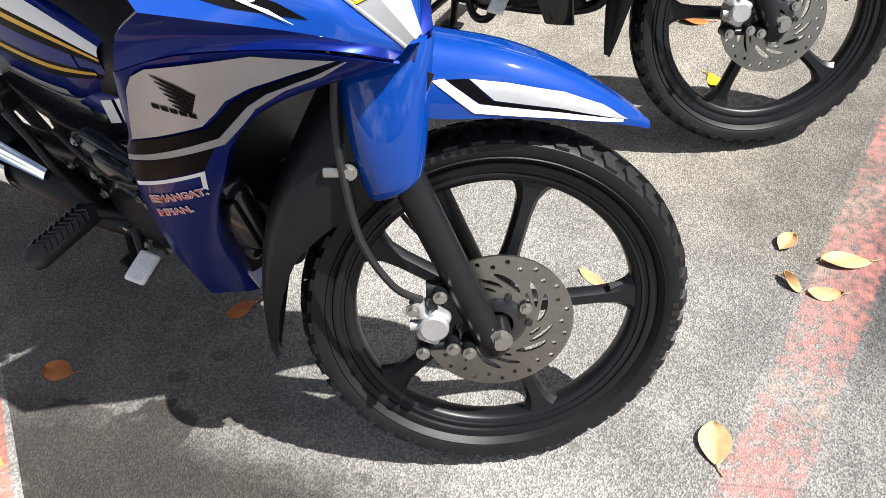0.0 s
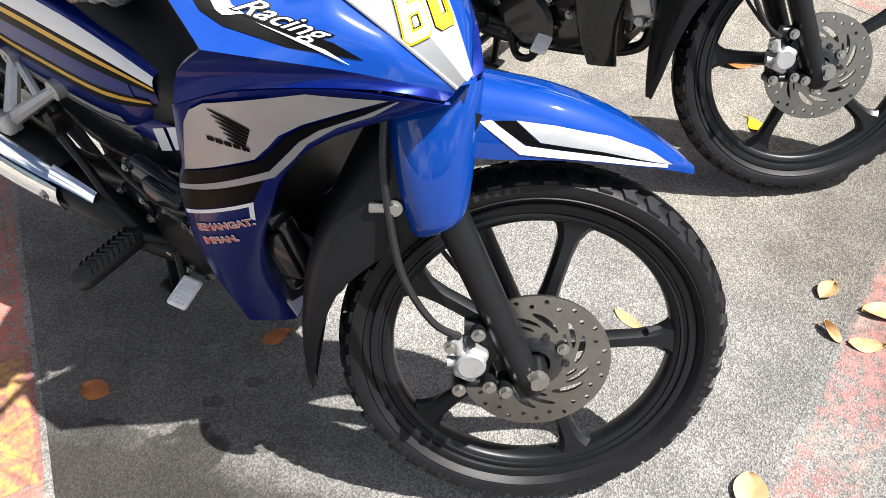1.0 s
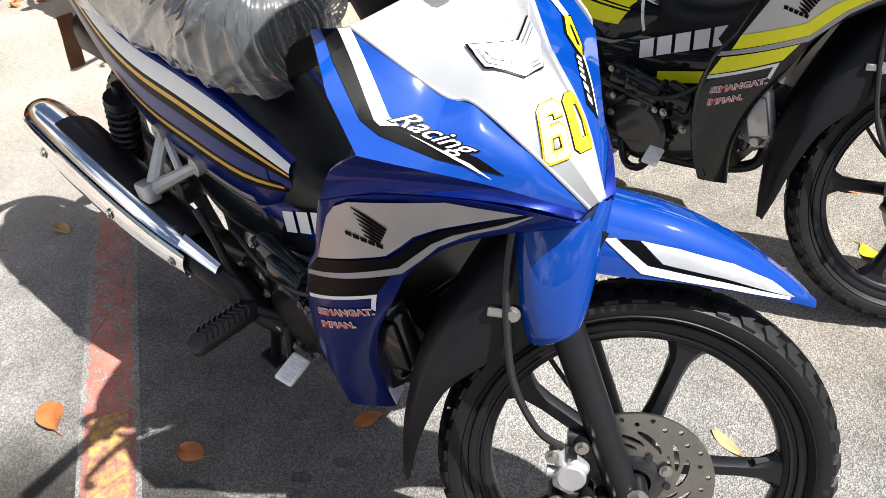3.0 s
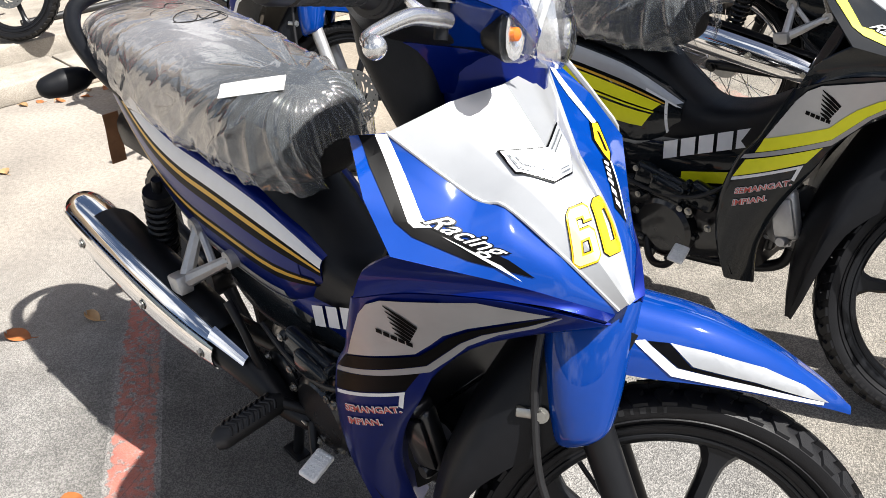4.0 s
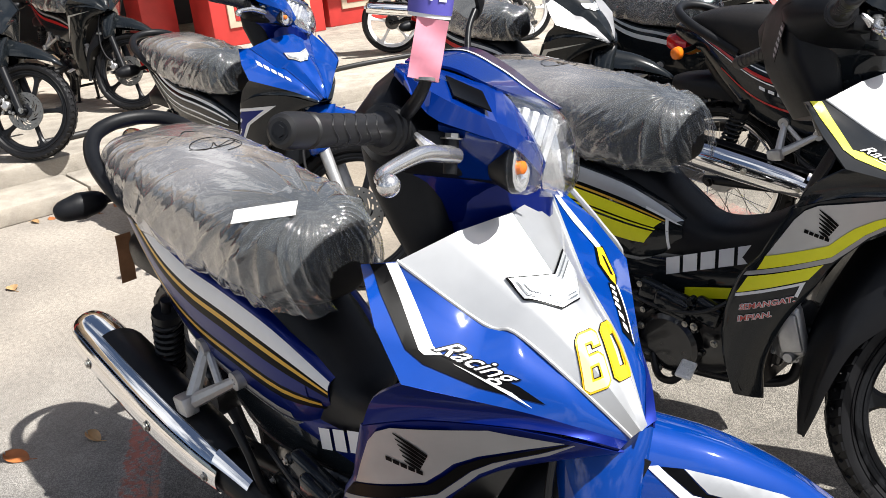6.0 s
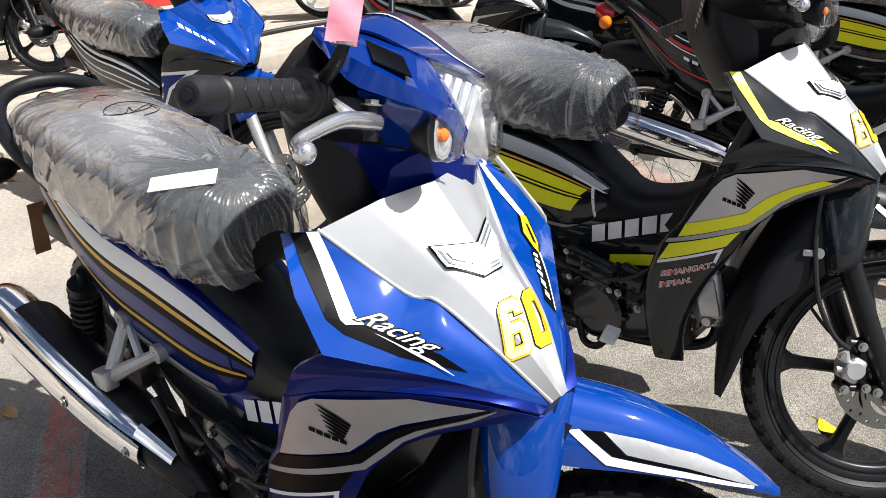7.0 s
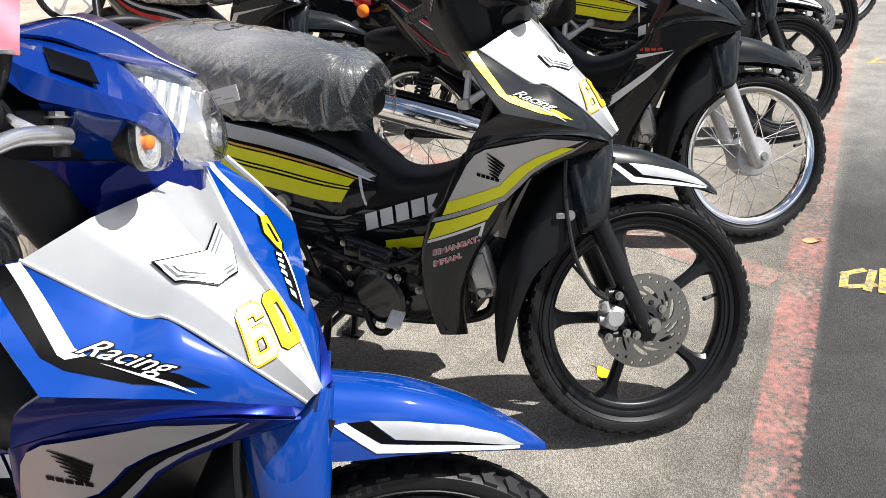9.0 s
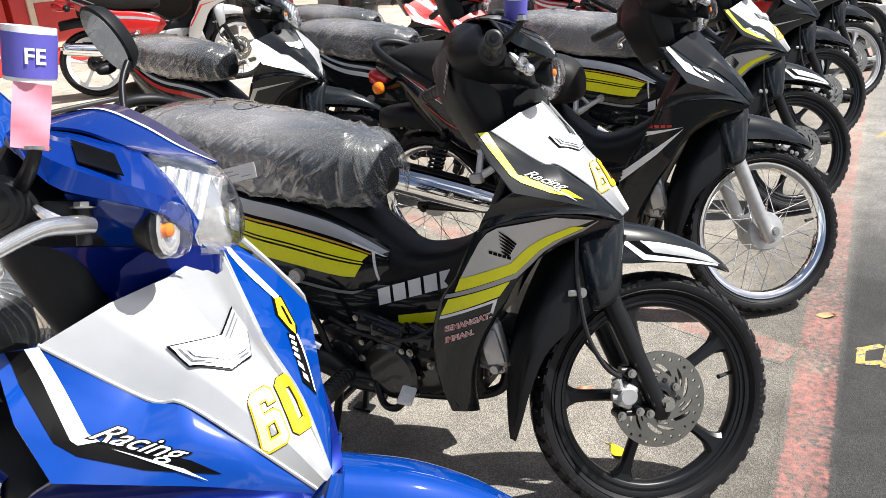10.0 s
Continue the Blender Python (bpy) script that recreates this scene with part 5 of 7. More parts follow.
        part("winker_bulb", ("wbulb", sd), lambda: tube([tuple(Vector((WINKER.x, sd * WINKER.y, WINKER.z)) + winker_axis(sd) * h) for h in (0.002, 0.009, 0.012)], [0.0085, 0.0080, 0.004], 14, 1), ORANGE, bars, winker_place(sd))
        grip = part("grip", ("grip", sd), lambda: grip_mesh(sd), HOSE, bars, None, "black rubber handlebar grip", 25)
        for k in range(5):
            part("grip_wave", ("grip groove", sd, k), lambda: grip_groove_mesh(sd, k), HOSE, grip)
        part("grip_screw", ("grip screw", sd), lambda: bolt_into(bmesh.new(), (GRIP_B[0], sd * GRIP_B[1], GRIP_B[2]), (-0.22, sd * 0.97, -0.06), 0.0055, 0.002), SATIN, grip)
        part("lever_clamp", ("clamp", sd), lambda: lever_clamp_mesh(sd), SATIN, bars)
        part("clamp_bolt", ("clamp bolt", sd), lambda: bolt_into(bmesh.new(), (-0.330, sd * 0.180, 0.998), (0, 0, 1), 0.0085, 0.006), STEEL, bars)
        part("brake_lever", ("lever", sd), lambda: lever_mesh(sd), LEVER, bars, None, "silver hand lever with ball end")
    part("lower_handlebar_cover", "lower cover", lower_cover_mesh, s.get("neck", SHADED_BLUE), bars)
    part("reflector", "reflector", reflector_mesh, SILVERED, bars, None, "", 12)
    for sd in (-1, 1):
        for k in range(4):
            part("reflector_facet", ("facet", sd, k), lambda: reflector_block_mesh(sd, k), LAMP_SILVER, bars)
    part("lamp_bulb", "bulb cap", lambda: revolve([(0.0, 0.0), (0.018, 0.002), (0.022, 0.010), (0.020, 0.010), (0.014, 0.004), (0.0, 0.006)], 24, "x", False, (-0.214, 0, 0.985)), CHROME, bars)
    glass = part("headlight_lens", "headlight", lambda: shell(headlight_rows(0.0), 0.002), LENS, bars, None, "clear headlight lens")
    glass.visible_shadow = False
    part("column_shroud", "shroud", column_shroud_mesh, PLASTIC, bars)
    part("neck_cover", "neck", neck_mesh, s.get("neck", SHADED_BLUE), bike, st)

    # seat and tail
    seat = part("seat", "seat", lambda: hull_x(seat_stations(), 36, 5, 3.0), s.get("seat", VINYL), bike, None, "black vinyl seat")
    if s.get("film", True):
        film = part("seat_film", "film", film_mesh, FILM, seat, None, "clear crinkled plastic film over the seat", 180)
        if s.get("scribble"):
            part("pen_scrawl", "scrawl", scrawl_mesh, DECAL_BLACK, film, None, "black pen loops scrawled on the film")
    part("grab_rail", "rail", rail_mesh, PLASTIC, bike)
    part("tail_cowl", "tail", tail_mesh, s["cover"], bike)
    part("tail_lamp", "taillamp", tail_lamp_mesh, TAIL_RED, bike)
    part("rear_fender", "rfender", rear_fender_mesh, PLASTIC, bike)

    # engine, exhaust, rear wheel
    part("engine", "engine", engine_mesh, ENGINE_BLACK, bike)
    barrel_ = part("cylinder", "cylinder", cylinder_mesh, ENGINE_BLACK, bike)
    for k in range(6):
        part("fin", "fin", lambda: block((0.005, 0.142, 0.136), pose(0, 0, 0), 0.001, 1), ENGINE_BLACK, barrel_, pose(-0.445 + 0.015 * k, 0, 0.350 + 0.002 * k, 0, 8, 0))
    part("oil_cover", "oil cover", oil_cover_mesh, s.get("oil", ALLOY), bike, None, "ribbed oil cooler cover")
    case = part("engine_cover", "side case", side_case_mesh, BLACK, bike, None, "", 50)
    for p in ((-0.672, -0.136, 0.440), (-0.552, -0.136, 0.372), (-0.662, -0.138, 0.376)):
        part("cover_bolt", "case bolt", lambda: bolt_into(bmesh.new(), (0, 0, 0), (0, -1, 0), 0.0052, 0.004), STEEL, case, Matrix.Translation(p))
    part("footpeg_hanger", "peg hanger", peg_hanger_mesh, SATIN, bike)
    part("cylinder_cap", "headcover", head_cover_mesh, ALLOY, bike)
    part("exhaust_pipe", "header", header_mesh, SATIN, bike)
    muffler = part("muffler", "muffler", muffler_mesh, CHROME, bike, None, "chrome muffler")
    part("heat_shield", "heatshield", heat_shield_mesh, SATIN, muffler)
    strap = part("muffler_guard", "strap", muffler_strap_mesh, CHROME, muffler, None, "", 30)
    for p in ((-1.310, -0.2465, 0.436), (-1.040, -0.2365, 0.394), (-0.860, -0.2100, 0.354)):
        part("guard_bolt", "guard bolt", lambda: (lambda b: (rod_into(b, (0, 0.006, 0), (0, -0.002, 0), 0.013, 16), bolt_into(b, (0, -0.004, 0), (0, -1, 0), 0.0075, 0.006))[1])(bmesh.new()), STEEL, strap, Matrix.Translation(p))
    part("pipe_cover", "pipe cover", lambda: shell(smooth_grid([[Vector((x, y - r * math.cos(radians(a)), z + r * math.sin(radians(a)))) for a in (30, 42, 54, 66)] for x, r, y, z in ((-0.765, 0.031, -0.150, 0.335), (-0.800, 0.037, -0.156, 0.350), (-0.840, 0.044, -0.163, 0.366))], 3, 3), 0.003), CHROME, muffler)
    part("brake_pedal", "pedal", pedal_mesh, SATIN, bike)
    part("pedal_pad", "pad", pedal_pad_mesh, PAD_ALLOY, bike, None, "silver studded pedal pad")
    rear = pose(-1.24, 0, 0.285)
    if s.get("wheel", "alloy") == "alloy":
        rw = part("rear_wheel", "alloy", alloy_mesh, s.get("rim", SATIN), bike, rear)
        for k in range(5):
            part("spoke", "alloy spoke", alloy_spoke_mesh, s.get("rim", SATIN), rw, Matrix.Rotation(-radians(22.0 + 72 * k), 4, "Y"))
    else:
        rw = part("rear_wheel", "wire rim", wire_mesh, CHROME, bike, rear)
        part("spokes", "wire", wire_spokes, CHROME, rw)
    tyre = part("tyre", "rear tyre", lambda: tyre_mesh(0.285, 0.040, 40), RUBBER, rw)
    tread = part("tread", "rear tread", lambda: tyre_mesh(0.285, 0.040, 40, True), RUBBER, tyre)
    tread["kind"] = "stuff"
    part("drum_hub", "rear drum", drum_mesh, ENGINE_BLACK if s.get("wheel", "alloy") == "alloy" else ALLOY, rw)
    part("swingarm", "swingarm", swingarm_mesh, SATIN, bike)
    part("centre_stand", "stand", stand_mesh, SATIN, bike)
    if "decals" in s:
        s["decals"](bike, nose, fender, st)
    return bike


def mirrored(bm):
    bmesh.ops.transform(bm, matrix=Matrix.Diagonal((1, -1, 1, 1)), verts=bm.verts)
    bmesh.ops.reverse_faces(bm, faces=bm.faces)
    return bm


# ---------------------------------------------------------------- decals
SIDE_WAY = (0, 1, 0)


def poly_decal(parent, name, key, tree, points, way, material, lift=0.0012, cell=0.014, label=""):
    """A flat shape given by its corners in space, laid onto a panel."""
    way = Vector(way).normalized()
    ex = way.orthogonal().normalized()
    ey = way.cross(ex)
    o = Vector(points[0])
    flat = [((Vector(p) - o).dot(ex), (Vector(p) - o).dot(ey)) for p in points]
    return part(name, key, lambda: lay(flat_fill([flat], cell), TREES[tree], o, ex, ey, way, lift), material, parent, None, label, 180)


def side(points, y=-0.3):
    return [(x, y, z) for x, z in points]


def words_decal(parent, name, key, tree, words, size, origin, ex, ey, way, material, lift, shear=0.0, bold=0.0, narrow=1.0):
    return part(name, key, lambda: lay(text_flat(words, size, shear, bold, 0.007, narrow), TREES[tree], origin, Vector(ex).normalized(), Vector(ey).normalized(), way, lift), material, parent, None, "", 180)


def cover_strip(parent, name, key, r0, r1, c0, c1, material, lift=0.0015, slant=0.0):
    """A stripe along the side cover between two of its rows; slant sets its lower front corner back by so many columns."""
    def make():
        def at(r, c):
            i, j = min(int(r), len(COVER) - 2), min(int(c), len(COVER[0]) - 2)
            a, b = COVER[i][j].lerp(COVER[i][j + 1], c - j), COVER[i + 1][j].lerp(COVER[i + 1][j + 1], c - j)
            return a.lerp(b, r - i) + Vector((0, -lift, 0))
        rows = []
        n = max(2, int(math.ceil(c1 - c0)))
        for k in range(5):
            start = c0 + slant * k / 4
            rows.append([at(r0 + (r1 - r0) * k / 4, start + (c1 - start) * q / n) for q in range(n + 1)])
        bm = bmesh.new()
        add_grid(bm, rows)
        return bm
    return part(name, key, make, material, parent, None, "", 180)


GREY_PANEL = [(-0.352, 0.612), (-0.252, 0.645), (-0.230, 0.666), (-0.213, 0.684), (-0.186, 0.700), (-0.140, 0.716), (-0.104, 0.727), (-0.165, 0.746), (-0.262, 0.736), (-0.282, 0.725), (-0.299, 0.704)]
BAND = [(-0.357, 0.608), (-0.250, 0.641), (-0.228, 0.661), (-0.210, 0.680), (-0.184, 0.696), (-0.140, 0.712), (-0.086, 0.732), (-0.130, 0.709), (-0.176, 0.690), (-0.200, 0.673), (-0.222, 0.650), (-0.247, 0.624), (-0.386, 0.574)]
FINE_LINE = [(-0.387, 0.572), (-0.247, 0.622), (-0.222, 0.648), (-0.200, 0.671), (-0.176, 0.688), (-0.130, 0.707), (-0.086, 0.730), (-0.124, 0.704), (-0.160, 0.690), (-0.195, 0.666), (-0.218, 0.640), (-0.247, 0.610), (-0.394, 0.561)]
LOW_BLACK = [(-0.396, 0.557), (-0.258, 0.606), (-0.283, 0.567), (-0.410, 0.517)]


def wing_mark(parent, key, tree, material):
    """A plain fan of tapering strokes, with a row of small bars under it."""
    def tip(f):
        return Vector((-0.2610 - 0.0005 * f, -0.3, 0.7300 - 0.0094 * f))

    def root(f):
        return Vector((-0.2345 - 0.0030 * f, -0.3, 0.6960 - 0.0052 * f))
    for k in range(6):
        a, b, c, d = tip(k), tip(k + 0.28), root(k + 0.80), root(k)
        poly_decal(parent, "mark", (key, "stroke", k), tree, [tuple(p) for p in (a, a.lerp(d, 0.5) + Vector((0.0012, 0, 0.0012)), d, c, b.lerp(c, 0.5) + Vector((-0.0003, 0, -0.0003)), b)], SIDE_WAY, material, 0.0040, 0.005)
    for k in range(5):
        o = Vector((-0.284, -0.3, 0.6855)) + Vector((0.0370, 0, -0.0200)) * (k / 5)
        u, v = Vector((0.0062, 0, -0.0033)), Vector((-0.0018, 0, -0.0075))
        poly_decal(parent, "mark", (key, "bar", k), tree, [tuple(o), tuple(o + u), tuple(o + u + v), tuple(o + v)], SIDE_WAY, material, 0.0040, 0.005)


def slogan(parent):
    ex, ey = (0.93, 0, 0.365), (0.12, 0, 0.993)
    for words, o in (("SEMANGAT.", (-0.4020, -0.3, 0.4775)), ("IMPIAN.", (-0.4060, -0.3, 0.4485))):
        words_decal(parent, "lettering", ("slogan back", words), "side", words, 0.0198, o, ex, ey, SIDE_WAY, WHITE, 0.0018, 0, 0.0013)
        words_decal(parent, "lettering", ("slogan", words), "side", words, 0.0198, o, ex, ey, SIDE_WAY, DECAL_RED, 0.0026, 0, 0.0001)


def maker_bars(parent, n=5):
    """The maker's large white name on the spine cover, as plain blocks."""
    def make(k):
        bm = bmesh.new()
        for q in ([0] if k else [0]):
            x0 = -0.634 + 0.0425 * k
            z0 = 0.455 + 0.0165 * k
            w, h = 0.035, 0.043
            y = -0.0845 + 0.0018 * k
            rows = [[Vector((x0 + w * i / 3, y, z0 + 0.0136 * i / 3 + h * j / 2)) for i in range(4)] for j in range(3)]
            add_grid(bm, rows)
        return bm
    for k in range(n):
        part("name_block", ("maker", k), lambda: make(k), WHITE, parent)


DIGIT_6 = [[(0.12, 0), (0.48, 0), (0.60, 0.09), (0.60, 0.50), (0.48, 0.60), (0.21, 0.60), (0.21, 0.79), (0.39, 0.79), (0.39, 0.70), (0.60, 0.70), (0.60, 0.91), (0.48, 1.0), (0.12, 1.0), (0, 0.91), (0, 0.09)], [(0.21, 0.19), (0.39, 0.19), (0.39, 0.41), (0.21, 0.41)]]
DIGIT_0 = [[(0.12, 0), (0.48, 0), (0.60, 0.09), (0.60, 0.91), (0.48, 1.0), (0.12, 1.0), (0, 0.91), (0, 0.09)], [(0.22, 0.20), (0.38, 0.20), (0.38, 0.80), (0.22, 0.80)]]


def grown(loop, d):
    """The loop moved outwards by d along its corners' bisectors (inwards when d is below 0)."""
    out = []
    n = len(loop)
    for i in range(n):
        a, b, c = (Vector(loop[(i + k) % n]) for k in (-1, 0, 1))
        e, f = (b - a).normalized(), (c - b).normalized()
        m = Vector((e.y + f.y, -e.x - f.x))
        m = m / max(0.4, m.length_squared / 2)
        out.append(tuple(b + m * d))
    return out


def sixty(parent, fill):
    """The racing number as two square-cut figures with dark rims."""
    ex, ey = Vector((0.015, 0.054, 0.003)).normalized(), Vector((-0.52, 0.12, 0.84)).normalized()
    way = Vector(ex).cross(Vector(ey)).normalized() * -1
    o = Vector((-0.1030, -0.0400, 0.7680))
    size = 0.063

    def figure(loops, shift, d):
        bm = flat_fill([grown(loops[0], d), grown(loops[1], -d)], 0.07)
        for v in bm.verts:
            x, y = v.co.x + shift, v.co.y
            v.co = Vector((size * (x * 0.80 + 0.16 * y), size * y, 0))
        return bm
    for key, loops, shift, colour in (("6", DIGIT_6, 0.0, PALE_YELLOW), ("0", DIGIT_0, 0.74, fill)):
        part("number", ("figure rim", key), lambda: lay(figure(loops, shift, 0.028), TREES["nose"], o, ex, ey, way, 0.0012), DECAL_BLACK, parent, None, "", 180)
        part("number", ("figure edge", key), lambda: lay(figure(loops, shift, 0.014), TREES["nose"], o, ex, ey, way, 0.0018), YELLOW, parent, None, "", 180)
        part("number", ("figure", key), lambda: lay(figure(loops, shift, -0.020), TREES["nose"], o, ex, ey, way, 0.0024), colour, parent, None, "", 180)


def position_lamp(parent):
    """The small chevron lamp set in the front cover."""
    pts = [(-0.200, -0.046, 0.884), (-0.182, -0.042, 0.862), (-0.154, -0.014, 0.847), (-0.154, 0.014, 0.847), (-0.182, 0.042, 0.862), (-0.200, 0.046, 0.884), (-0.184, 0.018, 0.880), (-0.178, 0.0, 0.874), (-0.184, -0.018, 0.880)]
    way = Vector((-0.72, 0, -0.69)).normalized()
    c = Vector((-0.174, 0, 0.868))
    ex = way.orthogonal().normalized()
    ey = way.cross(ex)

    def inset(d):
        flat = grown([((Vector(p) - c).dot(ex), (Vector(p) - c).dot(ey)) for p in pts], -d)
        return [tuple(c + ex * a + ey * b) for a, b in flat]
    poly_decal(parent, "lamp_rim", "emblem rim", "nose", inset(0.0016), way, DECAL_BLACK, 0.0022, 0.005)
    poly_decal(parent, "position_lamp", "emblem", "nose", pts, way, LAMP_CLEAR, 0.0034, 0.005, "clear chevron position lamp")
    for k, (d, m) in enumerate(((-0.0034, LAMP_SMOKE), (-0.0046, LAMP_CLEAR), (-0.0076, LAMP_SMOKE), (-0.0084, LAMP_SILVER))):
        poly_decal(parent, "lamp_facet", ("emblem facet", k), "nose", inset(d), way, m, 0.0046 + 0.0010 * k, 0.005)


FLANK_WAY = (-0.45, 0.72, -0.53)


def racing(parent):
    ex = Vector((0.074, 0.063, -0.056)).normalized()
    way = Vector(FLANK_WAY).normalized()
    ey = (-way).cross(ex).normalized()
    o = Vector((-0.216, -0.158, 0.838))
    words_decal(parent, "lettering", "racing back", "flank", "Racing", 0.0235, o, ex, ey, way, DECAL_BLACK, 0.0020, 0.85, 0.0014, 1.42)
    words_decal(parent, "lettering", "racing", "flank", "Racing", 0.0235, o, ex, ey, way, WHITE, 0.0028, 0.85, 0.0001, 1.42)
    tail = [o + ex * a + ey * b for a, b in ((0.028, -0.004), (0.100, -0.0045), (0.128, -0.010), (0.090, -0.0075))]
    poly_decal(parent, "lettering", "racing tail", "flank", [tuple(p) for p in tail], tuple(way), WHITE, 0.0026, 0.006)


def flank_bands(parent, edge, field):
    poly_decal(parent, "stripe", ("flank field",), "flank", [(-0.307, -0.155, 0.913), (-0.293, -0.139, 0.910), (-0.222, -0.166, 0.840), (-0.205, -0.150, 0.832), (-0.145, -0.100, 0.792), (-0.120, -0.086, 0.772), (-0.170, -0.136, 0.798), (-0.214, -0.172, 0.827), (-0.233, -0.178, 0.841), (-0.281, -0.167, 0.889)], FLANK_WAY, field, 0.0012)
    if edge is None:
        return
    poly_decal(parent, "stripe", ("flank edge",), "flank", [(-0.296, -0.142, 0.911), (-0.288, -0.132, 0.910), (-0.216, -0.156, 0.841), (-0.206, -0.152, 0.832), (-0.218, -0.166, 0.834), (-0.224, -0.168, 0.839)], FLANK_WAY, edge, 0.0020)


def far_flank_bands(parent):
    """White, gold and lettered stripes on the other upper flank."""
    def at(q, j):
        a, b = min(int(q), 11), min(int(j), 23)
        p = FLANK[a][b].lerp(FLANK[a][b + 1], j - b).lerp(FLANK[a + 1][b].lerp(FLANK[a + 1][b + 1], j - b), q - a)
        return (p.x, -p.y, p.z)

    def band(key, points, material, lift):
        poly_decal(parent, "stripe", ("far flank", key), "far flank", [at(q, j) for q, j in points], (-0.45, -0.72, -0.53), material, lift, 0.008)
    band("white", ((1.2, 23.8), (3.6, 23.2), (7.2, 21.0), (6.3, 20.4)), WHITE, 0.0014)
    band("gold edge", ((6.0, 20.7), (7.6, 21.2), (8.2, 18.7), (7.2, 17.2), (5.8, 18.0), (4.8, 19.0)), DECAL_BLACK, 0.0012)
    band("gold", ((6.2, 20.5), (7.3, 20.9), (7.8, 18.8), (7.0, 17.6), (6.1, 18.2), (5.2, 19.0)), YELLOW, 0.0020)
    band("gold slit", ((6.5, 20.0), (6.9, 20.0), (7.2, 18.6), (6.6, 18.6)), DECAL_BLACK, 0.0026)
    band("field", ((5.2, 17.4), (7.6, 17.9), (6.9, 7.6), (3.6, 8.4), (5.0, 13.2)), DECAL_BLACK, 0.0012)
    band("tail", ((7.0, 17.6), (7.5, 17.8), (6.8, 7.9), (6.5, 8.2)), WHITE, 0.0020)
    for k in range(6):
        j = 17.0 - 1.42 * k
        band(("letter", k), ((5.5 - 0.12 * k, j), (6.5 - 0.1 * k, j - 0.2), (6.2 - 0.1 * k, j - 1.1), (5.2 - 0.14 * k, j - 0.8)), WHITE, 0.0020)


def fender_bands(fender):
    poly_decal(fender, "stripe", "fender a", "fender", side([(-0.090, 0.629), (-0.076, 0.631), (-0.034, 0.601), (0.060, 0.587), (0.148, 0.570), (0.148, 0.566), (0.060, 0.579), (-0.040, 0.590)]), SIDE_WAY, WHITE, 0.0014, 0.01)
    poly_decal(fender, "stripe", "fender b", "fender", side([(-0.074, 0.630), (-0.047, 0.630), (-0.018, 0.604), (0.060, 0.591), (0.130, 0.575), (0.060, 0.587), (-0.033, 0.602)]), SIDE_WAY, DECAL_BLACK, 0.0016, 0.01)
    poly_decal(fender, "stripe", "fender c", "fender", side([(-0.046, 0.630), (0.000, 0.624), (0.070, 0.609), (0.120, 0.590), (0.154, 0.569), (0.060, 0.592), (-0.016, 0.605)]), SIDE_WAY, SILVER, 0.0018, 0.01)


def blue_decals(bike, nose, fender, st):
    poly_decal(bike, "side_decal", "grey panel", "side", side(GREY_PANEL), SIDE_WAY, SILVER, 0.0030, 0.005)
    poly_decal(bike, "side_decal", "band", "side", side(BAND), SIDE_WAY, DECAL_BLACK, 0.0030, 0.006)
    poly_decal(bike, "side_decal", "fine line", "side", side(FINE_LINE), SIDE_WAY, GREY, 0.0024, 0.006)
    poly_decal(bike, "side_decal", "low black", "side", side(LOW_BLACK), SIDE_WAY, DECAL_BLACK, 0.0014)
    poly_decal(bike, "side_decal", "white l", "side", side([(-0.409, 0.515), (-0.284, 0.565), (-0.298, 0.526), (-0.303, 0.529), (-0.2935, 0.5550), (-0.411, 0.507)]), SIDE_WAY, WHITE, 0.0016)
    wing_mark(bike, "wing", "side", DECAL_BLACK)
    slogan(bike)
    maker_bars(bike)
    sixty(nose, YELLOW)
    position_lamp(nose)
    racing(bike)
    flank_bands(bike, WHITE, DECAL_BLACK)
    far_flank_bands(bike)
    fender_bands(fender)
    for n, r0, r1, c0, c1, m in (("a", 3.0, 4.9, 0, 22, WHITE), ("b", 4.9, 5.3, 0, 24, DECAL_BLACK), ("c", 5.3, 5.75, 0, 24, GOLD), ("d", 5.75, 6.5, 0, 24, DECAL_BLACK), ("e", 6.5, 8.0, 2, 22, SHADED_BLUE), ("f", 8.0, 8.35, 1, 24, DECAL_BLACK), ("g", 8.35, 8.75, 1, 24, GOLD), ("h", 8.75, 9.3, 0, 24, DECAL_BLACK), ("i", 10.6, 11.3, 4, 18, SILVER), ("j", 11.6, 12.1, 0, 24, SILVER)):
        cover_strip(bike, "stripe", ("blue strip", n), r0, r1, c0, c1, m)


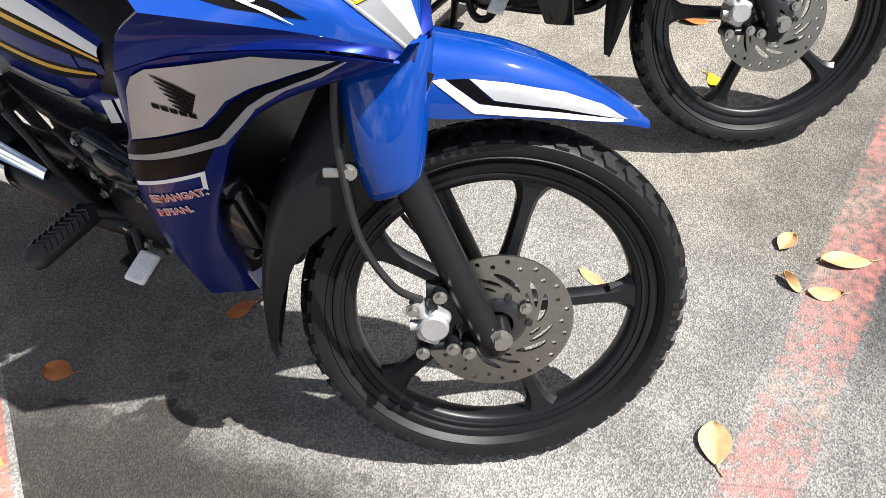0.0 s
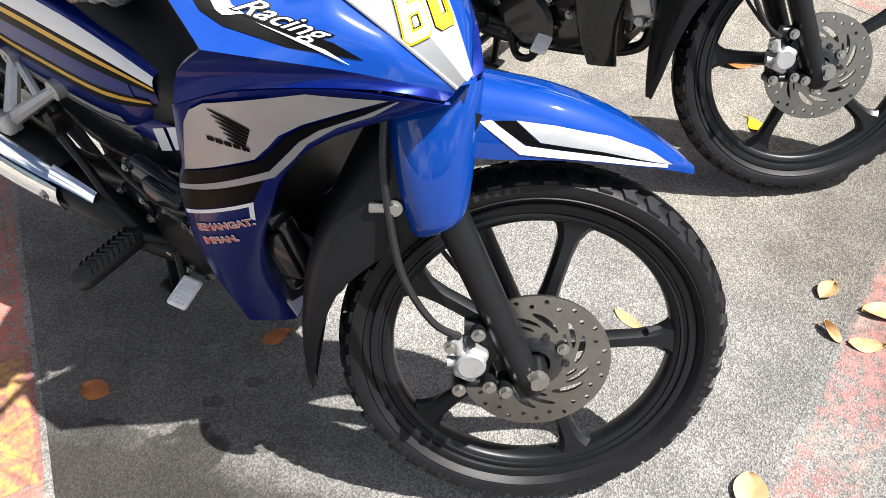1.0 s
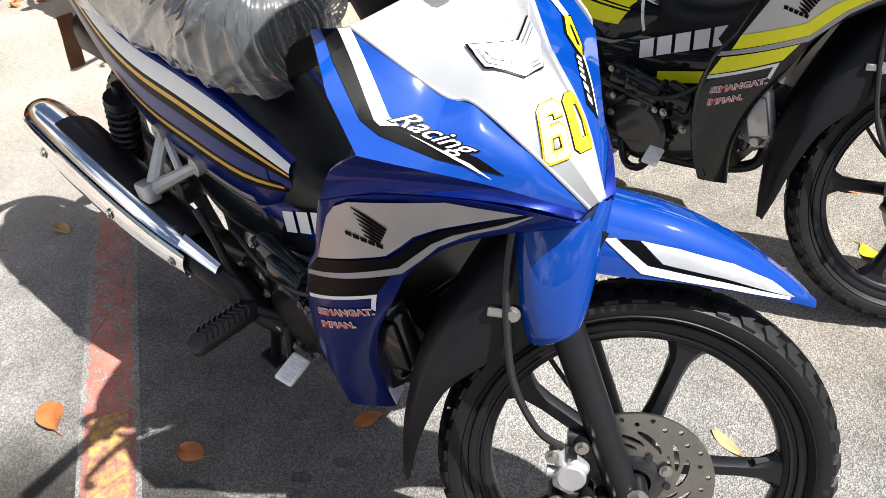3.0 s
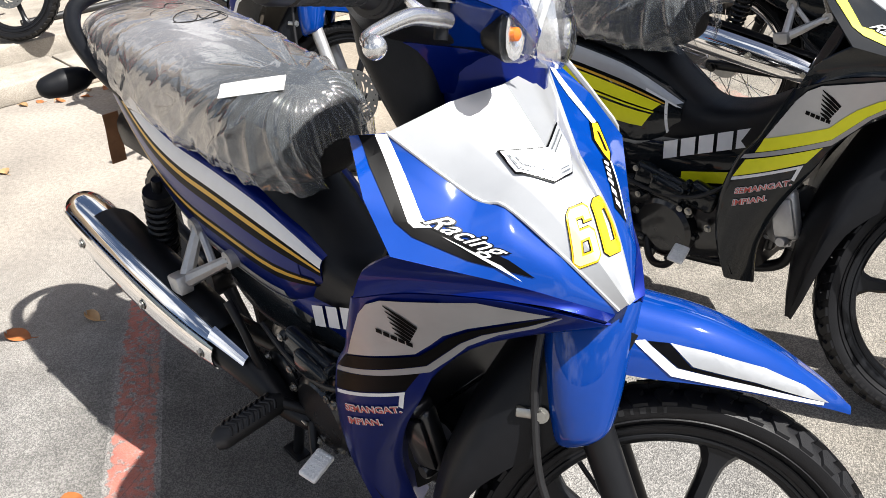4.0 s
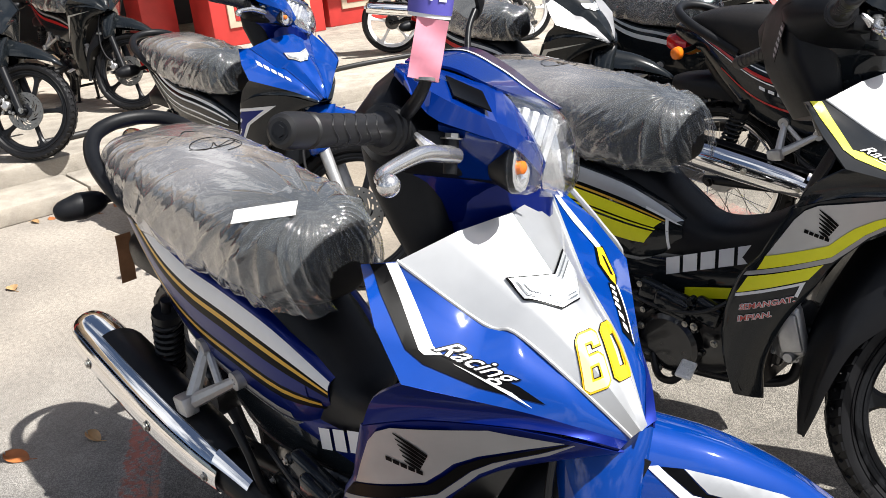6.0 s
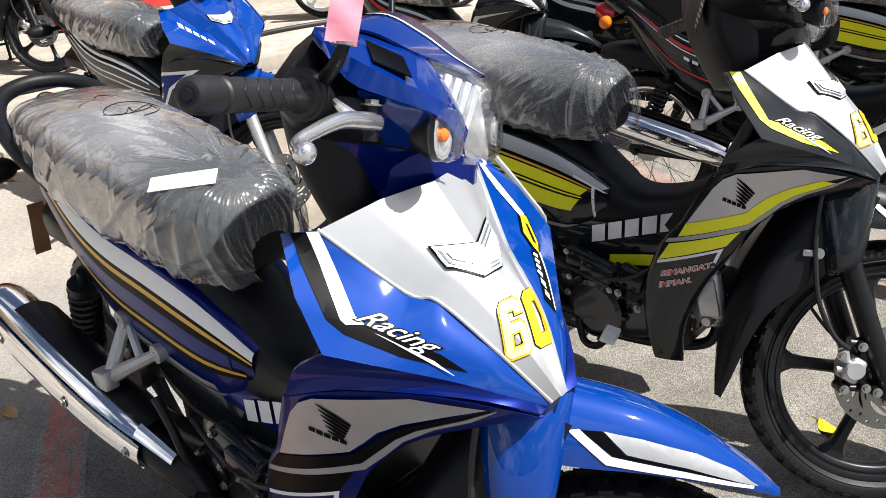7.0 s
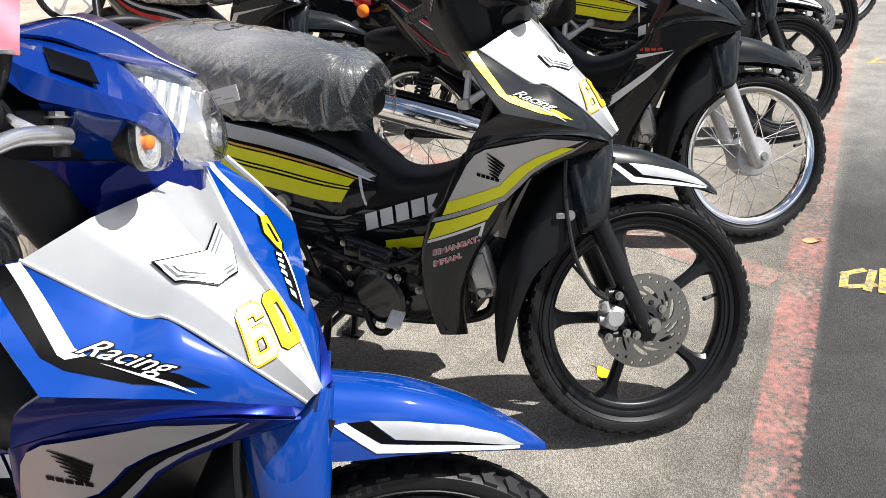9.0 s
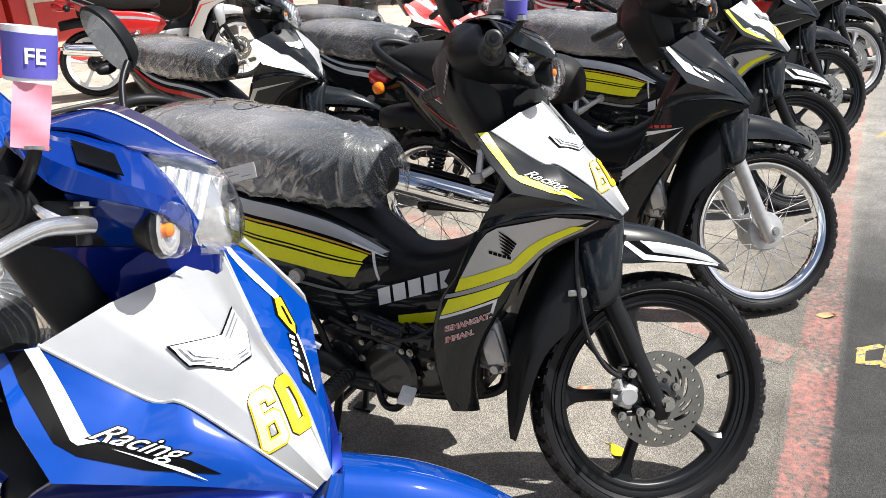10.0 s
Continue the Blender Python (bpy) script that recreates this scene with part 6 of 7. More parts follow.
def lime_decals(bike, nose, fender, st):
    poly_decal(bike, "side_decal", "grey panel", "side", side(GREY_PANEL), SIDE_WAY, SILVER, 0.0030, 0.005)
    poly_decal(bike, "side_decal", "lime a", "side", side([(-0.366, 0.582), (-0.247, 0.624), (-0.222, 0.650), (-0.200, 0.673), (-0.176, 0.690), (-0.120, 0.714), (-0.140, 0.720), (-0.186, 0.704), (-0.213, 0.688), (-0.230, 0.672), (-0.250, 0.650), (-0.350, 0.616)]), SIDE_WAY, LIME, 0.0040, 0.006)
    poly_decal(bike, "side_decal", "fine line", "side", side(FINE_LINE), SIDE_WAY, GREY, 0.0024, 0.006)
    poly_decal(bike, "side_decal", "lime b", "side", side([(-0.408, 0.517), (-0.385, 0.560), (-0.258, 0.604), (-0.280, 0.570)]), SIDE_WAY, LIME, 0.0014)
    poly_decal(bike, "side_decal", "white l", "side", side([(-0.409, 0.515), (-0.284, 0.565), (-0.298, 0.526), (-0.303, 0.529), (-0.2935, 0.5550), (-0.411, 0.507)]), SIDE_WAY, WHITE, 0.0016)
    wing_mark(bike, "wing", "side", DECAL_BLACK)
    slogan(bike)
    maker_bars(bike)
    part("side_decal", "lime frame", lambda: (lambda b: (add_grid(b, [[Vector((-0.585 + 0.036 * i, -0.0835 + 0.0012 * i, z + 0.009 * i)) for i in range(5)] for z in (0.408, 0.436)]), b)[1])(bmesh.new()), LIME, bike)
    sixty(nose, YELLOW)
    position_lamp(nose)
    racing(bike)
    flank_bands(bike, None, LIME)
    fender_bands(fender)
    for n, r0, r1, c0, c1, m in (("a", 3.0, 4.9, 0, 22, SILVER), ("b", 4.9, 5.3, 0, 24, DECAL_BLACK), ("c0", 5.3, 5.55, 1.6, 24, GOLD), ("c", 5.75, 7.1, 1.9, 24, LIME), ("d", 7.1, 7.3, 1.4, 24, DECAL_BLACK), ("e", 7.3, 7.5, 2.4, 24, LIME), ("f", 7.75, 9.5, 2.6, 24, LIME), ("j", 11.4, 12.1, 3.0, 24, SILVER)):
        cover_strip(bike, "stripe", ("lime strip", n), r0, r1, c0, c1, m, 0.0015, 0.45 * (r1 - r0))
    cover_strip(bike, "stripe", ("lime strip", "end"), 4.9, 10.6, 1.35, 1.6, WHITE, 0.0018, 0.0)
    cover_strip(bike, "stripe", ("lime strip", "tip"), 4.5, 4.9, 0.0, 3.0, WHITE, 0.0018, 0.6)


def flank_blocks(bike, key, material, n=5):
    """A model name on the upper flank, as slanted plain blocks."""
    a, b = Vector((-0.236, -0.150, 0.862)), Vector((-0.128, -0.080, 0.790))
    up = Vector((-0.010, -0.004, 0.020))
    for k in range(n):
        p, q = a.lerp(b, (k + 0.08) / n), a.lerp(b, (k + 0.80) / n)
        poly_decal(bike, "name_block", (key, k), "flank", [tuple(p), tuple(q), tuple(q + up * (1 - 0.08 * k)), tuple(p + up * (1 - 0.08 * k))], FLANK_WAY, material, 0.0018, 0.01)


def sea_decals(bike, nose, fender, st):
    flank_blocks(bike, "sea name", WHITE)
    position_lamp(nose)
    poly_decal(bike, "side_decal", "sea edge", "side", side([(-0.392, 0.700), (-0.180, 0.712), (-0.300, 0.640), (-0.395, 0.520), (-0.412, 0.600)]), SIDE_WAY, WHITE, 0.0014)
    poly_decal(bike, "side_decal", "sea field", "side", side([(-0.372, 0.690), (-0.225, 0.698), (-0.310, 0.645), (-0.388, 0.545), (-0.398, 0.600)]), SIDE_WAY, SHADED_BLUE, 0.0024)
    for n, r0, r1, c0, c1, m in (("a", 3.4, 4.1, 0, 24, WHITE), ("c", 4.8, 5.2, 2, 24, WHITE), ("d", 6.4, 6.7, 2, 20, WHITE), ("f", 7.4, 7.7, 0, 16, SILVER)):
        cover_strip(bike, "stripe", ("sea strip", n), r0, r1, c0, c1, m)


def dark_decals(bike, nose, fender, st):
    flank_blocks(bike, "dark name", SILVER, 4)
    for k in range(4):
        cover_strip(bike, "name_block", ("tail name", k), 6.3, 6.8, 14 - 1.2 * k, 14.8 - 1.2 * k, WHITE, 0.0024)
    poly_decal(bike, "side_decal", "silver hook", "side", side([(-0.236, 0.667), (-0.332, 0.660), (-0.396, 0.648), (-0.414, 0.605), (-0.449, 0.507), (-0.432, 0.548), (-0.385, 0.630), (-0.332, 0.647)]), SIDE_WAY, WHITE, 0.0016, 0.006)
    poly_decal(bike, "side_decal", "silver slash", "side", side([(-0.236, 0.662), (-0.328, 0.592), (-0.459, 0.488), (-0.445, 0.468), (-0.313, 0.580)]), SIDE_WAY, WHITE, 0.0016, 0.006)
    for k in range(5):
        x = -0.352 + 0.0176 * k
        poly_decal(bike, "name_block", ("red name", k), "side", side([(x, 0.685 - 0.0015 * k), (x + 0.013, 0.684 - 0.0015 * k), (x + 0.013, 0.670), (x, 0.670)]), SIDE_WAY, RED, 0.0018, 0.006)
    poly_decal(bike, "stripe", "dark flank", "flank", [(-0.302, -0.150, 0.912), (-0.292, -0.138, 0.910), (-0.205, -0.140, 0.838), (-0.170, -0.125, 0.806), (-0.230, -0.172, 0.845)], FLANK_WAY, SILVER, 0.0016)
    for n, r0, r1, c0, c1, m in (("a", 3.6, 3.9, 0, 22, WHITE), ("c", 4.6, 5.2, 2, 24, RED), ("d", 5.4, 5.6, 2, 24, WHITE), ("f", 8.4, 8.7, 0, 20, RED)):
        cover_strip(bike, "stripe", ("wire strip", n), r0, r1, c0, c1, m)


def plain_decals(m1, m2, tag):
    def fn(bike, nose, fender, st):
        poly_decal(bike, "side_decal", "dark white", "side", side([(-0.420, 0.520), (-0.300, 0.700), (-0.130, 0.722), (-0.285, 0.690), (-0.400, 0.530)]), SIDE_WAY, m1, 0.0014)
        poly_decal(bike, "stripe", "dark flank", "flank", [(-0.302, -0.150, 0.912), (-0.292, -0.138, 0.910), (-0.205, -0.140, 0.838), (-0.170, -0.125, 0.806), (-0.230, -0.172, 0.845)], FLANK_WAY, m1, 0.0016)
        position_lamp(nose)
        for n, r0, r1, c0, c1, m in (("a", 3.4, 4.2, 0, 22, m1), ("c", 5.0, 6.0, 2, 24, m2)):
            cover_strip(bike, "stripe", ("dark strip", n), r0, r1, c0, c1, m)
    return fn


# ---------------------------------------------------------------- the row of motorcycles
LIME_BASE = dict(scribble=True, spin=33.0, nose=SILVER, flank=BLACK, under=BLACK, shield=BLACK, cover=BLACK, fender=BLACK, visor=BLACK, neck=BLACK, decals=lime_decals)
DARK_BASE = dict(nose=BLACK, flank=BLACK, under=BLACK, shield=BLACK, cover=BLACK, fender=BLACK, visor=BLACK, neck=BLACK)
BLUE_STYLE = dict(scribble=True, oil=ENGINE_BLACK, nose=SILVER, flank=BLUE, under=SHADED_BLUE, shield=SHADED_BLUE, cover=SHADED_BLUE, fender=BLUE, visor=DEEP_BLUE, neck=SHADED_BLUE, frame=SHADED_BLUE, brow=VIOLET_BLACK, brow_line=WHITE, decals=blue_decals)
WIRE_STYLE = dict(DARK_BASE, wheel="wire", brake="drum", fork=ALLOY, film=False, winker=ORANGE, decals=dark_decals)
GREY_STYLE = dict(DARK_BASE, decals=plain_decals(SILVER, RED, "grey"))
RED_STYLE = dict(DARK_BASE, nose=RED, flank=RED, cover=RED, visor=RED, decals=plain_decals(SILVER, WHITE, "red"))
SEA_STYLE = dict(nose=BLUE, flank=BLUE, under=BLACK, shield=BLACK, cover=BLACK, fender=BLUE, visor=BLUE, neck=SHADED_BLUE, fork=ALLOY, decals=sea_decals)
SPORT_STYLE = dict(nose=SILVER, flank=SILVER, under=RED, shield=SILVER, cover=RED, fender=SILVER, visor=SILVER, neck=BLACK, rim=WHITE, fork=SATIN, steer=8, film=False, decals=plain_decals(RED, SILVER, "sport"))
ORANGE_STYLE = dict(DARK_BASE, nose=ORANGE_PAINT, flank=RED, cover=ORANGE_PAINT, visor=ORANGE_PAINT, decals=plain_decals(SILVER, RED, "orange"))

hero = motorcycle(BLUE_STYLE, pose(0, 0, 0, 1.0), "blue and silver underbone motorcycle with film-wrapped seat and racing decals")
motorcycle(LIME_BASE, pose(0.053, 0.944, 0, 1.2, 0, 1.0), "black and silver underbone motorcycle with lime stripes and wrapped seat")
motorcycle(WIRE_STYLE, pose(0.125, 2.065, 0, 1), "black underbone motorcycle with chrome wire wheels and red tail stripes")
motorcycle(LIME_BASE, pose(0.110, 3.130, 0, 1), "black and silver underbone motorcycle with lime stripes and wrapped seat")
motorcycle(GREY_STYLE, pose(0.120, 4.420, 0, 1), "glossy black underbone motorcycle with silver flashes")
motorcycle(dict(GREY_STYLE, rim=ALLOY), pose(0.200, 5.650, 0, 1), "glossy black underbone motorcycle with pale cast wheels")
motorcycle(RED_STYLE, pose(0.220, 6.900, 0, 1), "red and black underbone motorcycle in the parked row")
motorcycle(SEA_STYLE, pose(-1.970, 0.910, 0, 1, 0, 2), "bright blue and black underbone motorcycle with wrapped seat")
motorcycle(dict(GREY_STYLE, flank=GREY, decals=plain_decals(SILVER, RED, "k4")), pose(-1.770, 2.330, 0, 1, 0, -2), "black underbone motorcycle with red tail stripe and wrapped seat")
motorcycle(dict(RED_STYLE, cover=BLACK), pose(-1.080, 2.960, 0, 1), "red and black underbone motorcycle nosed between its neighbours")
motorcycle(GREY_STYLE, pose(-4.560, 0.500, 0.20, 1, 0, 4), "black underbone motorcycle parked on the pavement")
motorcycle(GREY_STYLE, pose(-5.470, 1.450, 0.20, 1, 0, 4), "black underbone motorcycle parked on the pavement by the shop")
motorcycle(SPORT_STYLE, pose(-4.850, 5.000, 0.20, 1, 0, 52), "white and red faired motorcycle with pale wheels")
motorcycle(RED_STYLE, pose(-1.960, 3.960, 0, 1), "red underbone motorcycle with wrapped seat in the back row")
motorcycle(ORANGE_STYLE, pose(-1.300, 5.020, 0, 1), "orange and red underbone motorcycle with wrapped seat")
motorcycle(RED_STYLE, pose(-1.250, 6.280, 0, 1), "red and black underbone motorcycle at the back row")


# ---------------------------------------------------------------- ground
def asphalt(name, dark, light, paint=None, wear=0.5, second=None, rough=0.9, under=None, road=False, edged=False):
    """Worn asphalt with visible stones; paint lies over it where it has not worn away."""
    m = bpy.data.materials.new(name)
    m.use_nodes = True
    n, l = m.node_tree.nodes, m.node_tree.links
    p = n["Principled BSDF"]
    co = n.new("ShaderNodeTexCoord")

    def noise_tex(scale, detail=4.0):
        t = n.new("ShaderNodeTexNoise")
        t.inputs["Scale"].default_value, t.inputs["Detail"].default_value = scale, detail
        l.new(co.outputs["Object"], t.inputs["Vector"])
        return t.outputs["Fac"]

    def ramp(fac, stops):
        r = n.new("ShaderNodeValToRGB")
        r.color_ramp.elements[0].position, r.color_ramp.elements[0].color = stops[0][0], (*stops[0][1], 1)
        r.color_ramp.elements[1].position, r.color_ramp.elements[1].color = stops[-1][0], (*stops[-1][1], 1)
        for pos, c in stops[1:-1]:
            e = r.color_ramp.elements.new(pos)
            e.color = (*c, 1)
        l.new(fac, r.inputs["Fac"])
        return r.outputs["Color"]

    def mix(fac, a, b, mode="MIX"):
        x = n.new("ShaderNodeMix")
        x.data_type, x.blend_type = "RGBA", mode
        if isinstance(fac, float):
            x.inputs["Factor"].default_value = fac
        else:
            l.new(fac, x.inputs["Factor"])
        for s, v in ((6, a), (7, b)):
            if isinstance(v, tuple):
                x.inputs[s].default_value = (*v, 1)
            else:
                l.new(v, x.inputs[s])
        return x.outputs[2]

    stones = n.new("ShaderNodeTexVoronoi")
    stones.inputs["Scale"].default_value = 340
    l.new(co.outputs["Object"], stones.inputs["Vector"])
    stone = n.new("ShaderNodeSeparateColor")
    l.new(stones.outputs["Color"], stone.inputs[0])
    d = tuple(c * 0.80 for c in dark)
    body = ramp(stone.outputs[0], [(0.0, d), (0.35, dark), (0.75, light), (0.97, tuple(min(1, c * 1.12) for c in light))])
    body = mix(0.24, body, ramp(noise_tex(420, 2), [(0.38, d), (0.62, light)]))
    big = ramp(noise_tex(1.7, 6), [(0.35, (0.78, 0.77, 0.76)), (0.65, (1.12, 1.1, 1.07))])
    body = mix(1.0, body, big, "MULTIPLY")
    mid = ramp(noise_tex(9, 5), [(0.35, (0.8, 0.8, 0.8)), (0.68, (1.12, 1.12, 1.12))])
    body = mix(1.0, body, mid, "MULTIPLY")
    if second:
        sep = n.new("ShaderNodeSeparateXYZ")
        l.new(co.outputs["Object"], sep.inputs[0])
        ad = n.new("ShaderNodeMath")
        ad.operation = "MULTIPLY_ADD"
        ad.inputs[1].default_value = 1.2
        l.new(noise_tex(1.1, 5), ad.inputs[0])
        l.new(sep.outputs["X"], ad.inputs[2])
        mr = n.new("ShaderNodeMapRange")
        mr.inputs["From Min"].default_value, mr.inputs["From Max"].default_value = second[1], second[2]
        l.new(ad.outputs[0], mr.inputs["Value"])
        smooth = mix(1.0, ramp(noise_tex(60, 6), [(0.3, tuple(c * 0.8 for c in second[0])), (0.7, tuple(c * 1.15 for c in second[0]))]), big, "MULTIPLY")
        body = mix(mr.outputs[0], smooth, body)
    if road:
        def mth(op, x, y):
            q = n.new("ShaderNodeMath")
            q.operation = op
            q.use_clamp = op == "ADD"
            for k, v in enumerate((x, y)):
                if isinstance(v, (int, float)):
                    q.inputs[k].default_value = v
                else:
                    l.new(v, q.inputs[k])
            return q.outputs[0]

        def span(x, a, b):
            q = n.new("ShaderNodeMapRange")
            q.inputs["From Min"].default_value, q.inputs["From Max"].default_value = a, b
            l.new(x, q.inputs["Value"])
            return q.outputs[0]
        xyz = n.new("ShaderNodeSeparateXYZ")
        l.new(co.outputs["Object"], xyz.inputs[0])
        X, Y = xyz.outputs["X"], xyz.outputs["Y"]
        # asphalt colour darkened towards and outside the red line, fading along the row
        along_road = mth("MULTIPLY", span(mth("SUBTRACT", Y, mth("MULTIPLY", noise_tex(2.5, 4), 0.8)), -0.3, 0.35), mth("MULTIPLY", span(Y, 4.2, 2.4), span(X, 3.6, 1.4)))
        outer_dark = mth("MULTIPLY", mth("ADD", mth("MULTIPLY", span(X, 0.36, 0.42), 0.40), mth("MULTIPLY", span(mth("ADD", X, mth("MULTIPLY", noise_tex(6, 4), 0.3)), 0.02, 0.44), 0.60)), along_road)
        body = mix(mth("MULTIPLY", outer_dark, 0.95), body, mix(1.0, body, (0.115, 0.118, 0.126), "MULTIPLY"))
        # sandier, browner surfacing between the second motorcycle and the next
        sandy = mth("MULTIPLY", span(mth("ADD", Y, mth("MULTIPLY", noise_tex(3.0, 4), 0.6)), 0.75, 1.15), span(X, 0.45, 0.30))
        body = mix(sandy, body, mix(1.0, body, (1.04, 0.965, 0.83), "MULTIPLY"))
        # oil soaked into the bay, and shade painted over it as two wide ellipses
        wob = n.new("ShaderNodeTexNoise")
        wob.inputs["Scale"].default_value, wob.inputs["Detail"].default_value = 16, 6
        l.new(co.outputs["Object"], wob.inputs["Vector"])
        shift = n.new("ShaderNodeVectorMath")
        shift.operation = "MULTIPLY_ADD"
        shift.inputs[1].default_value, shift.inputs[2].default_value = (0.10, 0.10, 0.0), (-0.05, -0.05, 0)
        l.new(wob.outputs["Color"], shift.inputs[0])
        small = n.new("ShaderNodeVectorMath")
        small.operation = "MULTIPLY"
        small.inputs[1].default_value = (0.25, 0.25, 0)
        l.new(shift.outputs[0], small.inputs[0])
        stain_shade = None
        for cx, cy, rx, ry, turn, amount, inner in OIL_AND_SHADE:
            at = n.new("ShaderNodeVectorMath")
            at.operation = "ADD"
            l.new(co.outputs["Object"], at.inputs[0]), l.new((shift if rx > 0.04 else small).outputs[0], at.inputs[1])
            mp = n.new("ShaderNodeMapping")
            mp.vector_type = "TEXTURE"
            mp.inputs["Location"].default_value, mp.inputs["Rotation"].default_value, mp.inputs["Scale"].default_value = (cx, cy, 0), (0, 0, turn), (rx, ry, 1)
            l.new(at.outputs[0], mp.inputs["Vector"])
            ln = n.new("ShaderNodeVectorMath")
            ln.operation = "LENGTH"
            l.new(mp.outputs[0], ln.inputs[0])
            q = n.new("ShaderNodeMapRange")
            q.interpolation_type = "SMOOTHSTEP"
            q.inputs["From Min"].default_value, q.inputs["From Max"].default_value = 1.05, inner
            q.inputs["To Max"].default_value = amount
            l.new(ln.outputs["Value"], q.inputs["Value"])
            stain_shade = q.outputs[0] if stain_shade is None else mth("MAXIMUM", stain_shade, q.outputs[0])
        stain_shade = mth("MULTIPLY", stain_shade, span(noise_tex(11, 5), 0.05, 0.36))
        body = mix(stain_shade, body, mix(1.0, body, (0.13, 0.118, 0.108), "MULTIPLY"))
    if paint:
        tone = ramp(noise_tex(14, 5), [(0.3, tuple(c * 0.7 for c in paint)), (0.7, tuple(min(1, c * 1.25) for c in paint))])
        if under:
            tone = mix(ramp(noise_tex(5.0, 3), [(0.52, (0, 0, 0)), (0.62, (1, 1, 1))]), tone, under)
        if edged:
            uv = n.new("ShaderNodeUVMap")
            su = n.new("ShaderNodeSeparateXYZ")
            l.new(uv.outputs[0], su.inputs[0])
            off = n.new("ShaderNodeMath")
            off.operation = "SUBTRACT"
            off.inputs[1].default_value = 0.5
            l.new(su.outputs["X"], off.inputs[0])
            ab = n.new("ShaderNodeMath")
            ab.operation = "ABSOLUTE"
            l.new(off.outputs[0], ab.inputs[0])
            rim = n.new("ShaderNodeMapRange")
            rim.inputs["From Min"].default_value, rim.inputs["From Max"].default_value, rim.inputs["To Max"].default_value = 0.36, 0.50, 0.42
            l.new(ab.outputs[0], rim.inputs["Value"])
            tot = n.new("ShaderNodeMath")
            mixn = n.new("ShaderNodeMath")
            mixn.operation = "MULTIPLY_ADD"
            mixn.inputs[1].default_value = 0.75
            l.new(noise_tex(2.4, 5), mixn.inputs[0]), l.new(noise_tex(55, 4), mixn.inputs[2])
            l.new(mixn.outputs[0], tot.inputs[0]), l.new(rim.outputs[0], tot.inputs[1])
            fade = ramp(tot.outputs[0], [(wear + 0.16, (0.18, 0.18, 0.18)), (wear + 0.54, (1, 1, 1))])
        else:
            fade = ramp(noise_tex(70, 10), [(wear - 0.12, (0, 0, 0)), (wear + 0.1, (1, 1, 1))])
        body = mix(fade, tone, body)
        crack = n.new("ShaderNodeTexVoronoi")
        crack.feature = "DISTANCE_TO_EDGE"
        crack.inputs["Scale"].default_value = 5
        l.new(co.outputs["Object"], crack.inputs["Vector"])
        body = mix(ramp(crack.outputs["Distance"], [(0.002, (0.5, 0.5, 0.5)), (0.008, (0, 0, 0))]), body, tuple(c * 0.5 for c in dark))
    l.new(body, p.inputs["Base Color"])
    p.inputs["Roughness"].default_value = rough
    b = n.new("ShaderNodeBump")
    b.inputs["Strength"].default_value, b.inputs["Distance"].default_value = (0.75 if not paint else 0.5), 0.003
    h = n.new("ShaderNodeMath")
    h.operation = "ADD"
    l.new(stones.outputs["Distance"], h.inputs[0]), l.new(noise_tex(300, 4), h.inputs[1])
    l.new(h.outputs[0], b.inputs["Height"])
    l.new(b.outputs[0], p.inputs["Normal"])
    return m


# small oil spots first; the last two wide ellipses are painted shade
OIL_AND_SHADE = ((-0.64, -0.42, 0.105, 0.075, 0.7, 0.85, 0.8), (-0.505, -0.345, 0.105, 0.062, 0.75, 0.95, 0.8), (-0.513, -0.153, 0.024, 0.015, 0.6, 0.7, 0.8), (-0.543, -0.226, 0.024, 0.015, 0.6, 0.75, 0.8),
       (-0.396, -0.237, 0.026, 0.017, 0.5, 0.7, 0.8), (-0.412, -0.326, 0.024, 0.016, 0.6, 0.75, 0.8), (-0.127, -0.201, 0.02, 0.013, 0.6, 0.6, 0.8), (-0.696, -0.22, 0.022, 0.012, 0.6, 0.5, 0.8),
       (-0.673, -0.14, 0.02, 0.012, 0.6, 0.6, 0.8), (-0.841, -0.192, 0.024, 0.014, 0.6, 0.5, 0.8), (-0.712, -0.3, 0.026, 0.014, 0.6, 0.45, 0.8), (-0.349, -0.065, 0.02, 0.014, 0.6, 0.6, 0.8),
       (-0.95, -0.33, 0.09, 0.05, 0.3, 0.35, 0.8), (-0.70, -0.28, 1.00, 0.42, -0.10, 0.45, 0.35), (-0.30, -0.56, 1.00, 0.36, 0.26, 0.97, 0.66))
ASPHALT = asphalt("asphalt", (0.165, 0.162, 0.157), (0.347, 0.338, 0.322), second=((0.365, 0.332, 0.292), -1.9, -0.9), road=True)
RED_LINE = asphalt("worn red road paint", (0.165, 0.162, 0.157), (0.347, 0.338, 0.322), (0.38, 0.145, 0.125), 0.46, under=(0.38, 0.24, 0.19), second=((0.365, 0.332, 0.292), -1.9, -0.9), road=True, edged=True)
NEAR_RED = asphalt("red bay paint", (0.165, 0.162, 0.157), (0.347, 0.338, 0.322), (0.46, 0.140, 0.100), 0.66, under=(0.44, 0.20, 0.14), second=((0.365, 0.332, 0.292), -1.9, -0.9), edged=True)
YELLOW_OVER = asphalt("worn yellow paint over red", (0.30, 0.14, 0.12), (0.38, 0.17, 0.14), (0.60, 0.42, 0.08), 0.46, edged=True)
YELLOW_LINE = asphalt("worn yellow road paint", (0.13, 0.12, 0.11), (0.36, 0.34, 0.3), (0.62, 0.42, 0.05), 0.5)
CONCRETE = asphalt("pale concrete", (0.37, 0.335, 0.285), (0.50, 0.46, 0.40))


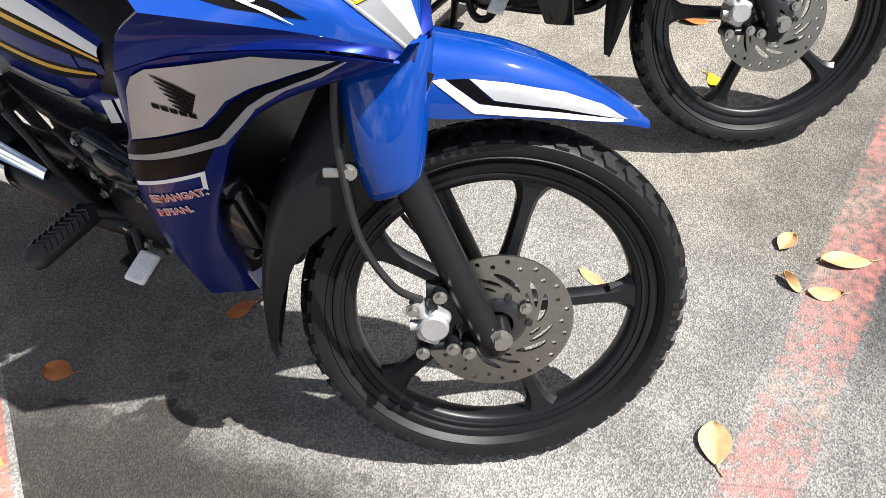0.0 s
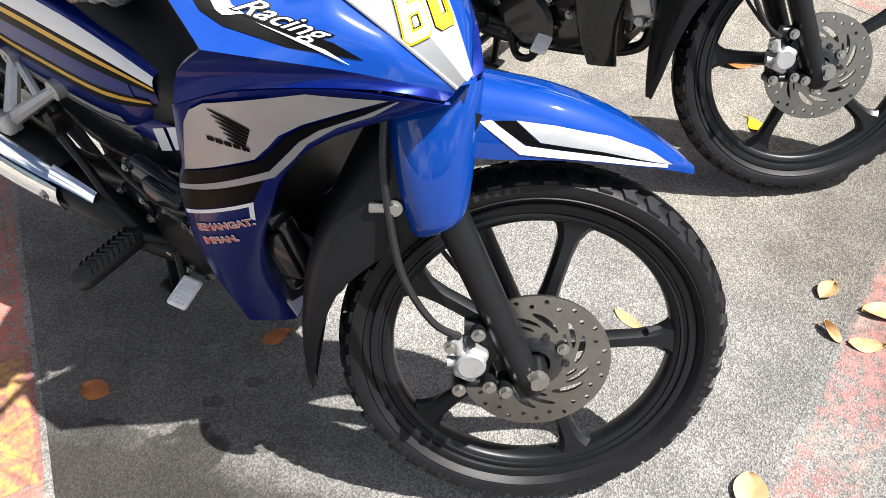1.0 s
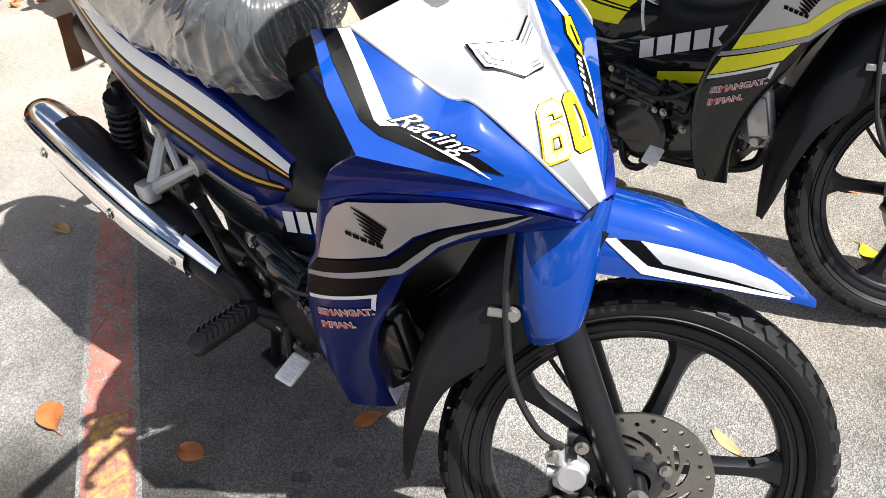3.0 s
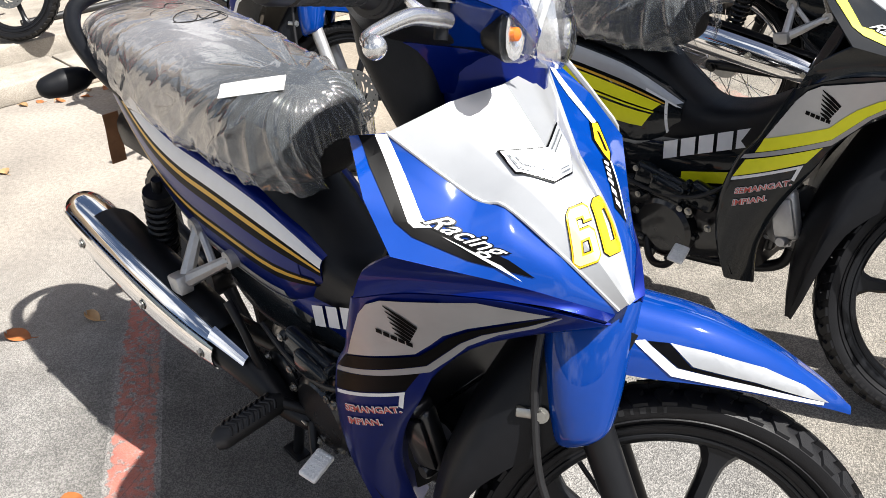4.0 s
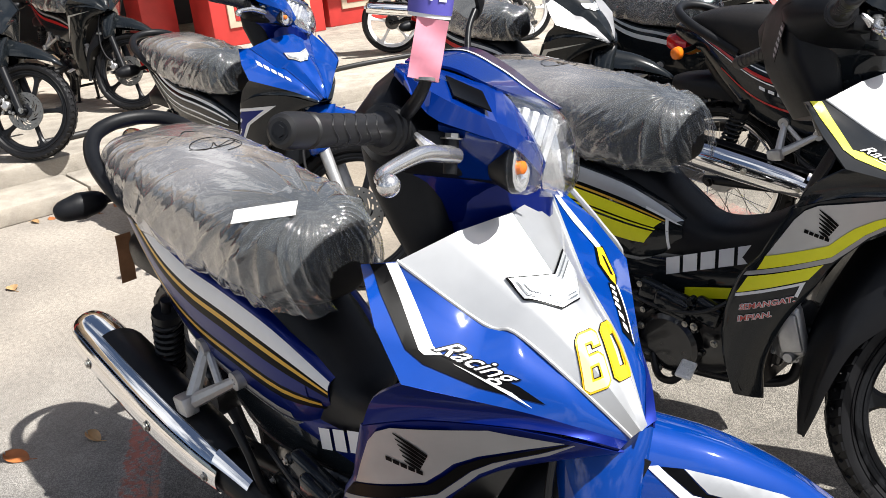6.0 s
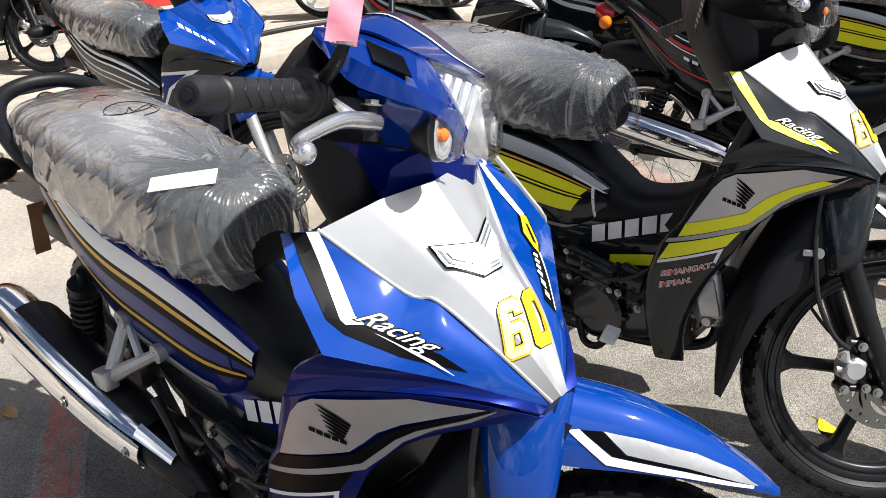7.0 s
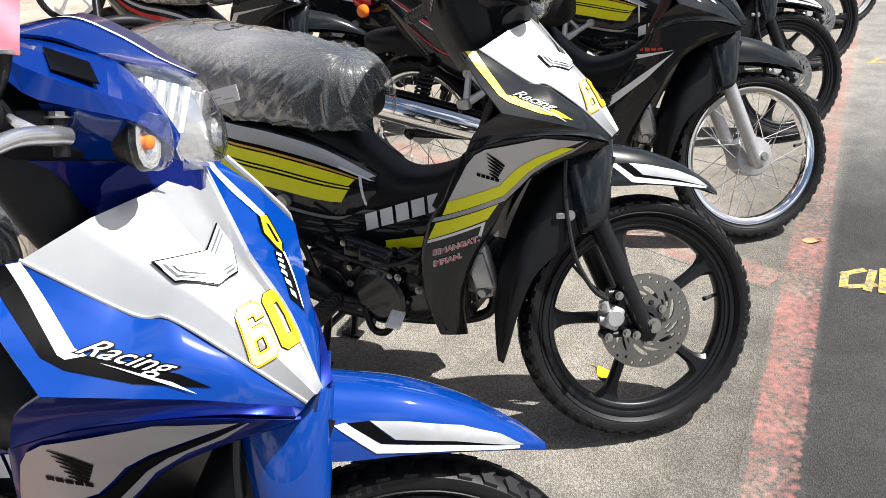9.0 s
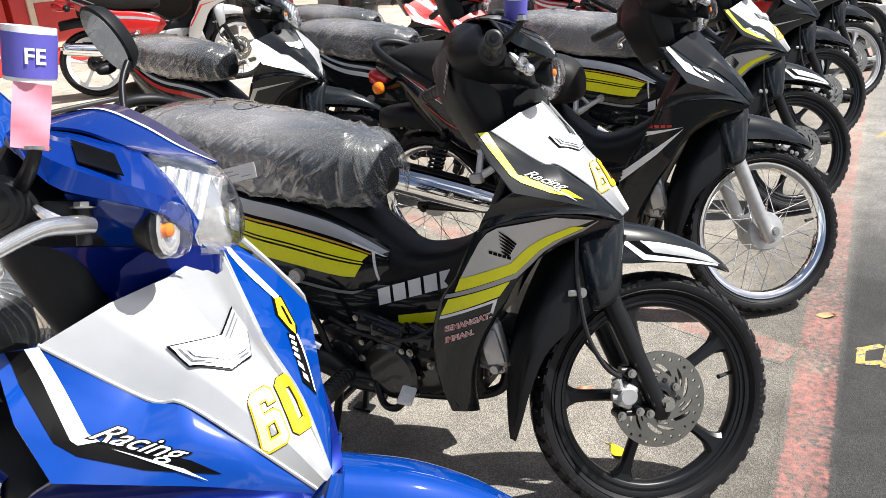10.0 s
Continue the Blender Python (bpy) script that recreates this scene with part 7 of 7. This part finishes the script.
def structure(name, me, material, label, category):
    ob = new(name, me)
    me.materials.append(material)
    return tagged(ob, label, category, kind="structure")


bm = bmesh.new()
bmesh.ops.create_grid(bm, x_segments=4, y_segments=4, size=90)
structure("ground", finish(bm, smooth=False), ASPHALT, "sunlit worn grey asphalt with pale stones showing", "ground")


def painted_line(spine, z):
    """A painted band along a line of (x, y, half width); its UV runs across the band."""
    mids = catmull([Vector((x, y, w)) for x, y, w in spine], 12)
    bm = bmesh.new()
    uv = bm.loops.layers.uv.new("across")
    rows = []
    for i, p in enumerate(mids):
        a, b = mids[max(0, i - 1)], mids[min(len(mids) - 1, i + 1)]
        d = Vector((b.x - a.x, b.y - a.y, 0)).normalized()
        s = Vector((-d.y, d.x, 0)) * p.z * 1.18
        rows.append([bm.verts.new(Vector((p.x, p.y, z)) + s * f) for f in (-1, -0.5, 0, 0.5, 1)])
    for r, q in zip(rows, rows[1:]):
        for k in range(4):
            f = bm.faces.new((r[k], r[k + 1], q[k + 1], q[k]))
            for lp, u in zip(f.loops, (k, k + 1, k + 1, k)):
                lp[uv].uv = (u / 4, 0.5)
    return finish(bm, smooth=False)


structure("road_line_front", painted_line([(0.4375, -3.0, 0.0625), (0.400, 0.0, 0.060), (0.373, 0.82, 0.058), (0.3225, 2.6, 0.062), (0.2925, 4.5, 0.058), (0.245, 12.0, 0.055)], 0.0007), RED_LINE, "worn red painted line on the asphalt", "road line")
structure("road_line_near", painted_line([(-1.80, 0.0, 0.055), (-1.43, -0.196, 0.052), (-0.66, -0.562, 0.052), (0.08, -0.925, 0.050)], 0.0007), NEAR_RED, "worn red painted bay line beneath the exhaust", "road line")
structure("road_line_patch", painted_line([(-0.97, -0.415, 0.040), (-0.82, -0.486, 0.044), (-0.68, -0.552, 0.040)], 0.0022), YELLOW_OVER, "worn yellow patch on the red bay line", "road line")
structure("road_line_far", painted_line([(0.27, 1.77, 0.062), (-0.21, 1.95, 0.068), (-1.62, 2.57, 0.056)], 0.0012), RED_LINE, "worn red painted bay line between motorcycles", "road line")


def strokes(name, lines, width, material, label):
    """Painted strokes, each a short bar on the ground."""
    bm = bmesh.new()
    for k, ((x0, y0), (x1, y1)) in enumerate(lines):
        z = 0.0012 + 0.0004 * k
        a, b = Vector((x0, y0, z)), Vector((x1, y1, z))
        d = (b - a).normalized() * width / 2
        s = Vector((-d.y, d.x, 0))
        vs = [bm.verts.new(p) for p in (a - d - s, b + d - s, b + d + s, a - d + s)]
        bm.faces.new(vs)
    return structure(name, finish(bm, smooth=False), material, label, "road marking")


strokes("road_marking_bay", [((0.455, 1.80), (0.455, 1.88)), ((0.455, 1.88), (0.50, 1.92)), ((0.475, 1.80), (0.535, 1.83)), ((0.52, 1.80), (0.53, 1.92)), ((0.56, 1.80), (0.56, 1.94)), ((0.59, 1.87), (0.66, 1.90)), ((0.64, 1.80), (0.65, 1.95))], 0.024, YELLOW_LINE, "worn yellow painted bay mark on the asphalt")
strokes("road_marking_far", [((0.43, 4.62), (0.47, 4.74)), ((0.47, 4.64), (0.53, 4.66)), ((0.53, 4.62), (0.54, 4.78))], 0.03, YELLOW_LINE, "worn yellow painted bay mark on the asphalt")
strokes("road_marking_last", [((0.40, 7.30), (0.55, 7.36)), ((0.40, 7.5), (0.5, 7.45))], 0.04, YELLOW_LINE, "worn yellow painted bay mark on the asphalt")


# ---------------------------------------------------------------- leaves
LEAF_TAN = mat("dry leaf", (0.46, 0.29, 0.14), 0.6, 0, 0.35, 30, bump=0.4, bump_scale=120)
LEAF_ORANGE = mat("orange leaf", (0.36, 0.12, 0.035), 0.55, 0, 0.35, 30, bump=0.4, bump_scale=120)
LEAF_YELLOW = mat("yellow leaf", (0.70, 0.48, 0.02), 0.5, 0, 0.2, 30, bump=0.3, bump_scale=120)


def leaf_mesh(length, width, curl, seed):
    rows = []
    for i in range(11):
        f = i / 10
        w = width * (math.sin(math.pi * min(1, f * 0.98 + 0.02)) ** 0.75) * (1 - 0.25 * f)
        rows.append([Vector((length * (f - 0.5), w * s, curl * (abs(s) ** 1.6) * (0.4 + 0.6 * math.sin(3 * f + seed)) + 0.006 * math.sin(4 * f + seed) * curl * 60 * 0.02 - 0.0012 * (s == 0))) for s in (-1, -0.66, -0.33, 0, 0.33, 0.66, 1)])
    low = min(p.z for r in rows for p in r)
    rows = [[p - Vector((0, 0, low - 0.0005)) for p in r] for r in rows]
    bm = shell(rows, 0.0007)
    tube_into(bm, [(length * 0.46, 0, -low + 0.0015), (length * 0.60, 0.004, 0.002), (length * 0.72, 0.010, 0.0015)], 0.0011, 6, 2)
    return bm


def mt_on_line(x, y):
    return 0.23 < x < 0.47


def leaf(x, y, length, width, turn, curl, material, label, seed):
    ob = new("leaf", finish(leaf_mesh(length, width, curl, seed), 60))
    ob.data.materials.append(material)
    ob.matrix_world = pose(x, y, 0.0016 if mt_on_line(x, y) else 0.0006, 0, 0, turn)
    return tagged(ob, label, "leaf", "fallen leaves")


for k, (x, y, ln, wd, tn, cl, mt, lb) in enumerate((
    (0.260, 0.650, 0.055, 0.020, 80, 0.010, LEAF_TAN, "curled tan dry leaf lying on asphalt"),
    (0.370, 0.655, 0.095, 0.024, 30, 0.010, LEAF_TAN, "long tan dry leaf on the red line"),
    (0.362, 0.556, 0.062, 0.020, 25, 0.014, LEAF_TAN, "curled pale dry leaf on the red line"),
    (0.303, 0.548, 0.048, 0.012, 150, 0.014, LEAF_TAN, "shrivelled pale dry leaf beside the red line"),
    (0.313, 0.158, 0.078, 0.030, -65, 0.006, LEAF_TAN, "oval tan dry leaf at the red line's edge"),
    (-0.752, -0.344, 0.062, 0.026, 20, 0.006, LEAF_ORANGE, "orange-brown dry leaf on shaded asphalt"),
    (-0.560, -0.052, 0.060, 0.022, 60, 0.010, LEAF_ORANGE, "orange-brown dry leaf under the motorcycle"),
    (-1.060, -0.505, 0.100, 0.032, -10, 0.008, LEAF_ORANGE, "large orange dry leaf on the asphalt"),
    (-1.735, -0.206, 0.060, 0.020, 15, 0.016, LEAF_TAN, "curled brown dry leaf near the bay line"),
    (-0.064, 1.098, 0.075, 0.024, 140, 0.020, LEAF_YELLOW, "bright yellow leaf behind the front wheel"),
    (0.341, 2.080, 0.060, 0.022, 10, 0.008, LEAF_TAN, "brown dry leaf on the red line"),
    (-3.130, -0.064, 0.080, 0.026, 0, 0.010, LEAF_TAN, "brown dry leaf on pale asphalt"),
    (-1.810, -0.390, 0.085, 0.030, 30, 0.010, LEAF_ORANGE, "large orange dry leaf on the asphalt"),
    (-0.015, 0.372, 0.075, 0.014, -15, 0.006, LEAF_TAN, "pale dry leaf seen between wheel spokes"),
    (-0.72, 0.23, 0.050, 0.020, 40, 0.010, LEAF_ORANGE, "orange-brown dry leaf under the motorcycle"),
    (-1.16, 0.42, 0.070, 0.026, 70, 0.010, LEAF_ORANGE, "orange-brown dry leaf between the motorcycles"),
    (-0.22, 1.34, 0.080, 0.024, 20, 0.014, LEAF_ORANGE, "brown dry leaf between the motorcycles"),
)):
    leaf(x, y, ln, wd, tn, cl, mt, lb, k * 1.7)

rng = random.Random(7)
for k in range(22):
    leaf(-4.02 + rng.uniform(-0.02, 0.10) + 0.05 * (k % 3), 0.30 + 0.05 * k + rng.uniform(-0.04, 0.04), rng.uniform(0.045, 0.085), rng.uniform(0.016, 0.026), rng.uniform(0, 360), rng.uniform(0.008, 0.022), LEAF_ORANGE if k % 3 else LEAF_TAN, "brown dry leaf drifted against the kerb", k * 2.3)

# ---------------------------------------------------------------- pavement and shop
def slab(name, x0, x1, y0, y1, z0, z1, material, label, category, bevel=0.012):
    return structure(name, finish(block((x1 - x0, y1 - y0, z1 - z0), pose((x0 + x1) / 2, (y0 + y1) / 2, (z0 + z1) / 2), bevel)), material, label, category)


for k in range(9):
    slab("kerb_%d" % (k + 1), -4.50, -4.06, -7.0 + 1.9 * k, -5.11 + 1.9 * k, 0, 0.10, CONCRETE, "pale worn concrete kerb slab", "kerb")
slab("pavement", -12.0, -4.505, -8.0, 12.0, 0, 0.20, CONCRETE, "pale concrete shop pavement", "pavement", 0.02)
RED_WALL = mat("red wall paint", (0.48, 0.035, 0.03), 0.5, 0, 0.18, 6, bump=0.1, bump_scale=60)
DARK_WALL = mat("dark shop interior", (0.03, 0.028, 0.026), 0.7, 0, 0.3, 5)
CREAM = mat("cream board", (0.6, 0.5, 0.38), 0.6, 0, 0.12, 12)
slab("wall_shop", -12.4, -12.0, -8.0, 14.0, 0, 4.2, DARK_WALL, "dark open shop front behind the motorcycles", "wall")
slab("ceiling", -12.0, -6.6, -8.0, 14.0, 3.2, 3.35, CREAM, "plain underside of the shop's front canopy", "ceiling")
for k, y in enumerate((-3.4, 0.6, 2.9, 6.9, 10.2)):
    slab("pillar_%d" % (k + 1), -9.2, -8.75, y, y + 0.42, 0.20, 3.2, RED_WALL, "red painted shop pillar", "pillar")


def counter(x, y):
    root = new("counter")
    root.matrix_world = pose(x, y, 0.20)
    tagged(root, "red display counter with a cream front panel", "counter")
    part("body", "counter body", lambda: block((0.5, 1.5, 0.95), pose(0, 0, 0.475), 0.015), RED_WALL, root)
    part("front_panel", "counter panel", lambda: block((0.03, 1.1, 0.6), pose(0.262, 0, 0.5), 0.01), CREAM, root)
    part("panel_inset", "counter inset", lambda: block((0.02, 0.94, 0.46), pose(0.276, 0, 0.5), 0.006), RED_WALL, root)
    return root


counter(-8.4, 4.2)
counter(-8.6, 5.9)
HOSE_LINE = new("ground_hose", finish(tube([(-4.9, 0.6, 0.222), (-5.0, 1.8, 0.22), (-5.3, 3.2, 0.22), (-5.2, 4.4, 0.22), (-5.6, 6.0, 0.22)], 0.022, 10, 8)))
HOSE_LINE.data.materials.append(HOSE)
tagged(HOSE_LINE, "black hose lying along the concrete pavement", "hose")


def barrel(x, y):
    root = new("oil_drum")
    root.matrix_world = pose(x, y, 0.20)
    tagged(root, "dark steel oil drum in front of the shop", "drum")
    prof = [(0.0, 0.0), (0.285, 0.0), (0.29, 0.01), (0.285, 0.3), (0.296, 0.305), (0.296, 0.325), (0.285, 0.33), (0.285, 0.58), (0.296, 0.585), (0.296, 0.605), (0.285, 0.61), (0.29, 0.88), (0.28, 0.89), (0.0, 0.87)]
    part("body", "drum body", lambda: revolve(prof, 40, "z", False), ENGINE_BLACK, root)
    part("rim", "drum rim", lambda: revolve([(0.28, 0.88), (0.296, 0.885), (0.296, 0.9), (0.28, 0.9)], 40, "z"), SATIN, root)
    return root


barrel(-8.3, 8.3)
barrel(-6.4, 9.2)

# far end of the row
FAR_WALL = mat("far white wall", (0.6, 0.58, 0.55), 0.7, 0, 0.15, 3)
slab("wall_far", -12.4, 14.0, 16.0, 16.3, 0, 3.4, FAR_WALL, "pale wall at the far end of the car park", "wall")


def crate(x, y):
    root = new("crate")
    root.matrix_world = pose(x, y, 0, 0, 0, 8)
    tagged(root, "white plastic crate at the roadside", "crate")
    part("body", "crate body", lambda: block((0.34, 0.3, 0.30), pose(0, 0, 0.15), 0.02), WHITE, root)
    part("rim", "crate rim", lambda: block((0.37, 0.33, 0.03), pose(0, 0, 0.285), 0.01), WHITE, root)
    return root


crate(0.42, 9.4)


# ---------------------------------------------------------------- things on the motorcycles
def mirror_thing(where, label):
    root = new("rear_mirror")
    root.matrix_world = where
    tagged(root, label, "mirror")
    part("stem", "mirror stem", lambda: tube([(0, 0, 0), (0.0, 0, 0.05), (-0.01, 0, 0.11), (-0.03, 0, 0.150)], 0.006, 10, 3), SATIN, root)
    head = pose(-0.03, 0, 0.160) @ pose(0, 0, 0, 14, 32, 0) @ pose(0.03, 0, -0.160)
    part("housing", "mirror housing", lambda: ring_loft([[(x, 0.052 * w * math.cos(a) + 0.0, 0.205 + 0.060 * w * math.sin(a) + 0.018 * math.cos(a)) for a in [2 * math.pi * k / 28 for k in range(28)]] for x, w in ((-0.065, 0.35), (-0.058, 0.75), (-0.040, 0.96), (-0.030, 1.0), (-0.028, 0.94))]), PLASTIC, root, head)
    part("glass", "mirror glass", lambda: ring_loft([[(x, 0.047 * math.cos(a), 0.205 + 0.054 * math.sin(a) + 0.018 * math.cos(a)) for a in [2 * math.pi * k / 28 for k in range(28)]] for x in (-0.029, -0.0262)]), MIRROR, root, head)
    return root


MIRROR = mat("tinted mirror glass", (0.30, 0.32, 0.33), 0.02, 1.0, 0.02, 20)
turned = hero.matrix_world @ steer(42.8)


def paper_on_seat(where, w, h, label):
    ob = new("paper_label", finish(tag_sheet(w, h, 0.0006), 60))
    ob.data.materials.append(PAPER)
    ob.matrix_world = where
    tagged(ob, label, "label")
    for k, (x, z, bw) in enumerate(((-0.25, 0.70, 0.30), (-0.18, 0.45, 0.44), (0.22, 0.25, 0.26))):
        part("print_bar", ("slip bar", w, k), lambda: block((w * bw, 0.0004, h * 0.07), pose(w * x, -0.0016, h * z), 0), GREY, ob)
    return ob


paper_on_seat(pose(0, 0, 0, 1.0) @ pose(-0.722, -0.056, 0.8650, 110, -4, 46), 0.104, 0.034, "white paper slip lying under the seat film")
paper_on_seat(pose(0.053, 0.944, 0, 1.2, 0, 1.0) @ pose(-0.953, -0.1400, 0.762, -10, -14, 1), 0.118, 0.036, "white paper slip stuck on the film at the seat's side")
ob = new("tag", finish(tag_sheet(0.030, 0.056, 0.002), 60))
ob.data.materials.append(PINK)
ob.matrix_world = turned @ pose(-0.350, -0.252, 1.050, 6, 6, 14)
tagged(ob, "pink paper tag tied to the mirror mount", "tag")


def cup_thing(where, words):
    root = new("paper_cup")
    root.matrix_world = where
    tagged(root, "violet and white cup hung upside down over the mirror stem", "cup")
    cup = part("cup", "roll", lambda: revolve([(0.0215, 0.0), (0.0235, 0.0), (0.0245, 0.052), (0.0225, 0.052)], 40, "z"), WHITE, root)
    band = part("print_band", "roll band", lambda: revolve([(0.0238, 0.004), (0.0243, 0.004), (0.0252, 0.046), (0.0247, 0.046)], 40, "z"), PURPLE, root)
    if words:
        def curl():
            bm = text_flat(words, 0.021, 0, 0.0004)
            for v in bm.verts:
                an = (v.co.x - 0.004) / 0.0255 - 1.30
                v.co = Vector((0.0258 * math.cos(an), 0.0258 * math.sin(an), 0.018 + v.co.y))
            return bm
        part("lettering", "cup words", curl, WHITE, band)
    return root


cup_thing(turned @ pose(-0.350, -0.240, 1.110, 12, 6, 0) @ Matrix.Scale(0.88, 4), "FE")
cup_thing(pose(0.053, 0.944, 0, 1.2, 0, 1.0) @ pose(-0.335, 0.120, 1.084, 4, 4, 0), "")
mirror_thing(turned @ pose(-0.362, 0.178, 1.088, 18, 6, -150) @ Matrix.Scale(0.80, 4), "black rear-view mirror turned on its stem")


# ---------------------------------------------------------------- small pieces on the two nearest motorcycles
def cover_bolt(parent, p):
    part("cover_bolt", "cover bolt", lambda: bolt_into(bmesh.new(), (0, 0, 0), (0, -1, 0), 0.0065, 0.007), STEEL, parent, Matrix.Translation(p))


for rider in [ob for ob in bpy.data.objects if ob.name in ("motorcycle", "motorcycle.001")]:
    for p in ((-0.530, -0.134, 0.372), (-0.492, -0.110, 0.330), (-0.668, -0.134, 0.330), (-0.618, -0.134, 0.232), (-0.770, -0.124, 0.338), (-0.552, -0.126, 0.250), (-0.455, -0.080, 0.420)):
        cover_bolt(rider, p)
    part("cable", "engine cable", lambda: tube([(-0.440, -0.070, 0.480), (-0.470, -0.118, 0.440), (-0.540, -0.136, 0.405), (-0.650, -0.134, 0.396), (-0.760, -0.124, 0.420)], 0.005, 8, 5), HOSE, rider)
    part("kick_arm", "kick arm", lambda: tube([(-0.742, -0.128, 0.300), (-0.752, -0.150, 0.340), (-0.770, -0.158, 0.420), (-0.800, -0.160, 0.470)], [0.011, 0.009, 0.008, 0.009], 10, 4), SATIN, rider)
    part("brake_rod", "brake rod", lambda: tube([(-0.640, -0.140, 0.262), (-0.900, -0.128, 0.262), (-1.200, -0.120, 0.235)], 0.004, 8, 3), STEEL, rider)
flap = part("flap_wrap", "flap wrap", lambda: shell(smooth_grid([[Vector((x + 0.006 * math.sin(9 * z), y, z)) for y in (-0.086, -0.072, -0.060, -0.050)] for x, z in ((-1.440, 0.650), (-1.450, 0.605), (-1.468, 0.560), (-1.482, 0.515))], 3, 3), 0.002), BROWN_FLAP, hero, None, "crumpled brown film wrapped round the tail")


second = pose(0.053, 0.944, 0, 1.2, 0, 1.0) @ steer(42.8)
notice = new("notice_label", finish(block((0.0008, 0.030, 0.070), pose(0, 0, 0), 0), 60))
notice.data.materials.append(DECAL_BLACK)
notice.matrix_world = second @ pose(-0.4592, -0.070, 0.972, 28, 4, 0)
tagged(notice, "small black sticker with grey print on the handlebar shroud", "sticker")
for k, w in enumerate((0.020, 0.024, 0.016, 0.024, 0.022, 0.012)):
    part("print_bar", ("print bar", k), lambda: block((0.0006, w, 0.005), pose(-0.0006, 0, 0.026 - 0.0105 * k), 0), GREY, notice)
